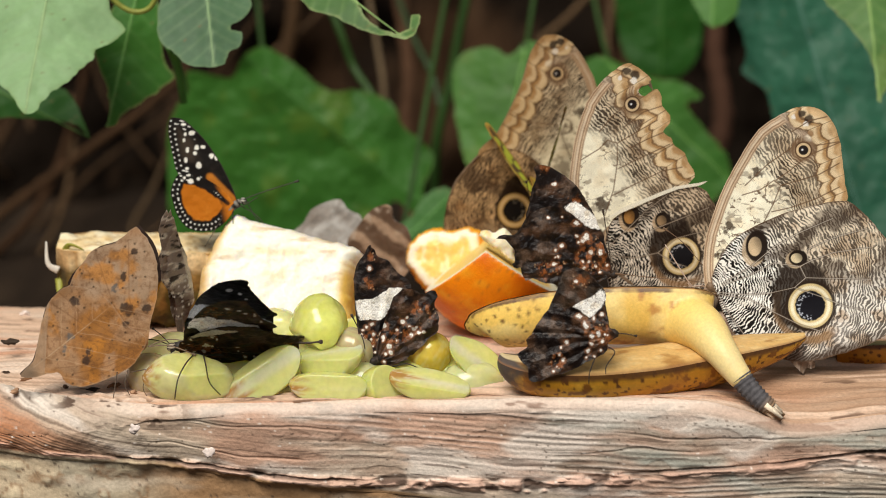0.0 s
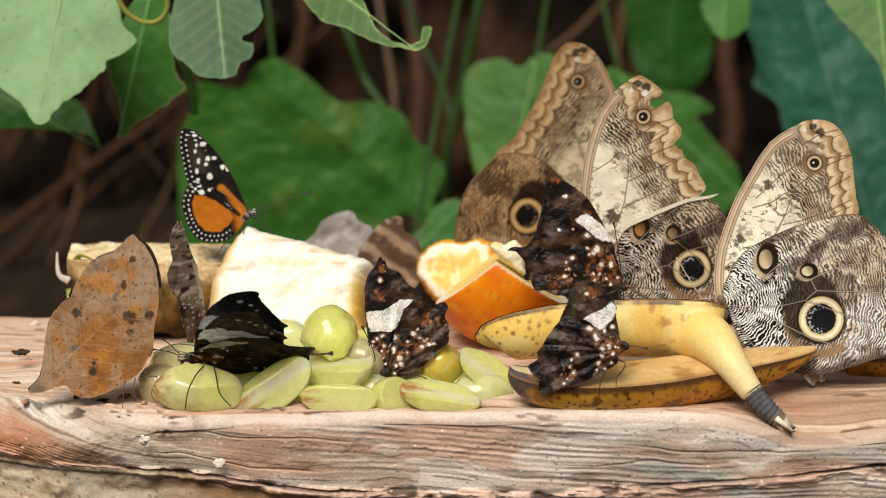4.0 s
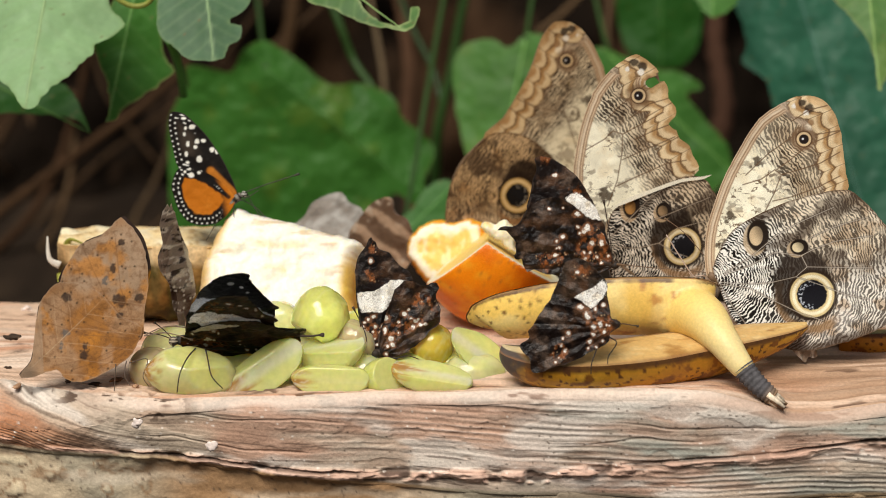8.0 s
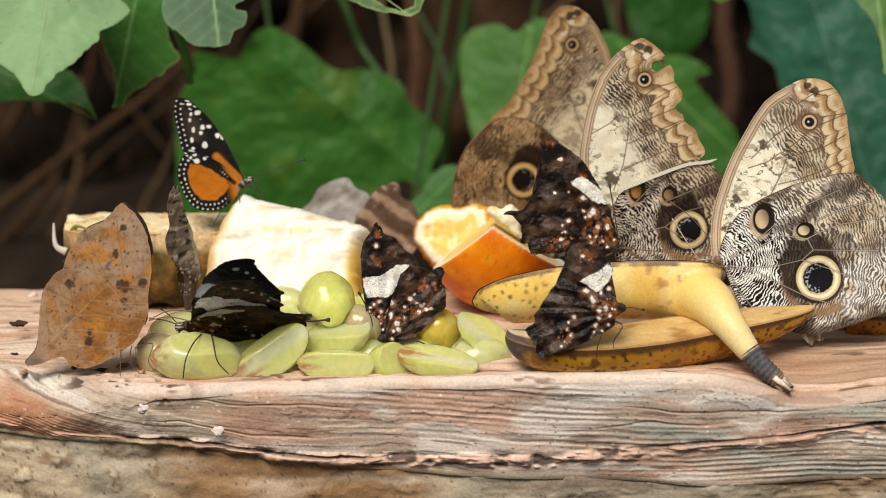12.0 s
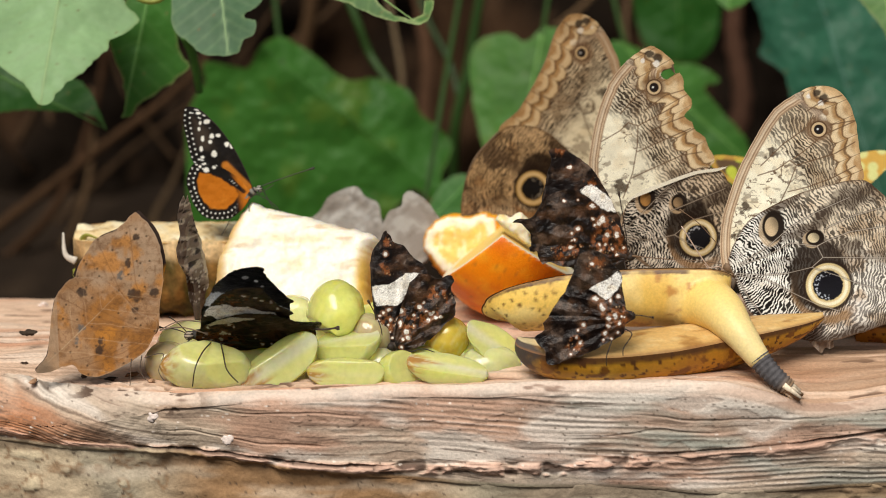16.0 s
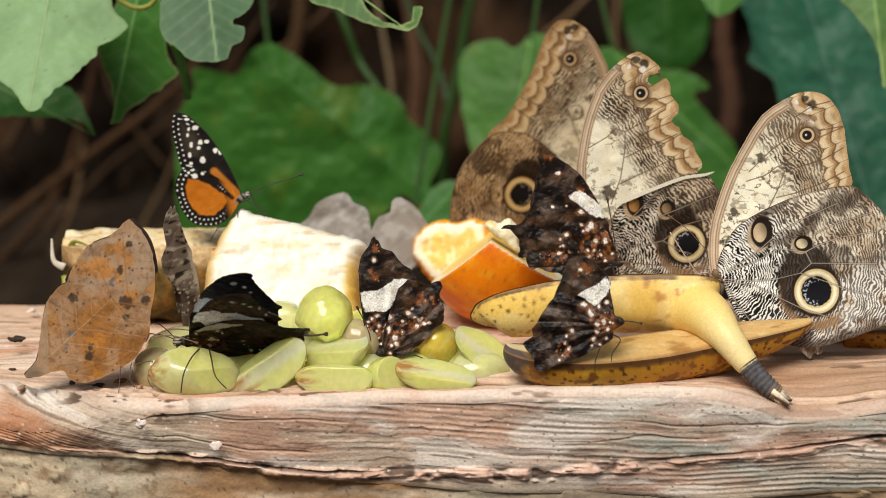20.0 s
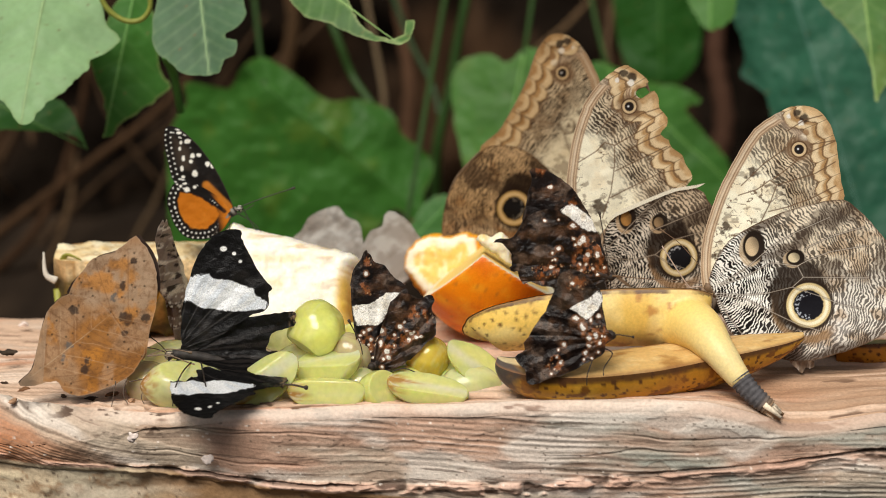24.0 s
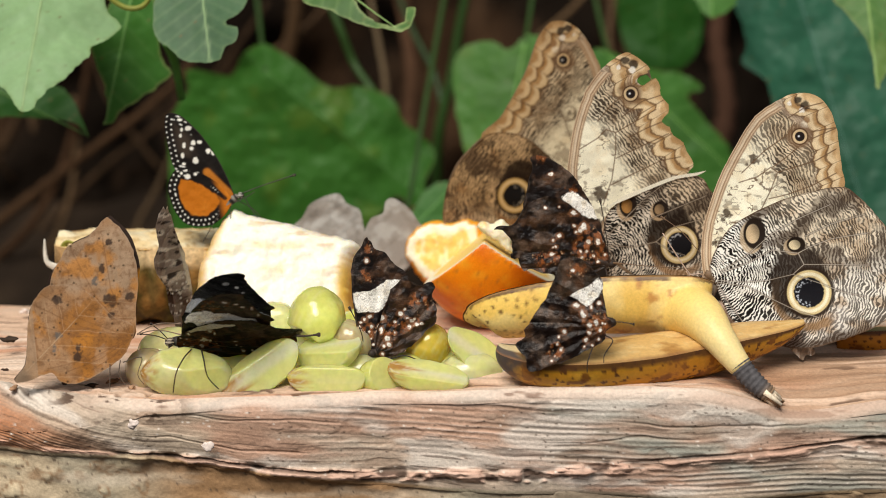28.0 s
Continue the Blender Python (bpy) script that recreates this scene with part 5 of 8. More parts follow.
def owl_fore(base, apex, tornus, eye, seed, veins, margin, warm=0.0):
    """Underside of an owl butterfly's forewing."""
    def paint(u, v, d):
        b, ap = np.array(base), np.array(apex)
        L = np.linalg.norm(ap - b)
        ax = (ap - b) / L
        tw = np.array(tornus) - b
        sg = 1.0 if (-tw[0] * ax[1] + tw[1] * ax[0]) > 0 else -1.0
        t = ((u - b[0]) * ax[0] + (v - b[1]) * ax[1]) / L
        s = sg * (-(u - b[0]) * ax[1] + (v - b[1]) * ax[0])
        chord = np.array(tornus) - ap
        cl = np.linalg.norm(chord)
        pos = ((u - ap[0]) * chord[0] + (v - ap[1]) * chord[1]) / cl
        oc = abs(-(u - ap[0]) * chord[1] + (v - ap[1]) * chord[0]) / cl
        dm = poly_dist(u, v, margin)
        # cream ground with sparse scribbles
        cream = np.array((0.97, 0.92, 0.73))
        col = blend(flat(u, cream), (0.86, 0.74, 0.52), 0.55 * step(0.0, 0.7, fbm(u / 5, v / 5, seed)))
        worm = abs(fbm(u / 2.1 + 0.5 * fbm(u / 2, v / 2, seed + 2), v / 2.4, seed + 1, 2))
        col = blend(col, (0.12, 0.065, 0.03), 0.92 * (1 - step(0.05, 0.13, worm)) * step(-0.05, 0.25, fbm(u / 3.5, v / 3.5, seed + 3)))
        blot = fbm(u / 3.2 + 4, v / 2.6, seed + 4, 3)
        col = blend(col, (0.13, 0.075, 0.04), 0.55 * step(0.42, 0.7, blot) * step(0.62, 0.45, t + 0.012 * s))
        for bt, bs, br in ((0.60, -5.5, 3.6), (0.66, -2.5, 2.4), (0.30, -5.0, 3.0), (0.16, -3.0, 2.6)):
            near_blot = np.hypot(t * L - bt * L, s - bs) + 2.0 * fbm(u / 1.8, v / 1.8, seed + 15)
            col = blend(col, (0.05, 0.028, 0.016), 0.88 * (1 - step(br * 0.4, br * 0.85, near_blot)))
        ring = np.hypot(t * L - 0.55 * L, (s - 3.0) * 1.2) + 1.1 * fbm(u / 1.6, v / 1.6, seed + 16)
        col = blend(col, (0.10, 0.055, 0.03), 0.85 * ((1 - step(0.2, 0.6, abs(ring - 3.4))) + (1 - step(0.8, 1.6, ring)) * step(-0.1, 0.3, fbm(u, v, seed + 6))))
        # rippled field between the cell and the border
        zone = np.clip(step(27, 19, oc + 2.0 * fbm(u / 4, v / 4, seed + 7)) + step(0.62, 0.70, t) * (s < 4), 0, 1) * step(0.97, 0.88, t)
        brown = blend(flat(u, (0.72, 0.58, 0.40)), (0.40, 0.28, 0.17), step(-0.3, 0.5, fbm(u / 5, v / 5, seed + 17)))
        brown = blend(brown, (0.90, 0.83, 0.66), 0.6 * step(16, 23, oc))
        col = col * (1 - 0.85 * zone[:, None]) + brown * 0.85 * zone[:, None]
        rip = ripples(oc / 1.3 + 0.10 * pos, u, v, seed + 20)
        shade = 0.75 + 0.2 * step(-0.3, 0.5, fbm(u / 6, v / 6 + 3, seed + 9))
        col = blend(col, (0.030, 0.017, 0.010), zone * shade * rip)
        # tan border: two scalloped lines between the veins
        marg = step(-12, -6, pos) * step(cl + 3, cl + 1, pos)
        cellw = 7.2
        fr = pos / cellw + 0.22 * fbm(pos / 7, pos * 0, seed + 11)
        fr = abs((fr % 1) - 0.5) * 2
        inner = 10.4 - 2.0 * fr ** 2 + 0.6 * fbm(u / 2, v / 2, seed + 12)
        outer = 5.6 - 1.9 * fr ** 2 + 0.5 * fbm(u / 2, v / 2, seed + 13)
        band = marg * step(0.4, -0.4, dm - inner)
        tan = blend(flat(u, (0.48, 0.29, 0.13)), (0.68, 0.47, 0.25), step(-0.3, 0.5, fbm(u / 4, v / 4, seed + 10)))
        tan = blend(tan, (0.84, 0.68, 0.44), 0.8 * (1 - step(0.5, 2.2, abs(dm - inner + 1.7))) + 0.7 * (1 - step(0.5, 2.0, abs(dm - outer + 1.5))))
        tan = blend(tan, (0.40, 0.22, 0.08), 0.55 * (1 - step(0.3, 1.6, abs(dm - outer - 0.9))))
        tan = blend(tan, (0.40, 0.24, 0.10), 0.5 * step(1.6, 0.2, dm))
        col = col * (1 - 0.97 * band[:, None]) + tan * 0.97 * band[:, None]
        smoky = marg * (1 - step(0.2, 3.5, dm - inner)) * (dm > inner) * step(-0.4, 0.4, fbm(u / 4, v / 4, seed + 21))
        col = blend(col, (0.17, 0.10, 0.06), 0.5 * smoky)
        edge_w = 0.16 + 0.16 * step(-0.2, 0.4, fbm(u / 2, v / 2, seed + 18))
        for ln in (inner, outer):
            col = blend(col, (0.12, 0.06, 0.028), 0.75 * marg * (1 - step(edge_w, edge_w + 0.3, abs(dm - ln))))
        rays = step(0.93, 0.98, fr) * marg * step(12, 10, dm)
        col = blend(col, (0.13, 0.07, 0.03), 0.7 * rays)
        # leading edge, striped lengthwise
        lead = (1 - step(3.4, 4.4, d)) * (s < 2.5) * (t < 0.9)
        col = blend(col, (0.62, 0.46, 0.31), 0.9 * lead)
        col = blend(col, (0.27, 0.15, 0.08), 0.75 * lead * (1 - step(0.14, 0.36, abs(((d / 1.05) % 1) - 0.5))))
        col = blend(col, (0.80, 0.68, 0.52), 0.6 * (1 - step(0.2, 0.7, abs(d - 1.9))) * lead)
        # greyish tip with dark and pale marks
        tip = step(0.84, 0.90, t + 0.004 * s) * step(9.0, 11.0, dm)
        col = blend(col, (0.50, 0.38, 0.28), 0.8 * tip)
        for (pu, pv, r, c) in ((0.965, -1.5, 1.8, (0.03, 0.02, 0.015)), (0.955, 1.9, 2.1, (0.03, 0.02, 0.015)), (0.93, -3.6, 1.1, (0.9, 0.86, 0.8)), (0.925, 1.6, 1.3, (0.92, 0.88, 0.82)), (0.87, 5.0, 1.6, (0.88, 0.78, 0.62)), (0.90, 5.4, 1.5, (0.34, 0.20, 0.10))):
            q = b + ax * pu * L + sg * np.array((-ax[1], ax[0])) * pv
            col = blend(col, c, 0.9 * (1 - step(r * 0.6, r * 1.1, np.hypot(u - q[0], v - q[1]) + 0.5 * fbm(u / 1.5, v / 1.5, seed + 8))))
        col = blend(col, (0.15, 0.085, 0.045), 0.85 * lines(u, v, veins, 0.10, 0.36))
        r = np.hypot(u - eye[0], v - eye[1])
        col = blend(col, (0.20, 0.115, 0.06), 0.8 * (1 - step(3.4, 6.2, r + 0.8 * fbm(u / 2, v / 2, seed + 19))))
        col = blend(col, (0.10, 0.05, 0.025), 1 - step(3.1, 3.5, r))
        col = blend(col, (0.66, 0.49, 0.29), 1 - step(2.6, 2.9, r))
        col = blend(col, (0.018, 0.012, 0.011), 1 - step(1.75, 2.0, r))
        col = blend(col, (0.75, 0.75, 0.78), 1 - step(0.25, 0.55, np.hypot(u - eye[0] + 0.4, v - eye[1] - 0.1)))
        return col * (1 - warm * np.array((0.34, 0.42, 0.52)))
    return paint


def owl_hind(base, eye, R, spots, seed, veins, warm=0.0):
    """Underside of the hindwing with the great eye-spot."""
    def paint(u, v, d):
        b = np.array(base)
        way = np.sign(eye[0] - b[0])
        r0 = np.hypot(u - b[0], v - b[1])
        re = np.hypot(u - eye[0], (v - eye[1]) * 0.97)
        ang = np.arctan2(v - b[1], way * (u - b[0]))
        far = step(20, 46, r0)
        upper = step(0.0, 0.28, ang)
        rip = ripples(r0 / (1.12 + 0.1 * far) + 0.10 * np.sin(ang * 40), u, v, seed, 0.34)
        light = blend(flat(u, (0.96, 0.94, 0.88)), (0.84, 0.73, 0.57), np.clip(0.85 * upper * far + 0.3 * far, 0, 1))
        light = blend(light, (0.50, 0.36, 0.23), 0.75 * step(0.0, 0.6, fbm(u / 7, v / 5, seed + 4)) * far)
        dark = blend(flat(u, (0.010, 0.008, 0.007)), (0.028, 0.017, 0.011), far)
        m = rip * (1 - 0.15 * far)
        col = light * (1 - m[:, None]) + dark * m[:, None]
        # lengthwise brown clouds between the veins of the outer part
        bandw = np.sin(ang * 15 + 1.2 * fbm(u / 9, v / 9, seed + 3)) + 0.7 * fbm(u / 5, v / 5, seed + 10)
        col = blend(col, (0.060, 0.038, 0.026), 0.75 * step(-0.1, 0.7, bandw) * step(-0.02, 0.22, ang) * step(14, 28, r0))
        pale = step(0.25, 0.75, fbm(u / 3.5 + 7, v / 3.5, seed + 9))
        col = blend(col, (0.80, 0.70, 0.54), 0.35 * pale * far * upper)
        # pale grey field outside the eye, dark hem under it
        grey = step(1.0, 1.25, re / R) * step(2.9, 1.7, re / R) * step(0.02, -0.2, ang) * step(-2, 6, way * (u - eye[0]))
        col = blend(col, (0.82, 0.79, 0.75), 0.55 * grey * (1 - 0.6 * rip) * step(-0.5, 0.4, fbm(u / 5, v / 5, seed + 12)))
        hem = step(5.0, 1.5, d + 1.2 * fbm(u / 4, v / 4, seed + 13)) * step(-0.1, -0.4, ang) * step(30, 40, r0)
        col = blend(col, (0.06, 0.035, 0.022), 0.85 * hem)
        # brown arc beneath the eye, dark field above it
        ea = np.arctan2(v - eye[1], way * (u - eye[0]))
        arc = (1 - step(0.10, 0.26, abs(re / R - 1.5 + 0.05 * fbm(u / 2, v / 2, seed + 14)))) * np.clip(step(-0.5, -1.1, ea) + step(2.6, 2.9, ea), 0, 1)
        col = blend(col, (0.36, 0.215, 0.10), 0.85 * arc * (1 - 0.25 * rip))
        halo = np.hypot((way * (u - eye[0]) + 0.45 * R) / 1.18, (v - eye[1] - 0.50 * R) / 1.5)
        col = blend(col, (0.026, 0.017, 0.012), 0.94 * (1 - step(R * 0.95, R * 1.25, halo + 0.5 * fbm(u / 2, v / 2, seed + 5))))
        col = blend(col, (0.03, 0.018, 0.012), 0.95 * (1 - step(R * 1.08, R * 1.2, re)))
        col = blend(col, (0.72, 0.58, 0.30), 1 - step(R * 0.96, R * 1.02, re))
        col = blend(col, (0.93, 0.87, 0.64), (1 - step(0.03, 0.11, abs(re / R - 0.82))))
        col = blend(col, (0.010, 0.010, 0.014), 1 - step(R * 0.64, R * 0.70, re + 0.25 * fbm(u, v, seed + 15)))
        gl, who = cells(u / 0.8, v / 0.8, seed + 6)
        shine = (1 - step(0.05, 0.13, abs(re / R - 0.52))) * (way * (u - eye[0]) < 0.1 * R)
        col = blend(col, (0.55, 0.60, 0.70), 0.75 * shine * (who > 0.35) * (1 - step(0.3, 0.55, gl)))
        for (x, y, rx, ry, c) in spots:
            e = np.hypot((u - x) / rx, (v - y) / ry)
            e2 = np.hypot((u - x - 0.25 * way * rx) / rx, (v - y - 0.05 * ry) / ry)
            col = blend(col, (0.60, 0.46, 0.30), 0.8 * (1 - step(1.55, 1.75, np.hypot((u - x + 0.2 * way * rx) / rx, (v - y + 0.35 * ry) / ry))))
            col = blend(col, (0.020, 0.013, 0.009), 1 - step(1.45, 1.7, e2))
            tone = blend(flat(u, np.array(c) * 0.55), np.minimum(np.array(c) * 1.5, 0.92), step(0.9, -0.5, way * (u - x) / rx * 0.8 + 0.5 * (v - y) / ry))
            k = (1 - step(0.9, 1.02, e))[:, None]
            col = col * (1 - k) + tone * k
        vl = lines(u, v, veins, 0.32, 0.62)
        col = blend(col, (0.07, 0.045, 0.03), 0.5 * vl * (re > R * 0.68))
        col = blend(col, (0.66, 0.60, 0.52), 0.6 * lines(u, v, veins, 0.05, 0.2))
        col = blend(col, (0.12, 0.07, 0.04), 0.7 * (1 - step(0.2, 0.8, d)))
        return col * (1 - warm * np.array((0.48, 0.62, 0.76)))
    return paint


def soft_camber(base, amp, seed):
    def camber(u, v, d):
        r = np.hypot(u - base[0], v - base[1])
        a = np.arctan2(v - base[1], u - base[0])
        return amp * (0.32 * np.sin(a * 14) * np.clip(r / 30, 0, 1) + 0.8 * fbm(u / 22, v / 22, seed) + 0.10 * fbm(u / 4, v / 4, seed + 1))
    return camber


def owl(at, fore, hind, base, apex, tornus, small_eye, eye, R, spots, seed, label, veins, cell=0.27, warm=0.0, side=1, smooth=4):
    th = thing("owl_butterfly", pose(*at), label, "butterfly", "owl butterflies")
    ends = [min(range(len(fore)), key=lambda k: math.dist(fore[k], q)) for q in (apex, tornus)]
    margin = fore[min(ends):max(ends) + 1]
    fp, hp = owl_fore(base, apex, tornus, small_eye, seed, veins[0], margin, warm), owl_hind(base, eye, R, spots, seed + 40, veins[1], min(1, warm * (2.6 if side > 0 else 1.1)))
    plain = lambda u, v, d: flat(u, (0.24, 0.16, 0.10))
    part("forewing", sheet(fore, cell, fp, rag=0.12, seed=seed, smooth=smooth, camber=lambda u, v, d: -0.5 + soft_camber(base, 1.0, seed)(u, v, d)), WING, th)
    part("hindwing", sheet(hind, cell, hp, rag=0.15, seed=seed + 3, camber=lambda u, v, d: 0.6 + soft_camber(base, 1.0, seed)(u, v, d) * 0.9), WING, th)
    part("forewing", sheet([(x * 0.985, y * 0.985) for x, y in fore], 1.3, plain, lambda u, v, d: -3.2 + soft_camber(base, 0.8, seed)(u, v, d)), WING, th)
    part("hindwing", sheet([(x * 0.985, y * 0.985) for x, y in hind], 1.3, plain, lambda u, v, d: -4.2 + 0 * u), WING, th)
    bx, by = base
    body(th, [(bx - 2 * side, by + 1, -1.8), (bx + 2 * side, by - 1, -1.8), (bx + 10 * side, by - 7, -1.8), (bx + 24 * side, by - 18, -1.8)], [1.8, 2.4, 2.0, 0.8], (0.20, 0.13, 0.08), (0.14, 0.09, 0.05))
    part("head", [p for p in ellipsoid(1.9, 1.8, 2.0, lambda P, f: np.tile(np.array((0.22, 0.15, 0.10)), (len(P), 1)), 14, 10)], CHITIN, th, at=Matrix.Translation(mm(bx - 2.5 * side, by - 1.0, -1.8)))
    for z in (-1.0, -2.6):
        part("eye", ellipsoid(0.8, 0.8, 0.6, lambda P, f: np.tile(np.array((0.03, 0.02, 0.015)), (len(P), 1)), 10, 8), CHITIN, th, at=Matrix.Translation(mm(bx - 3.3 * side, by - 0.6, z * 2 + 1.4)))
    return th

OWL_SPOT = (0.42, 0.30, 0.15)
at, fore, hind, (base, apex, tornus, small_eye, eye), sp = ((0.1345, 0.0500, 0.0382, 86, 0, -4), [(-31.1, -8.2), (-33.3, 1.7), (-32.4, 15), (-27.7, 30.4), (-21.5, 43.6), (-14.2, 55.7), (-6.8, 61.6), (0.7, 65.2), (6, 65.7), (11.5, 63.6), (15.5, 58.2), (17.8, 51.7), (19, 44.1), (20.1, 36.5), (20.9, 29.9), (8.2, 21.7), (-11, 8.7), (-24.9, -4.8)], [(-30, -0.4), (-22, 14), (-4.9, 23.7), (8, 27.8), (20.5, 29.9), (25.7, 26.7), (31.5, 21.1), (36.8, 14.8), (41.3, 8.3), (44.6, -0.4), (44, -10.4), (40.3, -19.3), (33.6, -24.7), (22.4, -29.3), (9.5, -33.1), (-1.4, -32.8), (-12.4, -29.5), (-20.8, -22.9), (-24.9, -15.9), (-27.7, -8.2)], [(-29.9, -5.3), (5.4, 64.8), (20.9, 29.9), (3.8, 48.9), (8.3, -11.4)], [(-13.7, 11.3), (2.4, 7.1)])
front_veins = ([[(-15.9, 11.8), (-11.8, 17.9), (-7.1, 27.9), (-4.5, 35.1)], [(-4.5, 35.1), (2.3, 37.2), (10, 39.6), (17.6, 44.1)], [(-7.6, 24.8), (-0.6, 26.5), (8.6, 29.9), (17.9, 34.9)], [(-4.5, 35.1), (-7.1, 37), (-12.2, 33.2), (-19.1, 30.9)], [(-6.3, 37.1), (-1, 41.1), (5.3, 46.7), (18, 52.4)], [(-18.1, 34.6), (-9.7, 43.1), (-0.6, 49.8), (1.8, 54.2)], [(-0.8, 55.9), (5.9, 60.4), (12.3, 62)], [(8, 50.7), (17.3, 52.4)]],
               [[(-26.7, -7), (-16.9, -7.6), (-8.2, -7), (1.9, -4.3), (6.1, -0.4), (16.5, -0.4), (31.2, -0.5)], [(6.1, -0.4), (3.8, 3.9), (8, 6.2), (16.2, 9.5), (30.7, 12)], [(-25.5, -3.4), (-15.1, 3.5), (-6.6, 11.2), (3, 17.1), (15.7, 22.9)], [(-25.5, -4), (-16, -0.3), (-6.4, 5), (3.4, 3.9)], [(6.4, 10.6), (16, 15.2), (28.8, 19.2)], [(-26.7, -7.8), (-15.8, -9.1), (-4.8, -14.6), (4.1, -18.8), (12.8, -21.3)], [(-27.1, -7.8), (-22.1, -16.6), (-15.3, -25.3), (-7.6, -30.7), (2.3, -33.8)], [(1.9, -4.3), (12.4, -7.8), (21.2, -11.1), (29.9, -12.7)]])
owl_front = owl(at, fore, hind, base, apex, tornus, small_eye, eye, 8.6, [(*sp[0], 2.7, 3.9, (0.46, 0.35, 0.22)), (*sp[1], 2.3, 2.0, (0.54, 0.46, 0.30))], 401, "large owl butterfly with crisp black-and-white rippled wings and a yellow-ringed eye-spot", front_veins, 0.2)
at, fore, hind, (base, apex, tornus, small_eye, eye), sp = ((0.0841, 0.0800, 0.0591, 87, 0, 3), [(-19, -20.2), (-26.9, -6.5), (-32.8, 4.8), (-31.5, 20.5), (-28.5, 32.8), (-24.9, 41.7), (-20.5, 48.3), (-15, 53.4), (-8.7, 56.7), (-5.4, 55.4), (-2, 52.9), (1, 49.8), (-0.4, 49.1), (0.1, 48.3), (-3.2, 47.4), (-4.5, 45.4), (-3.4, 43.8), (-1.8, 43.4), (0.4, 45.1), (3, 46), (4.7, 42.7), (4.7, 39.3), (7.7, 35.5), (7.5, 32.2), (4.7, 29.1), (7.9, 26.6), (9.5, 23.2), (13.4, 20.3), (14.5, 16.9), (16.6, 13.6), (17.1, 10.6), (11.2, 5.3), (-4.5, -2.7), (-15.6, -11.1)], [(-19.6, -16.8), (-16.8, -4.8), (-2.3, 2.3), (11.6, 8.5), (19.7, 7), (22.5, 2.9), (25.7, -2.1), (28.1, -11.6), (28.7, -23), (27.5, -34.3), (22.6, -43.4), (11.8, -46), (-1.8, -44.3), (-13.2, -38.4), (-18.2, -29.3)], [(-18.9, -23.6), (-7.2, 56), (16.9, 12.2), (-7.1, 40.4), (10.8, -19.6)], [(-10.1, -3.7), (2.8, -5.4)])
owl_mid_base = base
mid_veins = ([[(-19, -3.3), (-15.3, 6.9), (-13.5, 18.1), (-13.4, 25.3)], [(-13.4, 25.3), (-6.1, 29.1), (2.8, 33.8)], [(-13.1, 25.3), (-17.2, 26.6), (-20.5, 23.3), (-27.8, 19.2)], [(-13.4, 15.2), (-4.8, 18.8), (7.5, 24.1)], [(-15.7, 4.6), (-5.7, 9.1), (4.3, 13.6), (12.1, 14.7)], [(-20.4, 30), (-15.1, 36), (-4.1, 44.9)], [(-10.6, 31.5), (-2.8, 37.1), (4.9, 39.3)], [(-8.2, 23.2), (-1.5, 26.4), (6.2, 29.3)]],
             [[(-18.3, -19.1), (-7.5, -20.3), (1.5, -18.3), (8.6, -12.4)], [(-18.8, -16.8), (-14.8, -12.3), (-11, -8.9), (-3.3, -1.1), (5.6, 5.7)], [(1.5, -18.3), (7.2, -21.9), (12.9, -23.8)], [(8.6, -12.4), (17.1, -10.2), (23.8, -9)], [(-0.9, -9), (10.2, -4.5), (21.4, 0)], [(-17.6, -20.3), (-13, -28.2), (-5, -33.3), (4, -35.1)]])
owl_mid = owl(at, fore, hind, base, apex, tornus, small_eye, eye, 7.4, [(*sp[0], 2.2, 3.0, (0.30, 0.16, 0.05)), (*sp[1], 2.0, 2.2, (0.24, 0.17, 0.10))], 431, "brown owl butterfly with a torn ragged forewing edge", mid_veins, 0.22, 0.22, smooth=2)
at_t, tear, _ = ((0.0840, 0.0795, 0.0592, 87, 0, 3), [(-17.9, -4.1), (-11.2, 0.1), (-2.3, 3.4), (8.9, 7.3), (17.9, 8.4), (21.9, 9), (18.3, 7.3), (10, 6.2), (-2.3, 1.8), (-11.2, -1.7)], [(-255.1, 79.6)])
part("wing_tear", sheet(tear, 0.5, lambda u, v, d: blend(flat(u, (0.78, 0.72, 0.58)), (0.4, 0.28, 0.16), step(25, 36, u)), lambda u, v, d: 1.6 + 0 * u, smooth=3), WING, owl_mid, "pale torn strip of forewing")
at, fore, hind, (base, apex, tornus, small_eye, eye), sp = ((0.0369, 0.1450, 0.0706, 88, 0, 6), [(27, -36.5), (31.7, -12.5), (34.6, 6.5), (32.9, 19.7), (30.4, 30.4), (26.1, 39.9), (21.3, 46.6), (14.8, 49.9), (8.9, 49.1), (4.2, 42.6), (-0.1, 30.8), (-6, 19.1), (-11.9, 9.7), (-20, 1.3), (-4.7, -19), (14.5, -36.3)], [(29.4, -29.3), (14.4, -12.2), (-2.4, 2.4), (-16.2, 3.6), (-22.4, -1), (-29.8, -9), (-33.8, -17.3), (-35.8, -25.6), (-36.3, -33.3), (-33.4, -40.1), (-21.5, -47.5), (-2.3, -50.4), (16.9, -48.4), (26.5, -41.4)], [(26.5, -34.6), (15.1, 49.5), (-20, 1.3), (14.9, 33.5), (-5.9, -22.8)], [(15.1, -6.2), (4.8, -21.6)])
owl_back_at, owl_back_eye, owl_back_base = pose(*at), eye, base
back_veins = ([[(26, -30), (20, -5), (14, 12)], [(14, 12), (2, 14), (-6, 18)]], [[(28, -34), (26, -36)]])
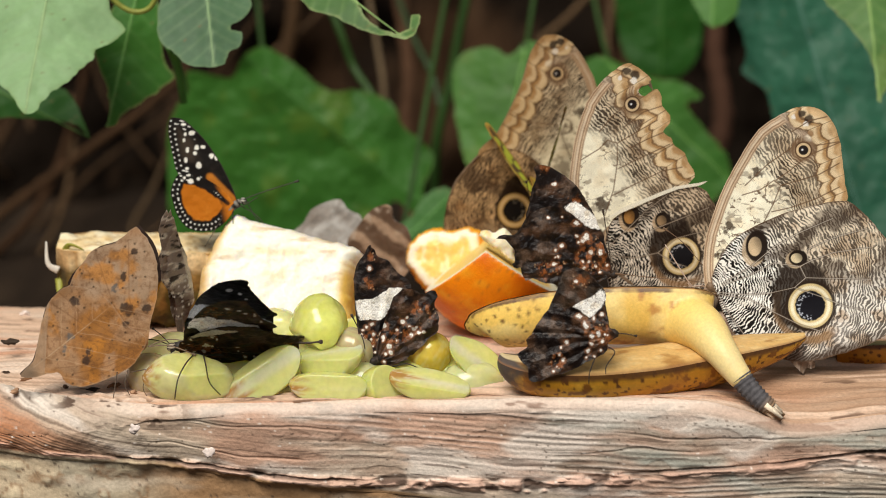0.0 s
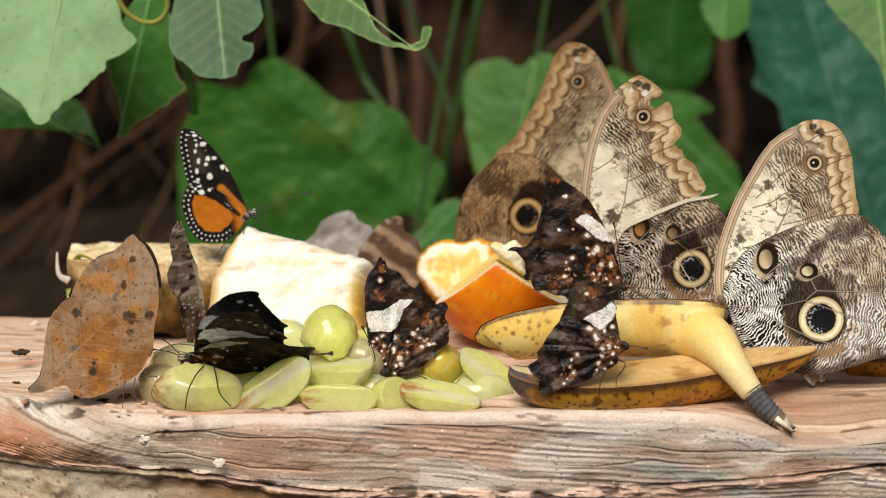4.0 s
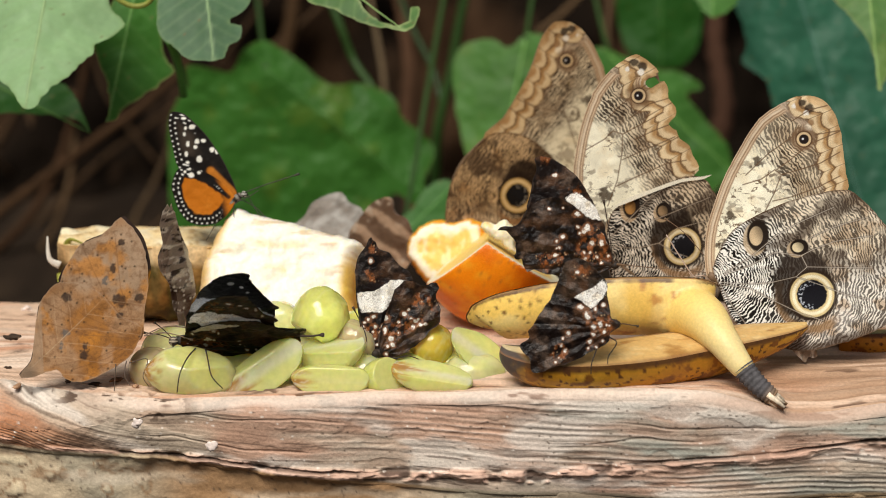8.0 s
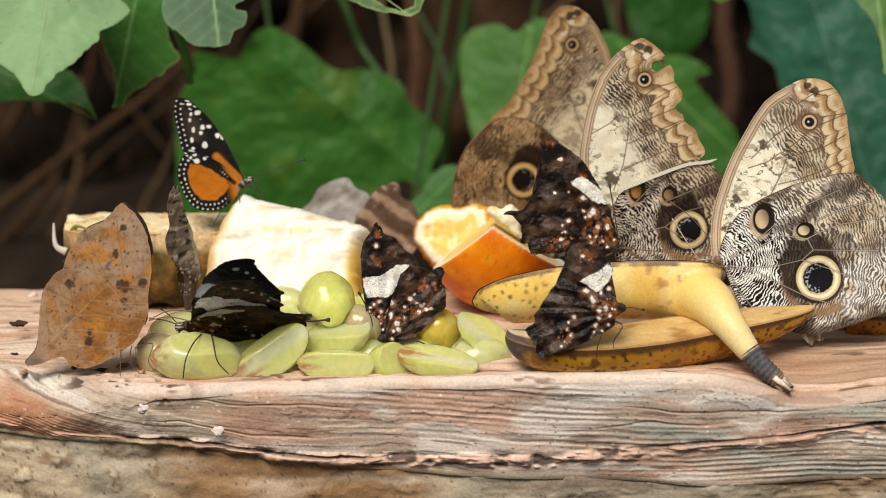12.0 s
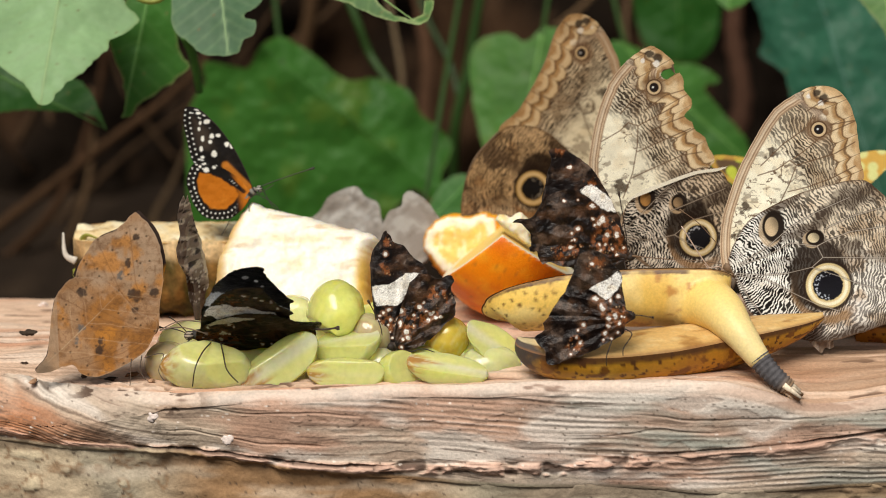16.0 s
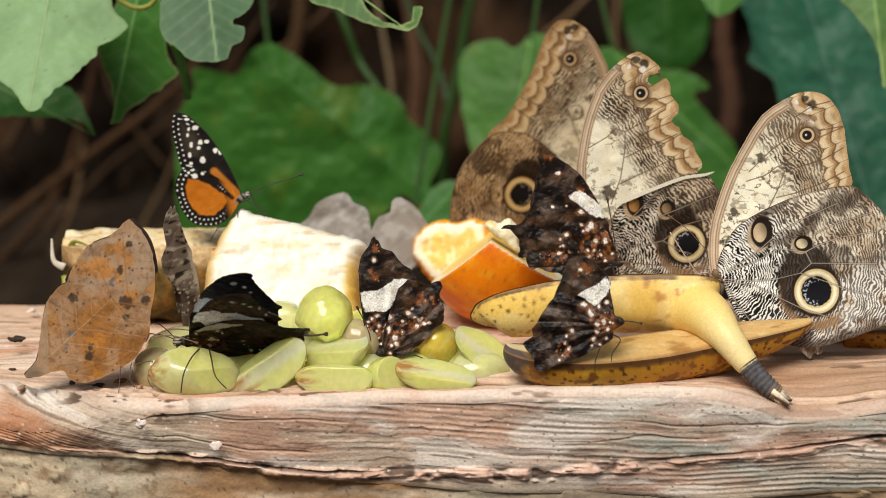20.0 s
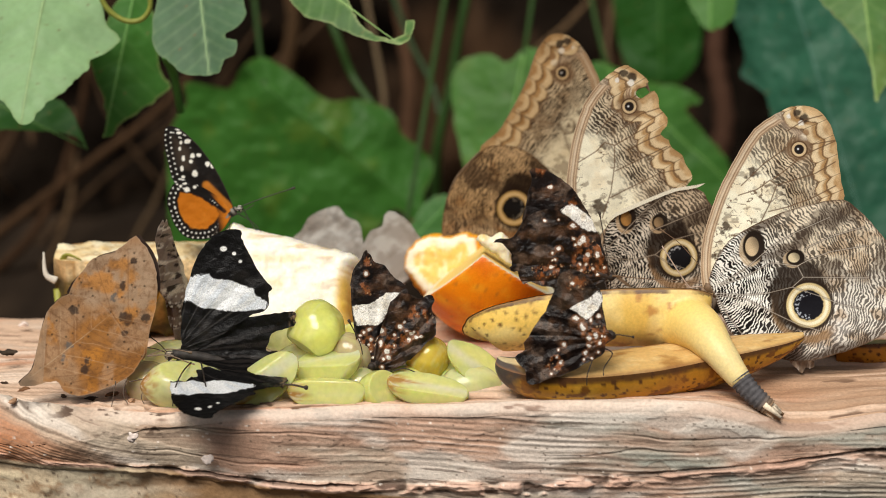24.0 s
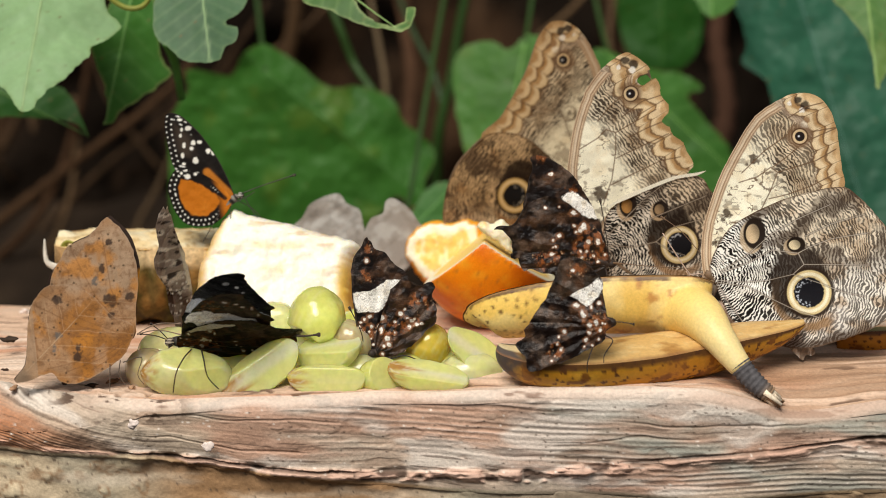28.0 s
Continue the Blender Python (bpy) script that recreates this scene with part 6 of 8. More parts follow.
owl_back = owl(at, fore, hind, base, apex, tornus, small_eye, eye, 7.2, [(*sp[0], 3.0, 4.0, (0.10, 0.06, 0.03))], 461, "brown owl butterfly with tan scalloped wing edge standing behind the fruit", back_veins, 0.4, 0.95, -1)

antenna(owl_front, [(-27.2, -4.5, -2), (-39.9, -2.6, -1), (-53, -1.8, 0), (-67.3, -0.4, 1)], (0.16, 0.10, 0.06), 0.16)
antenna(owl_front, [(-26.8, -3, -2), (-33.5, 3.1, -3), (-41.4, 11.7, -4), (-49.1, 17.1, -5)], (0.16, 0.10, 0.06), 0.16)
bars(owl_front, "leg", [[(-35, -8, -2), (-39.9, -1.5, 2), (-48.3, 11.6, 3)], [(-33.3, -4.7, -2), (-37.7, -4.8, 1), (-39.2, -3.3, 2)]], 0.3, (0.55, 0.42, 0.34))
part("wing_frill", sheet([(1, -32.9), (4.5, -32.4), (9.9, -32.2), (11.1, -35.8), (9.4, -36.9), (7.9, -36.3), (6.4, -38.6), (4.6, -37), (2.8, -35.5)], 0.4, lambda u, v, d: blend(flat(u, (0.30, 0.22, 0.16)), (0.72, 0.62, 0.52), step(0.0, 0.5, fbm(u / 1.2, v / 4, 481))), lambda u, v, d: -3 + 1.2 * fbm(u / 2, v / 5, 482), smooth=2), WING, owl_front, "frayed pale wing frill")

owl_mid_fore = [o for o in owl_mid.children if o.name.startswith("forewing") or o.name.startswith("wing_tear")]

# ---- dark white-banded butterflies ----


def dark_wing(band, spots, rust, sheen, seed, ground=(0.009, 0.005, 0.004), net=0.0):
    """Dark mottled underside: a white band, single white spots (u, v, ru, rv), rusty zones (u, v, r) and zones of
    painted grey sheen.
    """
    def paint(u, v, d):
        col = blend(flat(u, ground), (0.075, 0.036, 0.018), step(-0.2, 0.8, fbm(u / 5, v / 5, seed)))
        col = blend(col, (0.003, 0.002, 0.002), 0.85 * step(0.1, 0.7, fbm(u / 4.5 + 3, v / 4.5, seed + 2)))
        # wing gloss put into the colour as paler patches, broken by noise
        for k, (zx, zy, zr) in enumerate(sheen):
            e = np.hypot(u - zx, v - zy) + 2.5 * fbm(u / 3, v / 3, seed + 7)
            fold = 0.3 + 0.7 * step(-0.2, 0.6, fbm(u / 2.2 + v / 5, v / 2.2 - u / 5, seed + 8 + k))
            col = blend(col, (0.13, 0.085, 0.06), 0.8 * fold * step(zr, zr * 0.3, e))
        for k, (zx, zy, zr) in enumerate(rust):
            e = np.hypot(u - zx, v - zy) + 1.8 * fbm(u / 2.5, v / 2.5, seed + 11)
            mott = step(-0.25, 0.5, fbm(u / 1.3, v / 1.6, seed + 12 + k))
            col = blend(col, (0.27, 0.085, 0.022), 0.85 * mott * step(zr, zr * 0.4, e))
            fl, who = cells(u / 1.05, v / 1.2, seed + 14 + k)
            col = blend(col, (0.50, 0.34, 0.20), 0.6 * (who > 0.86) * (1 - step(0.08 + 0.2 * who * (who > 0.9), 0.34, fl)) * step(zr * 1.1, zr * 0.6, e))
        if band:
            m = inside(u, v, rounded(band, 3)) * 1.0
            e = poly_dist(u, v, band + band[:1])
            cream = blend(flat(u, (0.93, 0.90, 0.84)), (0.78, 0.68, 0.52), step(-0.1, 0.7, fbm(u / 3, v / 3, seed + 3)) * (0.3 + 0.6 * net))
            k = (m * step(-0.1, 0.35, e + 0.35 * fbm(u, v, seed + 4)))[:, None]
            col = col * (1 - k) + cream * k
            web = abs(fbm(u / 1.5, v / 1.5, seed + 5, 2))
            col = blend(col, (0.12, 0.07, 0.05), m * (0.25 + 0.6 * net) * (1 - step(0.03, 0.12, web)) * step(-0.1, 0.3, fbm(u / 4, v / 4, seed + 6)))
        for x, y, ru, rv in spots:
            e = np.hypot((u - x) / (ru + 0.12), (v - y) / (rv + 0.12)) + 0.38 * fbm(u / 1.1, v / 1.1, seed + 9, 2)
            col = blend(col, (0.30, 0.13, 0.06), 0.5 * (1 - step(1.1, 1.7, e)))
            col = blend(col, (0.80, 0.76, 0.70), 1 - step(0.55, 0.95, e))
        return blend(col, (0.10, 0.07, 0.055), 0.5 * (1 - step(0.15, 0.6, d)) * step(-0.1, 0.4, fbm(u / 2, v / 2, seed + 10)))
    return paint


def crumple(seed, amp=1.0):
    return lambda u, v, d: amp * fbm(u / 7, v / 7, seed) + 0.14 * amp * fbm(u / 2.5, v / 2.5, seed + 1)


def pleats(root, seed, amp=1.0):
    """Folds that fan out from the wing's root, with a crumpled skin."""
    def camber(u, v, d):
        a = np.arctan2(v - root[1], u - root[0])
        r = np.hypot(u - root[0], v - root[1])
        fold = abs(((a * 3.6 + 0.25 * fbm(u / 8, v / 8, seed)) % 1) - 0.5) * 2
        return amp * (0.9 * fold * np.clip(r / 22, 0, 1) + 0.8 * fbm(u / 8, v / 8, seed + 1) + 0.16 * fbm(u / 1.8, v / 1.8, seed + 2))
    return camber


def banded(at, hind, fore, root, paints, seed, label, legs, ants):
    th = thing("banded_butterfly", pose(*at), label, "butterfly", "dark banded butterflies")
    part("forewing", sheet(fore, 0.22, paints[0], lambda u, v, d: -0.7 + pleats(root, seed, 0.6)(u, v, d), smooth=3, rag=0.3, seed=seed), DARK_WING, th)
    part("hindwing", sheet(hind, 0.22, paints[1], lambda u, v, d: 0.9 + pleats(root, seed, 1.0)(u, v, d), smooth=2, rag=0.3, seed=seed + 4), DARK_WING, th)
    dull = lambda u, v, d: flat(u, (0.03, 0.022, 0.018))
    part("forewing", sheet(fore, 1.0, dull, lambda u, v, d: -2.4 + 0 * u, smooth=3), DARK_WING, th)
    part("hindwing", sheet(hind, 1.0, dull, lambda u, v, d: -1.8 + 0 * u, smooth=2), DARK_WING, th)
    rx, ry = root
    way = 1 if np.mean([p[0] for p in hind]) > rx else -1
    body(th, [(rx - way, ry + 1, -0.8), (rx + 2 * way, ry + 1, -0.8), (rx + 8 * way, ry + 3, -0.8)], [1.2, 1.7, 1.0], (0.03, 0.02, 0.016), (0.05, 0.035, 0.028))
    part("head", ellipsoid(1.7, 1.6, 1.7, lambda P, f: np.tile(np.array((0.03, 0.022, 0.018)), (len(P), 1)), 14, 10), CHITIN, th, at=Matrix.Translation(mm(rx - 0.6 * way, ry + 0.4, -0.4)))
    bars(th, "leg", legs, 0.26, (0.04, 0.03, 0.025))
    for a in ants:
        antenna(th, a)
    return th


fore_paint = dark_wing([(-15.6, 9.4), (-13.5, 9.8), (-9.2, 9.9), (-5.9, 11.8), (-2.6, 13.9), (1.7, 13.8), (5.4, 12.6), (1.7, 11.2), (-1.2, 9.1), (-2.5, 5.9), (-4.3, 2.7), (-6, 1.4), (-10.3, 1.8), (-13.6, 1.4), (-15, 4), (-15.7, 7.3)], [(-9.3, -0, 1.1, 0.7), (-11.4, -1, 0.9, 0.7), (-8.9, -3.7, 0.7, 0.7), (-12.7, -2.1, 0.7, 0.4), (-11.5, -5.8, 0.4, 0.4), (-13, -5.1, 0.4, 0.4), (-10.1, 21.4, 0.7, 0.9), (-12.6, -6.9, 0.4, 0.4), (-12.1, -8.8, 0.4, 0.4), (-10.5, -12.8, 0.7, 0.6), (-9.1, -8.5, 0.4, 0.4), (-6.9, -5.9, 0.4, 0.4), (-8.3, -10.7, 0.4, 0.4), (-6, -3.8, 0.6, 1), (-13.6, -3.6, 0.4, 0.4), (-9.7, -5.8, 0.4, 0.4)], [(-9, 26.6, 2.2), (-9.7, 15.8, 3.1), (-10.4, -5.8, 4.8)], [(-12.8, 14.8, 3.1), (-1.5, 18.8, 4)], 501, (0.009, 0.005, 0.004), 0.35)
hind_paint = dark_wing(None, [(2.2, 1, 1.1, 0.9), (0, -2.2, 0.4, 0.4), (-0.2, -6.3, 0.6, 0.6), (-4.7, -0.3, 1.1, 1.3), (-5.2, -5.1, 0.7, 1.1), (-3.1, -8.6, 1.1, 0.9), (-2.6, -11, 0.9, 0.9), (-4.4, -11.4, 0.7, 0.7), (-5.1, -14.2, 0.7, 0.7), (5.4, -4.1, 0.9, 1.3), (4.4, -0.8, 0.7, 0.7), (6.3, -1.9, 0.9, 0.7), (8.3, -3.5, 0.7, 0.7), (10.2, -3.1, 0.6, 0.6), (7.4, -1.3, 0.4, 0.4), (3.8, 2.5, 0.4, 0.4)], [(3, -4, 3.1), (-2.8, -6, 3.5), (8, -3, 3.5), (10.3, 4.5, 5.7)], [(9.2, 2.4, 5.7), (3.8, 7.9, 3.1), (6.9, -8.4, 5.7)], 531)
h2 = banded((-0.017, 0.03, 0.0228, 84, 0, 8), [(2.3, 13.4), (5.4, 13.3), (8.2, 12.1), (10.5, 10.8), (12.7, 12), (14.9, 12.2), (15.3, 9.6), (14.2, 6.6), (15.7, 3.3), (15.9, -1.1), (15.2, -3.9), (12.4, -6), (9.1, -8.9), (5.8, -11.7), (2.5, -13.8), (-1.4, -15.2), (-3.6, -16.4), (-5.7, -15.7), (-8.3, -11.3), (-7.4, -5.9), (-5.6, -1.6), (-4.3, 2.7), (-2.5, 5.9), (-1.2, 10.2)],
            [(-11.8, 26.6), (-10.7, 29.2), (-9.8, 30), (-8.8, 28.7), (-7.9, 26.5), (-5.8, 25.2), (-3.2, 24.3), (-1.5, 22.1), (0.2, 19.9), (2.4, 18.1), (4.9, 15.9), (5.4, 12.8), (1.6, 6.9), (-2.6, -6), (-5.1, -15.7), (-8.3, -16.7), (-12.2, -14.5), (-13.3, -11.2), (-13.9, -7.9), (-14.5, -3.6), (-15.1, 1.9), (-15.7, 7.3), (-15.8, 12.7), (-15.8, 18.1), (-14.9, 22.4), (-13.3, 24.9)],
            (-8.3, -14.6), (fore_paint, hind_paint), 501, "dark brown butterfly with broad white band, closed wings, on grapes", [[(-6.2, -16.4, 0), (-1.8, -15.8, 3), (3.6, -14.9, 4), (11.2, -18.3, 4)], [(-10.5, -14.9, 0), (-11.4, -16.6, 3), (-11.4, -19.9, 4)]], [[(-12.2, -14.5, 1), (-13, -5.8, 2), (-17.6, 4.5, 3)]])
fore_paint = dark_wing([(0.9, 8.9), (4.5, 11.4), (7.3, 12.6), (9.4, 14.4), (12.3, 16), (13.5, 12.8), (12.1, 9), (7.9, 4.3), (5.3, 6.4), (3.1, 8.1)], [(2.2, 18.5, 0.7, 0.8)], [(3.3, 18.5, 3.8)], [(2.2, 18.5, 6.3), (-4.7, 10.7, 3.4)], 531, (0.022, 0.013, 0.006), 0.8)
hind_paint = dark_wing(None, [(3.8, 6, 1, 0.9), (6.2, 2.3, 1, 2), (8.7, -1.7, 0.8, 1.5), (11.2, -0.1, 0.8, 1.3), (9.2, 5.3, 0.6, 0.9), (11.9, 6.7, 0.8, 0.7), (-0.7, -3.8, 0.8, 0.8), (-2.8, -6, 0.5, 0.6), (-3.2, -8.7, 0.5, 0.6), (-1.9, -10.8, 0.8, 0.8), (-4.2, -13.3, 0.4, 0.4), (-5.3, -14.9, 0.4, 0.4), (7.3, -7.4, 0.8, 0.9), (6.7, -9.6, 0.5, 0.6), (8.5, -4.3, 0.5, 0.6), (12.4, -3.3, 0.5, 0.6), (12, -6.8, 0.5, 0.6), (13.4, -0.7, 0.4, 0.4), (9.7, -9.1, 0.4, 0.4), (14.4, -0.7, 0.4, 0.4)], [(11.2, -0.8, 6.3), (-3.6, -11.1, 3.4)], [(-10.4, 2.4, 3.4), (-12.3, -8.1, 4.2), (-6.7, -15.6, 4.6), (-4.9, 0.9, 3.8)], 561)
h3 = banded((0.0472, 0.002, 0.0273, 86, 0, -6), [(-7.7, 7.8), (-5.1, 8.3), (0.3, 9.1), (3.5, 8.1), (7.4, 5.2), (11, 8.1), (12.9, 9.9), (13.8, 6.9), (14.6, 3.7), (14.8, 1.5), (17, -0.1), (17.3, -1.9), (14.5, -3.9), (14.2, -6.8), (11.4, -9.1), (8.6, -10.2), (6.1, -11.9), (1.8, -14.2), (-2.4, -15.9), (-6.7, -17.1), (-9.9, -18.5), (-12.1, -19.5), (-14, -18.5), (-14.5, -15.9), (-15, -13.7), (-16.5, -12.2), (-18.8, -9.4), (-17.1, -8.1), (-15.1, -6.5), (-15.6, -3.8), (-13.5, -1.6), (-12.5, 1.1), (-10.4, 4)],
            [(-3.6, 18.3), (-2.8, 21), (-1.1, 22.7), (2.1, 23.5), (5.8, 22.3), (8.8, 19.8), (10.4, 17.7), (12.1, 16.2), (13.3, 13.6), (13.1, 10.2), (13.9, 3.7), (5.9, -0.9), (-7.1, 3), (-7.7, 7.8), (-6.2, 11.7), (-4.8, 15)],
            (16.2, -1.0), (fore_paint, hind_paint), 531, "dark brown white-flecked butterfly with closed wings on the banana", [[(9.9, -9.5, 0), (9.1, -11.8, 3), (8.1, -15.1, 4), (8, -18.8, 4)], [(14.6, -5.5, 0), (17.2, -7.1, 2), (14.3, -12, 3), (14.1, -14.9, 4)]], [[(16.6, -0.6, 0), (19.8, -0.1, 1), (25.2, -0.7, 2)]])
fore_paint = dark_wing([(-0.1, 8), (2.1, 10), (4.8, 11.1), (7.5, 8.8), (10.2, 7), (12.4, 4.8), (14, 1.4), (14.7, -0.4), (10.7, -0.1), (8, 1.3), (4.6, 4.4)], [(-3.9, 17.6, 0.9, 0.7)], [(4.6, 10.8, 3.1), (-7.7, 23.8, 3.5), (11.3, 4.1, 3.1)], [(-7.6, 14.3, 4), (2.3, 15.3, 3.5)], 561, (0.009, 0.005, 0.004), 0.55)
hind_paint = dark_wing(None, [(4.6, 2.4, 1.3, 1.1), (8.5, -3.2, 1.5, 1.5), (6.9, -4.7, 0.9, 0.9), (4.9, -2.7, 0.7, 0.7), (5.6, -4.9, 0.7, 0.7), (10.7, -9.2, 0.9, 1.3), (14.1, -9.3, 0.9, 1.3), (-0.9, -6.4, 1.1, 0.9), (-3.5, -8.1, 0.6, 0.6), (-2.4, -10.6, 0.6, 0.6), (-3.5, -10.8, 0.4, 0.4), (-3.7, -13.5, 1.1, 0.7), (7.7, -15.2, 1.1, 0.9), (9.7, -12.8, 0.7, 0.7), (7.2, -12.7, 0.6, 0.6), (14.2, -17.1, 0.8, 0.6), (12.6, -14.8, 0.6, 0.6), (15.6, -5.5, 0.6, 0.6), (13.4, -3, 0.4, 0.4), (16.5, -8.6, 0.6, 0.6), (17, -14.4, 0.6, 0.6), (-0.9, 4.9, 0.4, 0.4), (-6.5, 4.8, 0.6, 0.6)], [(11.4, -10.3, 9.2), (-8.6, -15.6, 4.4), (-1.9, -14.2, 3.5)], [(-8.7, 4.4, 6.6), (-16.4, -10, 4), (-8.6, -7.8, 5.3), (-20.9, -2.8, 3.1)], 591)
h4 = banded((0.0475, 0.062, 0.0536, 86, 0, 6), [(-26.4, -3.2), (-23.7, -2.1), (-19.7, -2.4), (-17.5, -0.6), (-15.3, 3.3), (-13.1, 6.6), (-8.7, 8.6), (-4.3, 9), (-1, 8.3), (3.5, 5.3), (8, 1.3), (13.6, -3.7), (15.9, -8.2), (18.1, -13.1), (19.3, -17.2), (16, -20.2), (10.4, -22.2), (3.7, -22.5), (-3, -21.5), (-7.4, -20.8), (-11.9, -19.1), (-14.8, -19.8), (-16.4, -17.1), (-16.8, -14.8), (-18.4, -14.6), (-20.1, -13.9), (-18.8, -12.6), (-19.3, -10.4), (-19.1, -8.4), (-21.3, -5.7), (-23.5, -3.4)],
            [(-11.7, 23.9), (-9.9, 24.9), (-6.6, 24.7), (-3.3, 23.1), (0.1, 20.9), (3.4, 18.2), (5.7, 15.3), (8.4, 11.5), (10.6, 7.4), (12.9, 3), (14.7, -1), (17, -8.2), (18.8, -16), (12.6, -17.1), (1.4, -12.4), (-9.8, -3.4), (-14.7, 4.4), (-13.6, 8.9), (-12.9, 12.2), (-12.3, 15.9), (-11, 18.8), (-10.8, 21.4)],
            (19.3, -18.7), (fore_paint, hind_paint), 561, "dark reddish-brown butterfly dotted with white, wings closed, beside the orange", [[(17.1, -19.4, 0), (17.6, -22.7, 2), (17.2, -28.3, 2)], [(18.2, -18.9, -1), (19.8, -20.5, -2), (19.8, -27.9, -2)]], [[(18.9, -17.2, 0), (17.4, -6, 1), (15.1, 7.8, 1)]])


# the banded butterfly that opens its wings: each wing turns about the body's axis
WIDE_FORE = [(2.6, 4.5), (2.1, 12.1), (3, 20.8), (6, 30.6), (9.2, 39.2), (14.2, 45.7), (19.6, 48.9), (23.9, 49.3), (26, 48.2), (25.5, 45.6), (29, 39.1), (32.5, 31.5), (35.2, 28.2), (36.6, 26.1), (35.3, 24.8), (35.4, 19.5), (33.9, 18), (29.6, 16.3), (18.8, 9.5), (8, 3)]
WIDE_HIND = [(1.5, 1.5), (3.7, 6.5), (14.6, 13), (29.6, 15.2), (33.9, 16), (41.4, 16.7), (45.2, 17), (46, 15.4), (45.2, 14), (46, 12.6), (44.5, 11.2), (40.2, 10.3), (36.3, 8.6), (35.4, 5.3), (34.1, 2), (37.9, 1.6), (39, 0.3), (33.6, -0.2), (27.1, -2.3), (18.6, -1.1), (7.9, -0.5)]
FOLDED_HIND = [(1.4, 8.6), (5.1, 14.7), (10.8, 20.2), (15.1, 22.2), (20.6, 25.3), (31.1, 25), (35.1, 21.6), (41.1, 15.3), (44.9, 13.9), (46.6, 15.4), (45.8, 10.9), (46.3, 6.9), (44.9, 4.4), (46.2, 0.9), (43.6, 0.3), (40.5, -6.9), (37.3, -14.7), (35.5, -11.1), (32.3, -9.6), (26.6, -15.5), (20, -15.6), (13.6, -14.2), (8.3, -11.7), (4.2, -9.1), (1.4, -4.1), (0.4, 2.5)]
WHITE_BAND = [(2.4, 21.9), (4.2, 27.3), (6, 31.2), (13.3, 32.3), (15, 30.5), (20.3, 30.1), (24.5, 28.3), (29.8, 26.5), (30.8, 23.9), (35, 21.3), (34.6, 18.4), (29.6, 17.8), (23.2, 17.4), (15.8, 17.9), (9.4, 19), (6.2, 21.2)]
TIP_SPOTS = [(18.8, 41.6, 1.3, 1.0), (22.8, 39.8, 0.8, 0.7), (25.1, 36.8, 0.7, 0.6)]
HIND_SPOTS = [(11.5, 7.8, 1.5, 2), (9.8, 1.2, 0.9, 1.5), (5.7, 12.7, 0.7, 1), (6, 0.1, 0.7, 1), (14, 14.8, 1.1, 1.5), (13.4, 6.8, 0.4, 1), (22.9, 6, 0.9, 1), (25.1, -3.1, 0.7, 1), (23, 3, 0.3, 0.5), (24.6, 1.5, 0.3, 0.5), (28.6, -3, 0.3, 0.5), (3, 2.6, 0.4, 0.8), (4.5, 7.7, 0.4, 0.8), (7.9, -3.9, 0.4, 0.8), (10.6, -2.3, 0.7, 0.8), (11.3, -7.5, 0.7, 0.8), (8.6, -8.5, 0.4, 0.5), (15.5, 12.9, 0.4, 0.8), (2.4, 8.6, 0.4, 0.8)]


def upper_fore(u, v, d):
    """Velvet black upper side with the broad bluish-white band."""
    col = blend(flat(u, (0.005, 0.0045, 0.0045)), (0.016, 0.014, 0.013), step(0, 0.8, fbm(u / 6, v / 6, 581)))
    a = np.arctan2(v - 2, u + 1)
    col = blend(col, (0.055, 0.050, 0.048), 0.7 * (1 - step(0.03, 0.09, abs(((a * 4.2) % 1) - 0.5))) * step(24, 16, v))
    m = inside(u, v, rounded(WHITE_BAND, 4)) * step(0.0, 0.5, poly_dist(u, v, WHITE_BAND + WHITE_BAND[:1]) + 0.3 * fbm(u, v, 582))
    white = blend(flat(u, (0.90, 0.92, 0.94)), (0.66, 0.72, 0.80), 0.6 * step(-0.1, 0.6, fbm(a * 14, u / 9, 583)))
    col = col * (1 - m[:, None]) + white * m[:, None]
    for x, y, ru, rv in TIP_SPOTS:
        col = blend(col, (0.90, 0.89, 0.86), 1 - step(0.8, 1.15, np.hypot((u - x) / ru, (v - y) / rv)))
    return col


def upper_hind(u, v, d):
    a = np.arctan2(v - 1, u + 1)
    col = blend(flat(u, (0.005, 0.0045, 0.0045)), (0.028, 0.023, 0.021), step(-0.1, 0.9, fbm(a * 16, u / 12, 585)))
    return blend(col, (0.20, 0.13, 0.07), step(3, 1, d) * step(42, 45, u) * step(-0.2, 0.4, fbm(u, v, 586)))


h1_at = pose(-0.0997, 0.0260, 0.0131, 90, 0, 0)
h1 = thing("banded_butterfly", h1_at, "dark butterfly with broad white bands opening its wings on grapes", "butterfly", "dark banded butterflies")
body(h1, [(-2, 1, -1.4), (1, 0.8, -1.6), (6, 0.3, -1.6), (13, -1, -1.6), (19, -2, -1.6)], [1.3, 2.3, 2.2, 1.9, 0.7], (0.030, 0.026, 0.024), (0.045, 0.038, 0.034))
part("head", ellipsoid(1.9, 1.8, 1.9, lambda P, f: blend(np.tile(np.array((0.035, 0.025, 0.02)), (len(P), 1)), (0.5, 0.42, 0.32), (np.sin(P[:, 1] * 11) > 0.75) * 1.0), 18, 14), CHITIN, h1, at=Matrix.Translation(mm(-2.6, 0.8, -0.4)))
under_fore = dark_wing(WHITE_BAND, TIP_SPOTS + [(28.5, 36, 0.5, 1.2), (31, 31, 0.5, 1.2)], [(14, 38, 8)], [(16, 38, 12), (26, 30, 9)], 591, (0.012, 0.007, 0.005), 0.7)
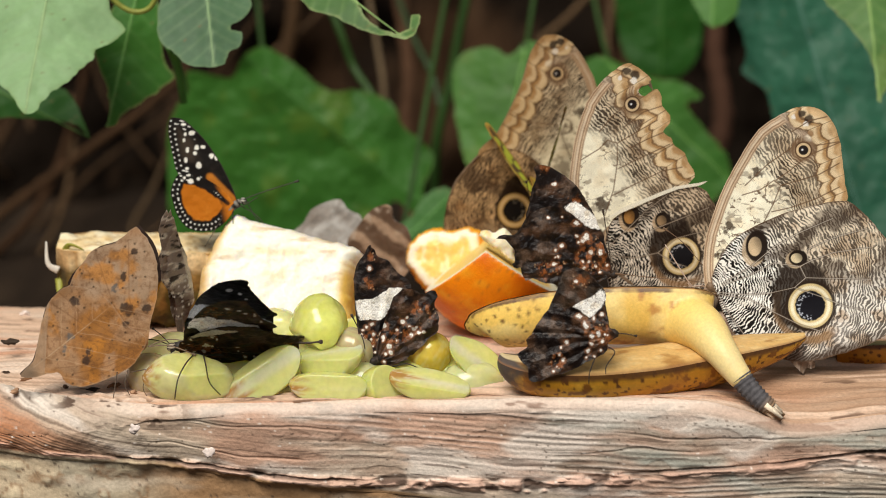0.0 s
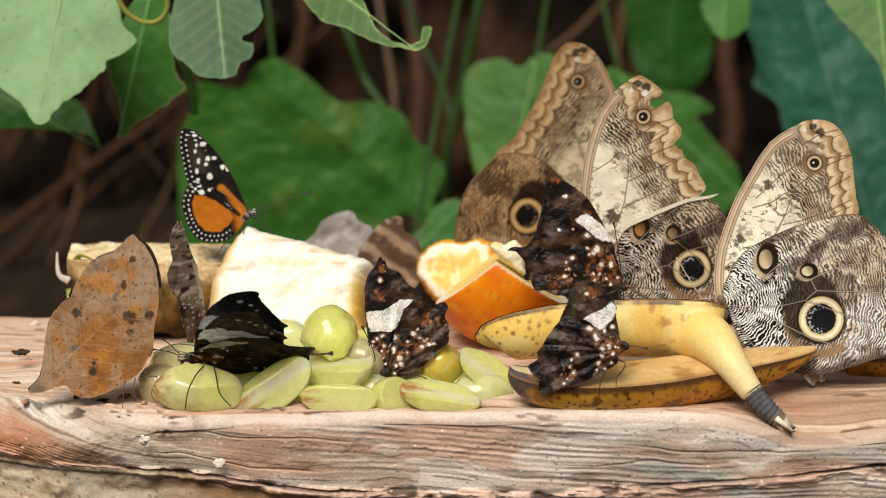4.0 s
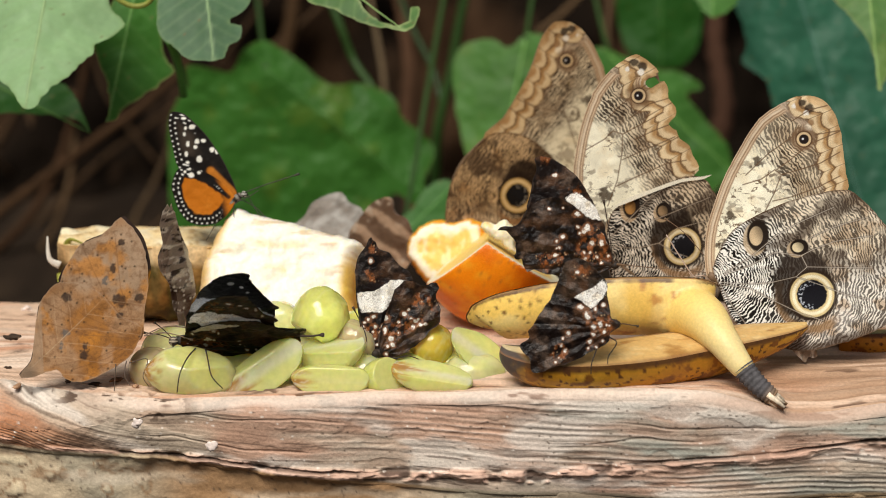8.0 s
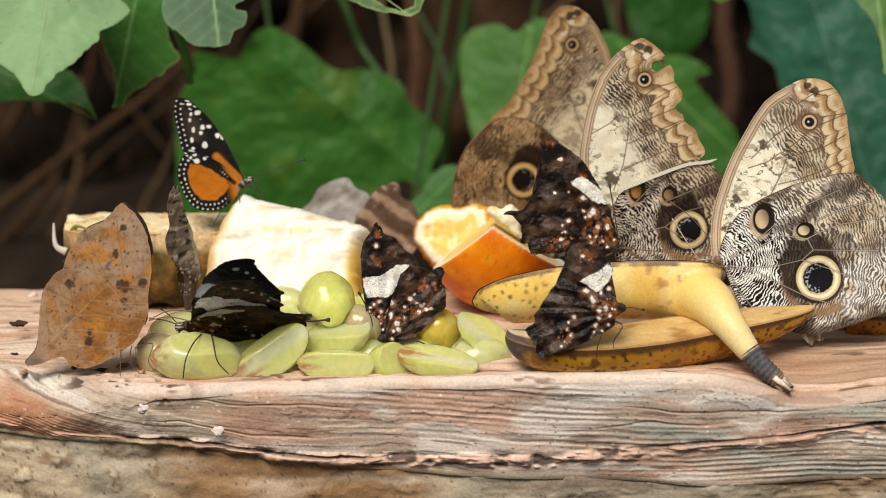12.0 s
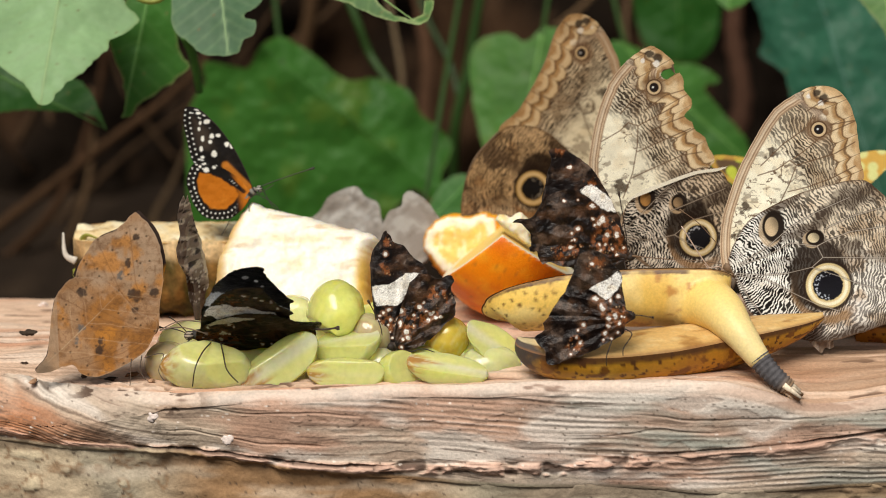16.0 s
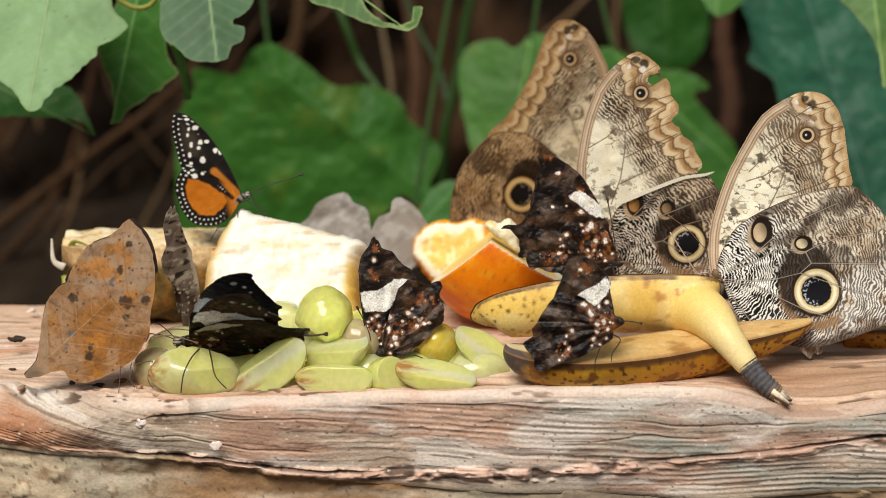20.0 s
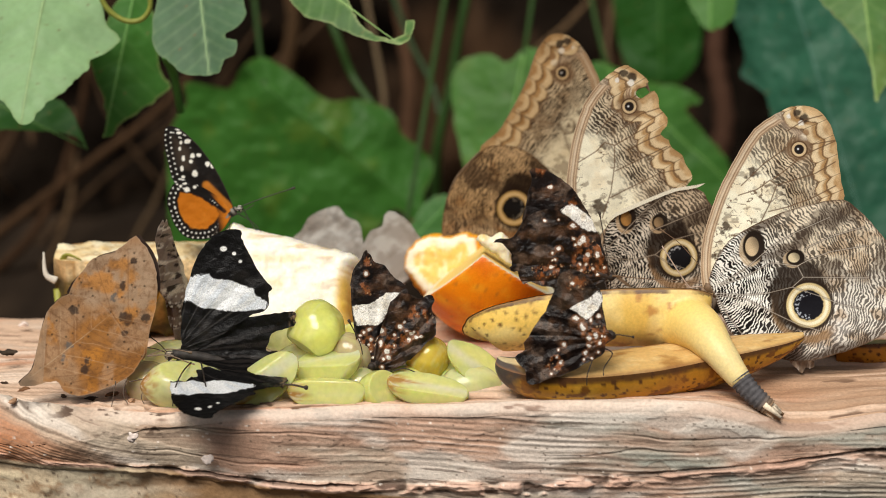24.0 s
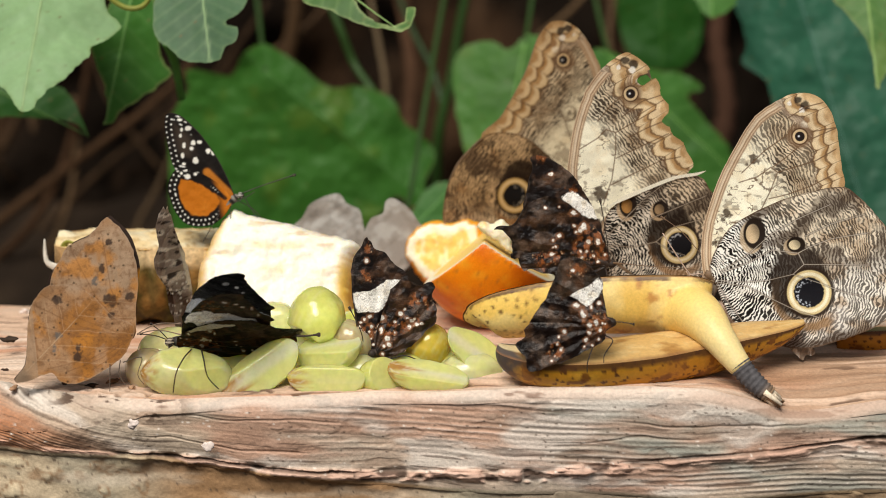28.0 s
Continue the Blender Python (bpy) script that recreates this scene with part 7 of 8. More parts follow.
under_hind = dark_wing([(5.1, 14.7), (10.8, 20.2), (20.6, 22.5), (24, 20), (16, 17), (9, 14.5)], HIND_SPOTS, [(8, 2, 12), (44, 8, 5)], [(40, 8, 10), (30, 16, 9)], 593, (0.010, 0.006, 0.004), 0.6)
fore_cam, hind_cam = pleats((1, 2), 595, 0.5), pleats((1, 2), 597, 0.6)
near_fore = part("forewing", sheet(WIDE_FORE, 0.25, under_fore, lambda u, v, d: 0.2 + fore_cam(u, v, d), upper_fore, 3, 0.3, 9), THIN_WING, h1)
near_hind = part("hindwing", sheet(FOLDED_HIND, 0.25, under_hind, lambda u, v, d: 1.2 + hind_cam(u, v, d), upper_hind, 2, 0.3, 9), THIN_WING, h1)
far_fore = part("forewing", sheet(WIDE_FORE, 0.25, upper_fore, lambda u, v, d: -0.8 - fore_cam(u, v, d), under_fore, 3, 0.3, 9), DARK_WING, h1)
far_hind = part("hindwing", sheet(WIDE_HIND, 0.25, upper_hind, lambda u, v, d: -1.4 - hind_cam(u, v, d), upper_hind, 2, 0.3, 9), DARK_WING, h1)
tail_line = curve([mm(44.8, 11.4, 1.6), mm(49.4, 11, 1.6), mm(53.2, 12, 1.6), mm(55.2, 12.3, 1.6)], 6)
part("wing_tail", tube(tail_line, list(np.interp(np.linspace(0, 1, len(tail_line)), [0, 0.7, 0.85, 1], [0.0004, 0.0004, 0.0010, 0.0007])), (0.05, 0.035, 0.028), 8), CHITIN, near_hind, "thin dark wing tail with a clubbed tip")
bars(h1, "leg", [[(6.4, 0.0, 8), (4.4, -0.8, 19), (2.2, -5.0, 26), (1.1, -12.0, 27)], [(10.2, 0.0, 8), (12.0, -1.2, 19), (14.0, -6.0, 26), (18.1, -10.5, 27)], [(-1.4, 0.8, 2), (-3.5, -1.5, 12), (-2.0, -4.5, 18)]], 0.3, (0.025, 0.018, 0.015))
antenna(h1, [(-3.2, 2, 0), (-6, 5.5, 1), (-9.6, 8.8, 2)])
antenna(h1, [(-3.4, 1.5, -1), (-8, 3.2, -1), (-14, 4.0, -1)])

# ---- dead-leaf butterfly ----
at, hind, fore, far, mark, rib = ((-0.1319, 0.0140, 0.0266, 84, 0, 10), [(-10.9, 13.4), (-16, 9.6), (-19.1, 4), (-20.7, -5.5), (-22.7, -16.1), (-27.1, -21), (-26.3, -22.1), (-21.2, -21.9), (-13.2, -19.7), (-10, -23.1), (-5, -24.6), (3.5, -22), (8.9, -19.6), (13.8, -16.4), (17.8, -10.1), (18.8, -5), (11.6, -0.5), (4.5, 8.3), (-1.7, 11.8)], [(-10.7, 13.6), (-5.5, 23.6), (-2, 27.7), (5.2, 30.6), (12.3, 36.7), (14.1, 35.2), (17.8, 31.2), (20.2, 26.5), (22, 16.2), (21.7, 7.7), (20, -0.8), (18.5, -9.7), (10.2, -9), (-4.1, 4.4)], [(9.5, 33.7), (14.6, 36), (18.3, 34.2), (20.3, 30.7), (21.4, 24.7), (22, 16.2), (17.3, 16.4), (12.4, 27.2)], [(11.1, 5.5), (18.5, 6.3), (-8.6, 7.6), (-2.4, -10.8), (-2.6, -14.4), (-11.4, -10.2), (-9.6, -6), (5.7, 13.2), (4.1, 30.7), (12, 27.2), (9, 17.8), (10.9, -0.4)], [(-26.3, -21.9), (17.4, 18.5), (17.8, -9.3), (-2.1, -33.1)])


def leafwing(marks, tail, knee, root_p, seed):
    def paint(u, v, d):
        grey_part = np.clip(step(-0.4, 0.5, fbm(u / 13, v / 13, seed)) * 0.6 + 0.6 * step(2, 16, v), 0, 1)
        col = blend(flat(u, (0.38, 0.165, 0.045)), (0.42, 0.28, 0.175), grey_part)
        col = blend(col, (0.52, 0.21, 0.035), 0.75 * step(0.1, 0.6, fbm(u / 9 + 4, v / 9, seed + 1)))
        col = blend(col, (0.17, 0.075, 0.03), 0.4 * step(0.2, 0.8, fbm(u / 3, v / 3, seed + 2)))
        col = blend(col, (0.16, 0.07, 0.03), 0.4 * step(0.2, 0.7, fbm(u / 0.9, v / 0.9, seed + 12)))
        col = blend(col, (0.55, 0.38, 0.25), 0.35 * step(0.3, 0.8, fbm(u / 6 + 9, v / 6, seed + 13)))
        c, who = cells(u / 4.5, v / 4.5, seed + 3)
        col = blend(col, (0.06, 0.035, 0.02), 0.8 * (1 - step(0.05, 0.13, c)) * (who > 0.55))
        for i, (x, y) in enumerate(marks):
            r = 3.2 if i == 0 else (2.2 if i < 5 else 1.6)
            bl = 1 - step(r * 0.5, r, np.hypot(u - x, v - y) + 0.9 * fbm(u / 1.3, v / 1.3, seed + 5 + i))
            col = blend(col, (0.035, 0.025, 0.022) if i not in (5, 6, 7) else (0.13, 0.12, 0.11), 0.85 * bl)
        rib_d = poly_dist(u, v, [tail, ((tail[0] + knee[0]) * 0.5, (tail[1] + knee[1]) * 0.5 - 0.8), knee])
        col = blend(col, (0.60, 0.44, 0.27), (0.45 - 0.38 * step(-4, 8, v)) * (1 - step(0.08, 0.28, rib_d)))
        run = np.array(knee) - np.array(tail)
        run = run / np.linalg.norm(run)
        p_, q_ = (u - tail[0]) * run[0] + (v - tail[1]) * run[1], -(u - tail[0]) * run[1] + (v - tail[1]) * run[0]
        twig = abs(((p_ - 0.8 * abs(q_) + 0.5 * fbm(u / 5, v / 5, seed + 21)) / 7.5) % 1 - 0.5) * 7.5
        col = blend(col, (0.58, 0.40, 0.24), 0.35 * (1 - step(0.08, 0.3, twig)) * step(10, 4, v))
        col = blend(col, (0.24, 0.11, 0.045), 0.5 * (1 - step(0.3, 0.9, abs(twig - 0.7))) * step(10, 4, v) * step(-0.2, 0.5, fbm(u / 4, v / 4, seed + 22)))
        ve = fan(u, v, root_p, [(x0, y0) for x0, y0 in ((-20, 8), (-21, 0), (-19, 14), (-8, -20), (-14, -18), (2, -20), (10, 30), (-2, 26))])
        col = blend(col, (0.19, 0.085, 0.035), 0.4 * (1 - step(0.08, 0.32, ve)))
        col = blend(col, (0.44, 0.32, 0.22), 0.3 * (1 - step(0.2, 0.6, d)))
        col = blend(col, (0.05, 0.03, 0.02), 0.9 * (1 - step(3, 7.5, np.hypot(u - tail[0], v - tail[1]))))
        edge = (u < -18) & (d < 5)
        return blend(col, (0.42, 0.30, 0.2), 0.5 * edge)
    return paint


tail, knee, root_p, KALL_FOOT = rib
lw = leafwing(mark, tail, knee, root_p, 611)
kall_at = pose(*at)
kall = thing("dead_leaf_butterfly", kall_at, "brown butterfly with closed wings like a dry spotted leaf", "butterfly")


def bright_upper(u, v, d):
    col = flat(u, (0.04, 0.025, 0.02))
    col = blend(col, (0.72, 0.30, 0.03), step(17, 14, v) * step(6, 10, u))
    c = np.hypot(u - 20, v - 33)
    return blend(col, (0.85, 0.85, 0.85), 1 - step(0.8, 1.2, c))


cup = lambda u, v, d: 1.2 * fbm(u / 20, v / 20, 613) - 0.0025 * (u * u) * 0.4
near_k = part("forewing", sheet(fore, 0.25, lw, lambda u, v, d: -0.4 + cup(u, v, d), smooth=3, rag=0.3, seed=5), WING, kall)
near_kh = part("hindwing", sheet(hind, 0.25, lw, lambda u, v, d: 0.4 + cup(u, v, d), smooth=3, rag=0.3, seed=5), WING, kall)
far_k = part("forewing", sheet([(x + (1.2 if y > 16 else -0.8), y + 0.4) for x, y in fore], 0.6, bright_upper, lambda u, v, d: -2.2 + cup(u, v, d), smooth=3), WING, kall, "dark and orange inner side of the far forewing")
far_kh = part("hindwing", sheet(hind, 0.8, bright_upper, lambda u, v, d: -1.6 + cup(u, v, d), smooth=3), WING, kall)
k0 = mark[11]
body(kall, [(root_p[0] - 3, root_p[1] + 3, -1.9), (root_p[0] - 6, root_p[1] - 1, -1.9), (root_p[0] - 14, root_p[1] - 6, -1.9)], [0.7, 1.0, 0.5], (0.2, 0.13, 0.09), (0.14, 0.09, 0.06))
r0, r1 = root_p
bars(kall, "leg", [[(r0 - 5, r1 - 8, 1), (r0 - 6, r1 - 13, 3), (r0 - 4, r1 - 17, 4)], [(r0 - 9, r1 - 9, 1), (r0 - 9.5, r1 - 14, 2), (r0 - 10, r1 - 19, 3)], [(r0 - 4, r1 - 9, 0), (r0 + 3, r1 - 8, -1), (r0 + 1, r1 - 14, 1), (r0 + 3, r1 - 18, 1)]], 0.22, (0.10, 0.07, 0.05))
antenna(kall, [(r0 + 2, r1 + 1, 0), (r0 + 10, r1 + 2, 1), (r0 + 20, r1 - 1, 2)], (0.2, 0.14, 0.1), 0.22)
antenna(kall, [(r0 + 2, r1 + 1, -1), (r0 + 10, r1 + 4, -2), (r0 + 19, r1 + 3, -3)], (0.2, 0.14, 0.1), 0.22)

# ---- orange tiger butterfly on the slice ----
at, fore, hind, fs, hs, ex = ((-0.0937, 0.0940, 0.0610, 86, 0, -6), [(-15.2, 29.5), (-11.8, 29.3), (-9, 27.8), (-2.2, 21.3), (4.2, 12.4), (8.7, 3.6), (11.5, -3.9), (9.6, -4.8), (2.3, -1.1), (-5.7, 4.4), (-11.9, 6.6), (-13.5, 9.3), (-14.8, 15.2), (-16.2, 22.4), (-16.1, 27.4)], [(-11.9, 7.1), (-14.2, 3.8), (-15.2, -0.3), (-14.3, -4.8), (-12.5, -9.8), (-8.8, -14.3), (-4.2, -15.8), (2.7, -15), (7.3, -11.3), (10.1, -7.1), (10.5, -3.9), (5.1, 1.9), (-4.1, 6.8)], [(-11.8, 27.3), (-9.7, 23.7), (-7, 24), (-10.9, 20.7), (-4, 18.1), (-8.2, 17.1), (-0.6, 17.3), (-5.7, 16.3), (2.4, 15.5), (-9.6, 13.5), (-4.1, 11.3), (-13.6, 23.6), (3.5, 14.6), (-9.1, 9.8)], [(-7.3, 4.4), (-4.6, 5.4), (-7.8, 7.4), (-3.4, 6.3), (-11.4, 7.8), (-5.5, 6.5)], [(11, -4.8), (13.8, -3.1), (9.6, -7.1), (36.6, 5.7), (12.6, -11.2)])


TIGER_SPOTS = [(-10.2, 27.1, 1.2, 0.7), (-6.8, 23.8, 1.4, 1.2), (-9.5, 23.2, 0.7, 0.9), (-10, 20.7, 0.7, 1.2), (-4.9, 17.9, 1.2, 1.2), (-2.4, 18.2, 1.4, 0.9), (-5.6, 15.6, 0.9, 0.9), (-8.6, 16.9, 0.9, 1.4), (1.1, 14.6, 1.2, 1.4), (3.1, 14, 0.9, 1.4), (-9.3, 12.8, 0.9, 1.4), (-4, 10.9, 1.4, 1.6), (-8.8, 9.4, 0.9, 0.7)]
TIGER_LOW = [(-9.7, 5.7, 0.7, 0.7), (-7.2, 4.4, 1.4, 1.4), (-4, 5.4, 0.9, 0.9), (-2.8, 6.6, 0.7, 0.7), (-7.7, 6.9, 0.7, 0.7), (-6.5, 7.8, 0.6, 0.6)]


def dotted(col, spots, u, v):
    for x, y, ru, rv in spots:
        col = blend(col, (0.84, 0.82, 0.74), 1 - step(0.62, 0.95, np.hypot((u - x) / ru, (v - y) / rv) + 0.15 * fbm(u, v, 630)))
    return col


def beads(col, along, d, rows, on):
    """Rows of small white dots along the rim."""
    for k, (off, gap, r) in enumerate(rows):
        t = ((along / gap + 0.5 * k) % 1 - 0.5) * gap
        col = blend(col, (0.86, 0.84, 0.78), on * (1 - step(r * 0.7, r * 1.15, np.hypot(t, d - off))))
    return col


def tiger_fore(u, v, d):
    col = blend(flat(u, (0.010, 0.008, 0.007)), (0.050, 0.036, 0.026), step(1.5, 6, d) * step(-0.5, 0.6, fbm(u / 8, v / 8, 631)))
    w = seg_dist(u, v, (0.6, 6.2), (9.8, -2.7))
    col = blend(col, (0.50, 0.17, 0.02), 0.95 * (1 - step(1.0, 2.2, w)))
    col = beads(col, v, d, ((0.5, 2.1, 0.34), (2.5, 2.1, 0.4)), step(-8.5, -10.0, u - 0.16 * v))
    return dotted(col, TIGER_SPOTS, u, v)


def tiger_hind(u, v, d):
    col = blend(flat(u, (0.50, 0.150, 0.010)), (0.60, 0.22, 0.025), step(-0.2, 0.7, fbm(u / 7, v / 7, 635)))
    a = np.arctan2(v - -3.0, u - -2.1)
    border = step(4.6, 3.9, d + 0.4 * fbm(u / 2, v / 2, 636)) * step(7.0, 2.5, u + 0.25 * v)
    border = np.clip(border + 0.9 * (1 - step(0.5, 1.2, seg_dist(u, v, (-2.4, 4.8), (8.0, -4.1)))) + step(5.2, 6.4, v + 0.2 * u), 0, 1)
    col = blend(col, (0.010, 0.008, 0.007), border)
    col = beads(col, a * 11.0, d, ((0.7, 1.9, 0.34), (2.6, 1.9, 0.4)), border * np.clip(step(-6, -8.5, u) + step(1, -1, v) * step(6, 3, u), 0, 1))
    return dotted(col, TIGER_LOW, u, v)


tig_at = pose(*at)
tig = thing("tiger_butterfly", tig_at, "orange and black white-spotted butterfly standing on the pale fruit slice", "butterfly")
part("forewing", sheet(fore, 0.28, tiger_fore, lambda u, v, d: -0.3 + 0.5 * fbm(u / 9, v / 9, 641), smooth=3), WING, tig)
part("hindwing", sheet(hind, 0.28, tiger_hind, lambda u, v, d: 0.4 + 0.5 * fbm(u / 9, v / 9, 642), smooth=3), WING, tig)
part("forewing", sheet(fore, 0.9, lambda u, v, d: flat(u, (0.05, 0.04, 0.035)), lambda u, v, d: -1.8 + 0 * u, smooth=3), WING, tig)
part("hindwing", sheet(hind, 0.9, lambda u, v, d: flat(u, (0.3, 0.1, 0.02)), lambda u, v, d: -1.4 + 0 * u, smooth=3), WING, tig)
e0, e1 = ex[0], ex[1]
body(tig, [(e1[0] - 1.0, e1[1], -0.6), (e0[0] - 0.2, e0[1], -0.6), (e0[0] - 5, e0[1] - 4, -0.6), (e0[0] - 12, e0[1] - 7, -0.6)], [1.0, 1.6, 1.2, 0.5], (0.02, 0.016, 0.013), (0.22, 0.20, 0.17))
part("head", ellipsoid(1.3, 1.4, 1.4, lambda P, f: blend(np.tile(np.array((0.02, 0.016, 0.013)), (len(P), 1)), (0.5, 0.48, 0.42), (np.sin(P[:, 1] * 9) > 0.75) * 1.0), 14, 12), CHITIN, tig, at=Matrix.Translation(mm(e1[0] + 0.2, e1[1], -0.6)))
bars(tig, "leg", [[(e0[0] - 1, e0[1] - 2, 0), (e0[0] - 0.5, e0[1] - 8, 1.5), (e0[0] + 2.5, e0[1] - 15, 2)], [(e0[0] - 4, e0[1] - 3, 0), (e0[0] - 8, e0[1] - 10, 1.5), (e0[0] - 12, e0[1] - 17, 2)], [(e0[0] + 1, e0[1] - 1, 0), (e0[0] + 6, e0[1] + 1.5, 0), (e0[0] + 9, e0[1] + 3.5, 0)], [(e0[0] + 1, e0[1], -1), (e0[0] + 8, e0[1] - 4, -2), (e0[0] + 14, e0[1] - 11, -2)]], 0.2, (0.05, 0.04, 0.035))
antenna(tig, [(e1[0] + 1, e1[1] + 1, 0), (e1[0] + 10, e1[1] + 4.5, 0), (ex[3][0], ex[3][1], 0)], (0.05, 0.05, 0.04), 0.2)
antenna(tig, [(e1[0] + 1, e1[1] + 1, -1), (e1[0] + 6, e1[1] - 8, -2), (e1[0] + 14, e1[1] - 16, -3)], (0.05, 0.05, 0.04), 0.2)

# ---- butterfly seen edge-on ----
at, wing, ex = ((-0.1029, 0.0620, 0.0356, 90, 0, 60), [(-5, 25.2), (0.6, 15.2), (5.8, 4.3), (9, -6.3), (10, -11.5), (6.7, -15.4), (3.1, -23.8), (-3, -16.4), (-5, -6.9), (-10.7, -0.6), (-12.4, 5.5), (-8.7, 10.2), (-10.7, 18.2)], [(-0.7, -20.3)])


def bark_wing(u, v, d):
    st = fbm(u / 9, v / 2.2, 651)
    col = blend(flat(u, (0.36, 0.27, 0.21)), (0.80, 0.70, 0.58), step(0.0, 0.6, st))
    col = blend(col, (0.05, 0.03, 0.022), step(0.1, 0.6, fbm(u / 5, v / 1.6, 652)))
    col = blend(col, (0.80, 0.72, 0.57), 0.9 * (1 - step(1.5, 2.6, abs(u - np.interp(v, [-11, 6], [9.0, 3.5])) + 0.8 * fbm(u / 2, v / 2, 654))) * step(-12, -9, v) * step(9, 5, v))
    col = blend(col, (0.10, 0.04, 0.02), 0.8 * step(-7, -12, v + u * 0.4))
    c, who = cells(u / 3, v / 2, 653)
    return blend(col, (0.75, 0.68, 0.6), (1 - step(0.18, 0.3, c)) * (who > 0.6) * (v < -2))


edge_at = pose(*at)
edge = thing("narrow_butterfly", edge_at, "grey-brown streaked butterfly with closed wings seen edge-on", "butterfly")
part("forewing", sheet(wing, 0.4, bark_wing, crumple(655, 0.6), smooth=2, rag=0.6, seed=3), THIN_WING, edge)
part("hindwing", sheet([(x * 0.9, y * 0.82 - 4) for x, y in wing], 0.4, bark_wing, lambda u, v, d: 1.0 + crumple(656, 0.5)(u, v, d), smooth=2), THIN_WING, edge)
part("forewing", sheet(wing, 0.8, bark_wing, lambda u, v, d: -1.6 + 0 * u, smooth=2), WING, edge)
x0, y0 = ex[0]
body(edge, [(x0, y0 + 2, 0.3), (x0 + 1, y0 - 5, 0.3)], [1.5, 1.2], (0.1, 0.07, 0.05))
bars(edge, "leg", [[(x0, y0 - 2, 0), (x0 + 1, y0 - 8, 2), (x0 - 1, y0 - 14, 2)], [(x0 + 1, y0 - 3, 0), (x0 + 3, y0 - 8, -2), (x0 + 3, y0 - 14, -2)]], 0.35, (0.07, 0.05, 0.04))

# ---- butterflies behind the fruit ----


def grey_wing(u, v, d):
    col = blend(flat(u, (0.30, 0.27, 0.24)), (0.42, 0.40, 0.37), step(-0.3, 0.6, fbm(u / 6, v / 6, 661)))
    col = blend(col, (0.20, 0.17, 0.14), 0.4 * step(0.4, 0.9, np.sin(d * 0.6 + 2 * fbm(u / 7, v / 7, 662))))
    return col


def brown_wing(u, v, d):
    col = blend(flat(u, (0.11, 0.065, 0.04)), (0.30, 0.20, 0.13), step(0.1, 0.8, np.sin(v * 0.55 + u * 0.35 + fbm(u / 6, v / 6, 665))))
    return blend(col, (0.42, 0.34, 0.26), 0.7 * step(5, 3, d) * step(0.2, 0.8, fbm(u / 3, v / 3, 666)))


at, wing, ex = ((-0.0482, 0.1650, 0.0316, 80, 0, 0), [(-18.2, -9.9), (-16.5, -1.7), (-11.4, 2.7), (-8, 8.5), (-1.7, 11.9), (4.6, 13.1), (7.8, 9), (13.3, 6.1), (14.8, -0), (15.7, -8.5), (10.9, -14.5), (-10.9, -14.5)], [(13.3, -13.3)])
grey = thing("grey_butterfly", pose(*at), "pale grey butterfly with rounded closed wings behind the fruit", "butterfly")
part("hindwing", sheet(wing, 0.6, grey_wing, crumple(667)), WING, grey)
part("forewing", sheet([(x * 0.95, y * 0.97) for x, y in wing], 0.8, grey_wing, lambda u, v, d: -1.6 + 0 * u), WING, grey)
body(grey, [(ex[0][0], ex[0][1], -0.8), (ex[0][0] - 10, ex[0][1] - 4, -0.8)], [2, 1], (0.2, 0.16, 0.13))
bars(grey, "leg", [[(0, -12, 0), (1, -20, 2), (0, -32, 2)], [(6, -12, 0), (7, -20, -2), (8, -32, -2)]], 0.4, (0.1, 0.08, 0.06))
at, wing, ex = ((-0.0225, 0.1500, 0.0310, 85, 0, -15), [(-18.4, -3.4), (-13.1, 5.6), (-7.7, 12.1), (-1.8, 14.6), (0.7, 13.5), (1.8, 8.3), (7.3, 5.7), (9.9, 0.5), (11.6, -8.5), (2.9, -19.1), (-9.7, -15)], [(2.8, -14.3)])
brown_at = pose(*at)
brown = thing("brown_butterfly", brown_at, "brown butterfly with grey-banded wings sitting behind the orange", "butterfly")
part("hindwing", sheet(wing, 0.6, brown_wing, crumple(668), grey_wing), WING, brown)
part("forewing", sheet([(x * 0.95, y * 0.97) for x, y in wing], 0.8, brown_wing, lambda u, v, d: -1.6 + 0 * u, grey_wing), WING, brown)
body(brown, [(ex[0][0], ex[0][1], -0.8), (ex[0][0] - 8, ex[0][1] - 4, -0.8)], [2, 1], (0.14, 0.10, 0.07))
bars(brown, "leg", [[(0, -12, 0), (1, -20, 2), (0, -30, 2)], [(6, -12, 0), (7, -20, -2), (8, -30, -2)]], 0.4, (0.1, 0.08, 0.06))


# ---- yellow-green butterflies ----
def malachite(u, v, d):
    c, who = cells(u / 6.5, v / 5.5, 671)
    col = blend(flat(u, (0.10, 0.06, 0.03)), (0.42, 0.46, 0.05), 1 - step(0.36, 0.46, c))
    return blend(col, (0.46, 0.26, 0.05), 0.8 * step(2.6, 1.6, d))


def malachite_under(u, v, d):
    c, who = cells(u / 6.5, v / 5.5, 671)
    return blend(flat(u, (0.50, 0.30, 0.06)), (0.55, 0.55, 0.22), 1 - step(0.32, 0.46, c))


MF = [(0, 0), (5, 14), (12, 27), (20, 36), (26, 38), (28, 33), (27, 22), (22, 12), (12, 3)]
MH = [(0, 0), (10, 3), (22, 9), (30, 6), (34, -2), (32, -12), (24, -18), (12, -14), (3, -8)]


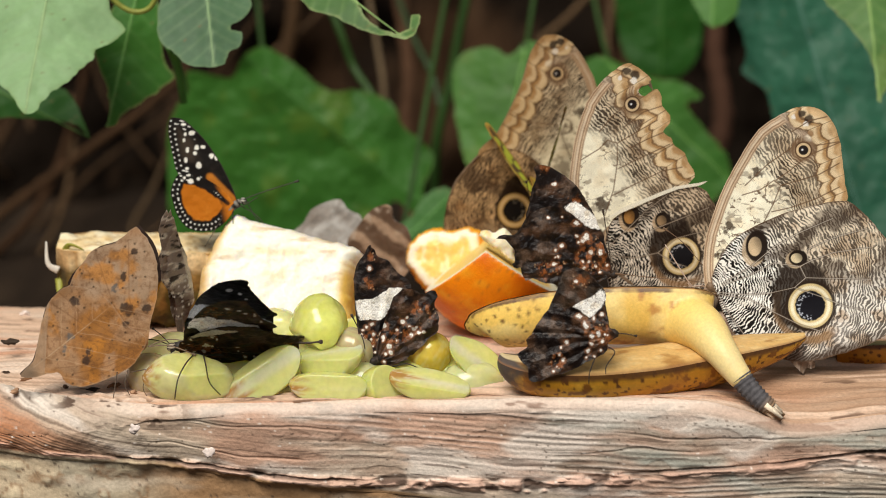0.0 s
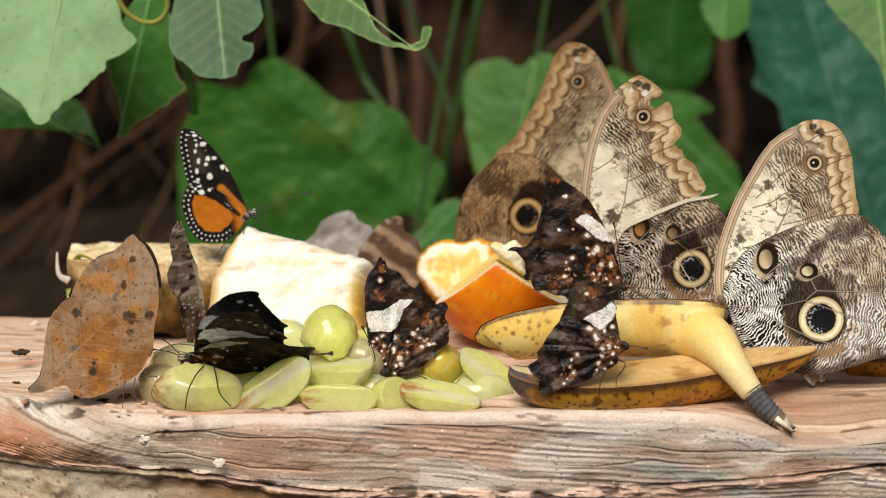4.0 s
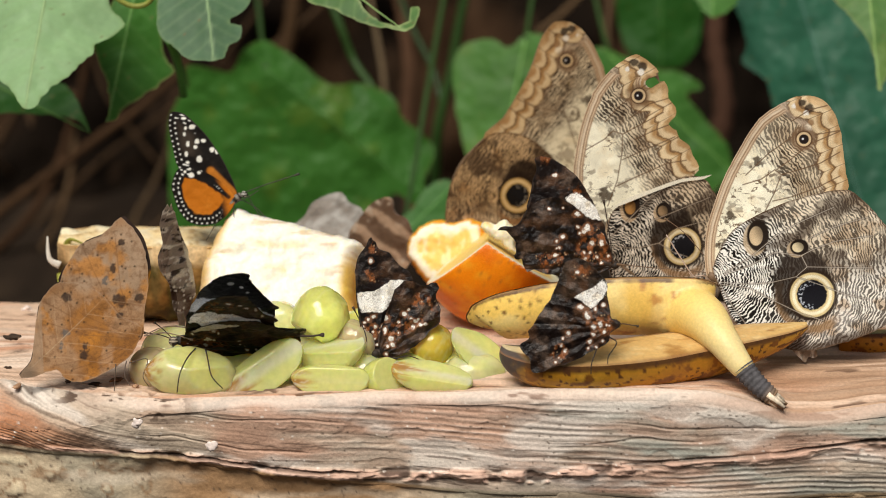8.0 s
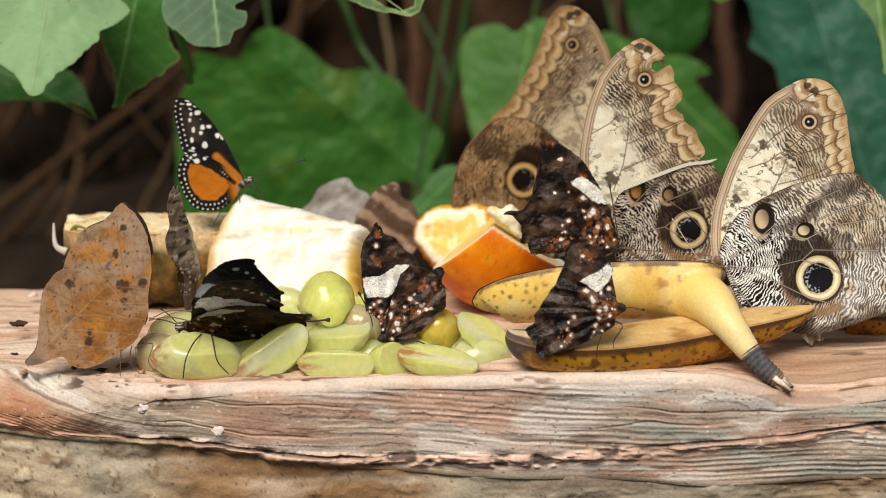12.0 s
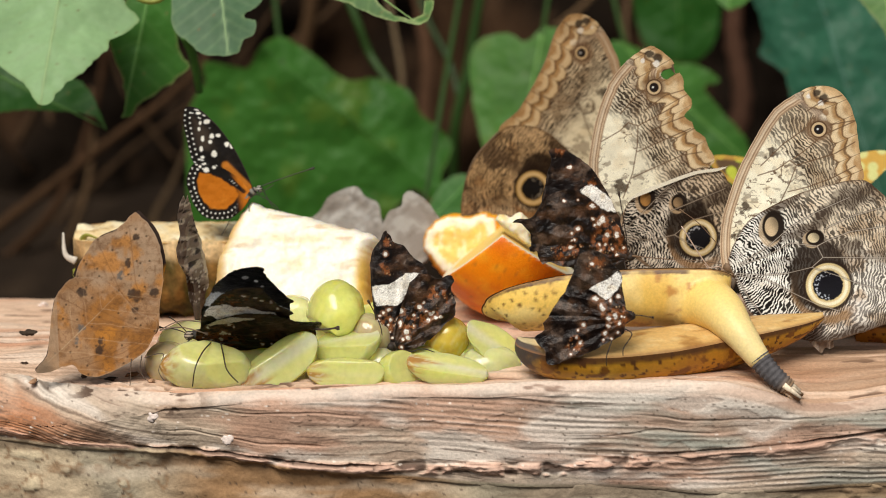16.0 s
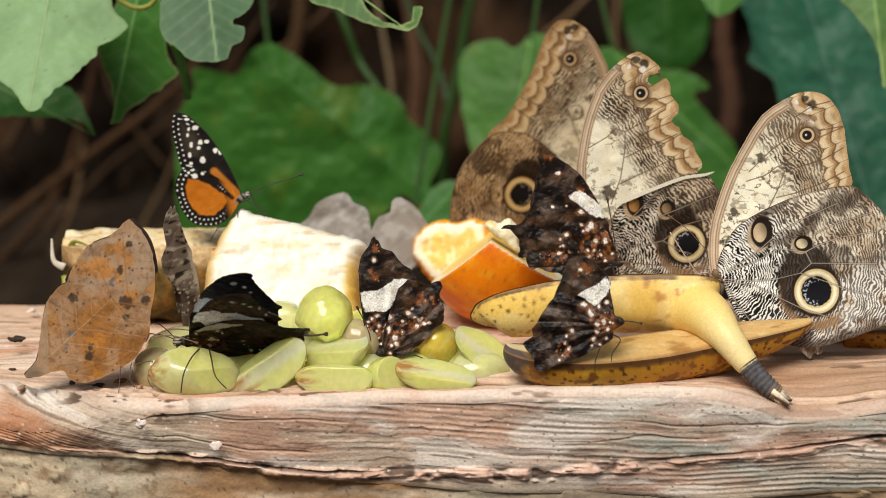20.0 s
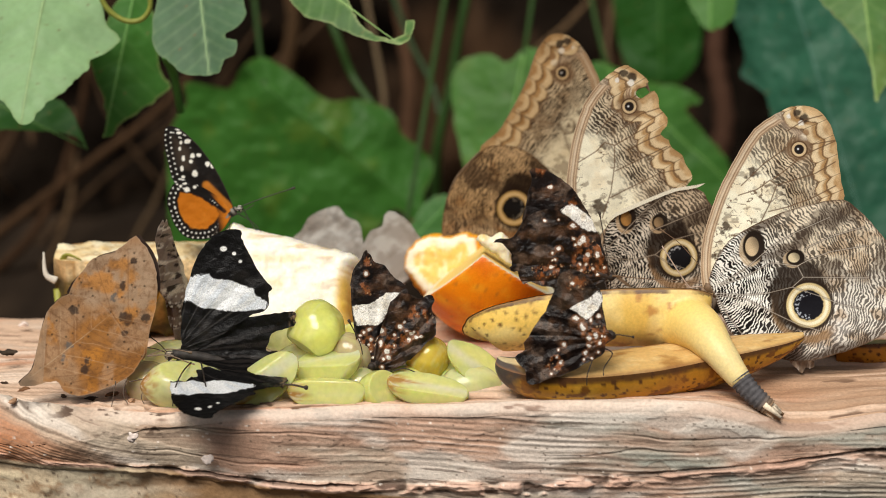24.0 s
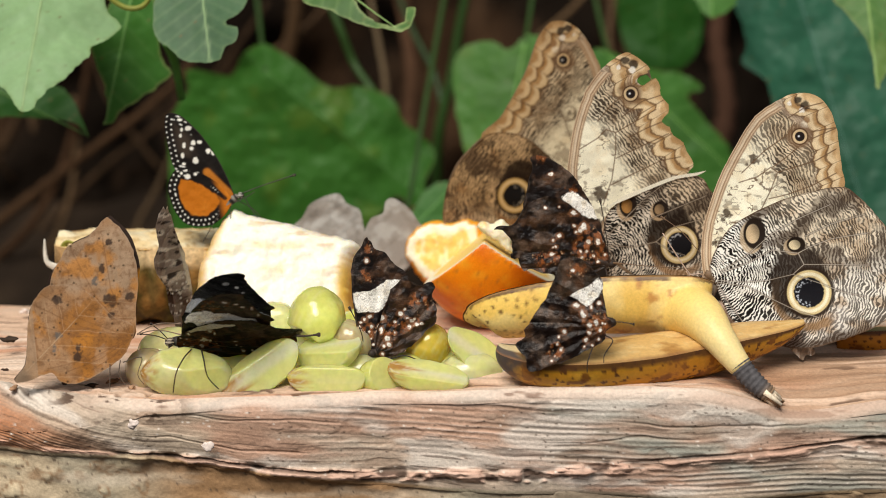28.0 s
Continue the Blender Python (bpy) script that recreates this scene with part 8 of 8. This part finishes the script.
def yellow_butterfly(m, label):
    th = thing("yellow_butterfly", m, label, "butterfly", "yellow-green butterflies")
    wings = []
    for sg in (1, -1):
        # each wing hinges on the body, which lies along x
        wf = part("forewing", sheet(MF, 0.6, malachite, crumple(673, 0.4), malachite_under), WING, th)
        wh = part("hindwing", sheet(MH, 0.6, malachite, lambda u, v, d: 0.5 + crumple(674, 0.4)(u, v, d), malachite_under), WING, th)
        wings.append((wf, wh, sg))
    body(th, [(-5, -1, 0), (2, -0.5, 0), (18, -2, 0)], [1.2, 1.9, 0.7], (0.12, 0.09, 0.04))
    antenna(th, [(-5, 0, 0.5), (-10, 6, 2), (-14, 13, 3)])
    antenna(th, [(-5, 0, -0.5), (-10, 5, -2), (-13, 12, -3)])
    bars(th, "leg", [[(0, -2, 0.5), (-2, -6, 2), (-1, -11, 2)], [(4, -2, -0.5), (5, -6, -2), (6, -11, -2)]], 0.3, (0.12, 0.09, 0.04))
    return th, wings


fly_at = Matrix.Translation((0.0386, 0.1120, 0.0537)) @ pose(0, 0, 0, 90, 0, 82)
fly, fly_wings = yellow_butterfly(fly_at, "yellow-green and brown butterfly that flutters and flies away")
hid_at = Matrix.Translation((0.1423, 0.1200, 0.0398)) @ pose(0, 0, 0, 48, 0, 0) @ pose(0, 0, 0, 90, 0, 90)
hid, hid_wings = yellow_butterfly(hid_at, "yellow-green and brown butterfly half hidden behind the owl butterflies")


# ---- motion ----


def about(m, pivot, degrees, slide=(0, 0, 0)):
    """The pose m turned in its own plane about a point in mm, then slid by mm."""
    p = Vector(mm(pivot[0], pivot[1], 0))
    return m @ Matrix.Translation(mm(*slide)) @ Matrix.Translation(p) @ pose(0, 0, 0, 0, 0, degrees) @ Matrix.Translation(-p)


def hinge(ob, rows):
    """Wing turns about the body's axis: seconds, degrees down towards the front, degrees of swing in the wing's plane."""
    walk(ob, [(row[0], pose(0, row[3] * 0.001 if len(row) > 3 else 0, 0, row[1], 0, 0) @ pose(0, 0, 0, 0, 0, row[2] if len(row) > 2 else 0)) for row in rows])


def motions():
    # the banded butterfly opens its wings
    opening = [(0, 53), (7, 53), (7.6, 54), (15, 53), (23.1, 53), (23.3, 56), (23.4, 66), (23.5, 79), (23.6, 87), (23.7, 93), (23.9, 99), (24.2, 102), (24.5, 99), (24.7, 92), (24.8, 86), (24.9, 74), (25.0, 60), (25.1, 53), (28, 53)]
    grade = lambda a, lo, hi: lo + (hi - lo) * max(0.0, min(1.0, (a - 53) / 47))
    hinge(near_fore, [(t, a, grade(a, -4, 9)) for t, a in opening])
    hinge(near_hind, [(t, a, grade(a, 0, 13)) for t, a in opening])
    lifting = [(0, 45, -4), (22.9, 45, -4), (23.2, 44, -4), (23.3, 40, -3), (23.4, 29, -2), (23.5, 15, -1), (23.6, 6, 0), (23.7, 2, 0), (23.9, 0, 0), (24.2, -1, 0), (24.7, 0, 0), (24.8, 3, 0), (24.9, 10, -1), (25.0, 24, -2), (25.1, 42, -4), (25.2, 45, -4), (28, 45, -4)]
    hinge(far_fore, lifting)
    hinge(far_hind, [(t, a, b * 3) for t, a, b in lifting])
    # the dead-leaf butterfly rocks on its feet
    rock = [(0, 16), (1, 12), (2, 10), (3, 6), (3.5, 4), (5.5, -4), (6, 1), (8, 0), (10, -1), (11, -4), (12.5, -4), (14.5, 1), (15, -3), (16, 0), (17, -1), (18, 3), (18.5, -1), (19.5, 3), (20.5, 7), (22.5, 13), (23, 16), (23.5, 21), (24.0, 20), (24.5, 18), (24.8, 12), (25, -3), (25.5, -11), (26, -4), (26.5, -2), (27, -6), (28, -9)]
    foot = KALL_FOOT
    walk(kall, [(t, about(kall_at, foot, -a * 0.31)) for t, a in rock])
    still = Matrix.Identity(4)
    spread = [(0, 0), (24.6, 0), (24.8, 8), (24.9, 13), (25.0, 11), (25.2, 2), (25.5, 0), (28, 0)]
    walk(near_k, [(t, about(still, root_p, a)) for t, a in spread])
    # the torn owl butterfly shifts its forewings
    sway = [(0, 2.2), (7.45, 2.2), (7.8, 0), (11, -0.2), (17.2, -0.4), (17.5, 2.0), (18.6, 2.0), (18.9, 0.2), (23.1, 0.2), (23.4, 1.5), (28, 1.3)]
    for ob in owl_mid_fore:
        walk(ob, [(t, about(still, owl_mid_base, a)) for t, a in sway])
    # the back owl butterfly flaps once as its neighbour flies off
    e = owl_back_eye
    lean = about(owl_back_at, e, 3.3, (-0.8, -2.8, 0))
    flap = about(owl_back_at, e, 1.5, (0, -4, 0)) @ Matrix.Translation(mm(owl_back_base[0], 0, 0)) @ pose(0, 0, 0, 0, 80, 0) @ Matrix.Translation(mm(-owl_back_base[0], 0, 0))
    walk(owl_back, [(0, lean), (1.8, lean), (1.9, flap), (1.97, about(owl_back_at, e, 0.6, (1, 0, 0))), (2.4, owl_back_at), (28, owl_back_at)])
    # the brown butterfly behind turns round
    turn = lambda a: brown_at @ pose(0, 0, 0, 0, a, 0)
    walk(brown, [(0, turn(0)), (12.6, turn(0)), (13.1, turn(60)), (13.6, turn(120)), (14.2, turn(180)), (28, turn(180))])
    # the edge-on butterfly fidgets
    walk(edge, [(t, edge_at @ Matrix.Translation(mm(0, z, 0)) @ pose(0, 0, 0, 0, a, 0)) for t, z, a in ((0, 0, 0), (1, 1, 2), (2.5, 0, 0), (8, 0, 0), (11, 2, 4), (12.5, 1.5, 5), (14.5, 1.5, 8), (17, 1.3, 8), (19, 1.4, 4), (20, -0.5, 0), (28, -0.6, 0))])
    # the yellow-green butterfly flutters, then flies up and away
    up = lambda p, turn_: Matrix.Translation(p) @ pose(0, 0, 0, *turn_)
    perch = (90, 0, 50)
    home = fly_at.translation
    walk(fly, [(0, fly_at), (1.0, fly_at), (1.2, fly_at @ pose(0, 0, 0, 0, -35, 0)), (1.5, fly_at), (1.75, fly_at), (1.9, up((0.0146, 0.1080, 0.0550), (60, 0, 30))), (2.0, up((-0.0040, 0.1100, 0.0730), (80, 0, 10))), (2.1, up((-0.0135, 0.1200, 0.0899), (70, 0, 30))), (2.2, up((-0.0036, 0.1300, 0.1246), (50, 0, 40))), (2.3, up((-0.0184, 0.1500, 0.1757), (50, 0, 40))), (2.8, up((-0.1844, 0.3500, 0.2967), (60, 0, 20))), (3.2, up((-0.35, 0.80, 0.72), (60, 0, 0))), (28, up((-0.35, 0.80, 0.72), (60, 0, 0)))])
    beats = {1: [(0, 14), (0.6, 12), (0.9, 8), (1.2, 5), (1.5, 10)], -1: [(0, -40), (0.6, -36), (0.9, -30), (1.2, -70), (1.5, -38)]}
    for wf, wh, sg in fly_wings:
        beat = beats[sg] + [(t, sg * a) for t, a in ((1.75, 40), (1.85, 60), (1.92, 15), (1.98, 30), (2.05, 45), (2.12, 20), (2.19, 50), (2.26, 20), (2.4, 30), (3.2, 10), (28, 10))]
        for ob in (wf, wh):
            hinge(ob, beat)
    low = Matrix.Translation((0.006, 0, -0.016)) @ hid_at
    leave = [(0, low), (13.7, low), (14.3, hid_at), (18.3, hid_at), (18.5, up((0.1750, 0.1300, 0.0560), (90, 0, 70))), (18.7, up((0.2050, 0.1500, 0.0900), (80, 0, 60))), (18.9, up((0.2350, 0.2000, 0.1500), (80, 0, 60))), (19.3, up((0.42, 0.45, 0.45), (80, 0, 50))), (28, up((0.42, 0.45, 0.45), (80, 0, 50)))]
    walk(hid, leave)
    # seconds, turn of the wing that shows on the one side, and of the one on the other
    spread_out = [(0, -82, 20), (13.8, -82, 20), (14.4, -62, 66), (14.7, -76, 70), (15.3, -78, 74), (15.9, -84, 80), (16.4, -86, 78), (17.0, -84, 68), (17.5, -76, 70), (17.8, -60, 64), (18.0, -55, 62), (18.3, -62, 76), (18.5, -30, 40), (18.6, -70, 70), (18.7, -30, 30), (18.8, -70, 70), (18.9, -30, 30), (28, -30, 30)]
    for (wf, wh, sg), col_ in zip(hid_wings, (1, 2)):
        for ob in (wf, wh):
            hinge(ob, [(row[0], row[col_]) for row in spread_out])


motions()
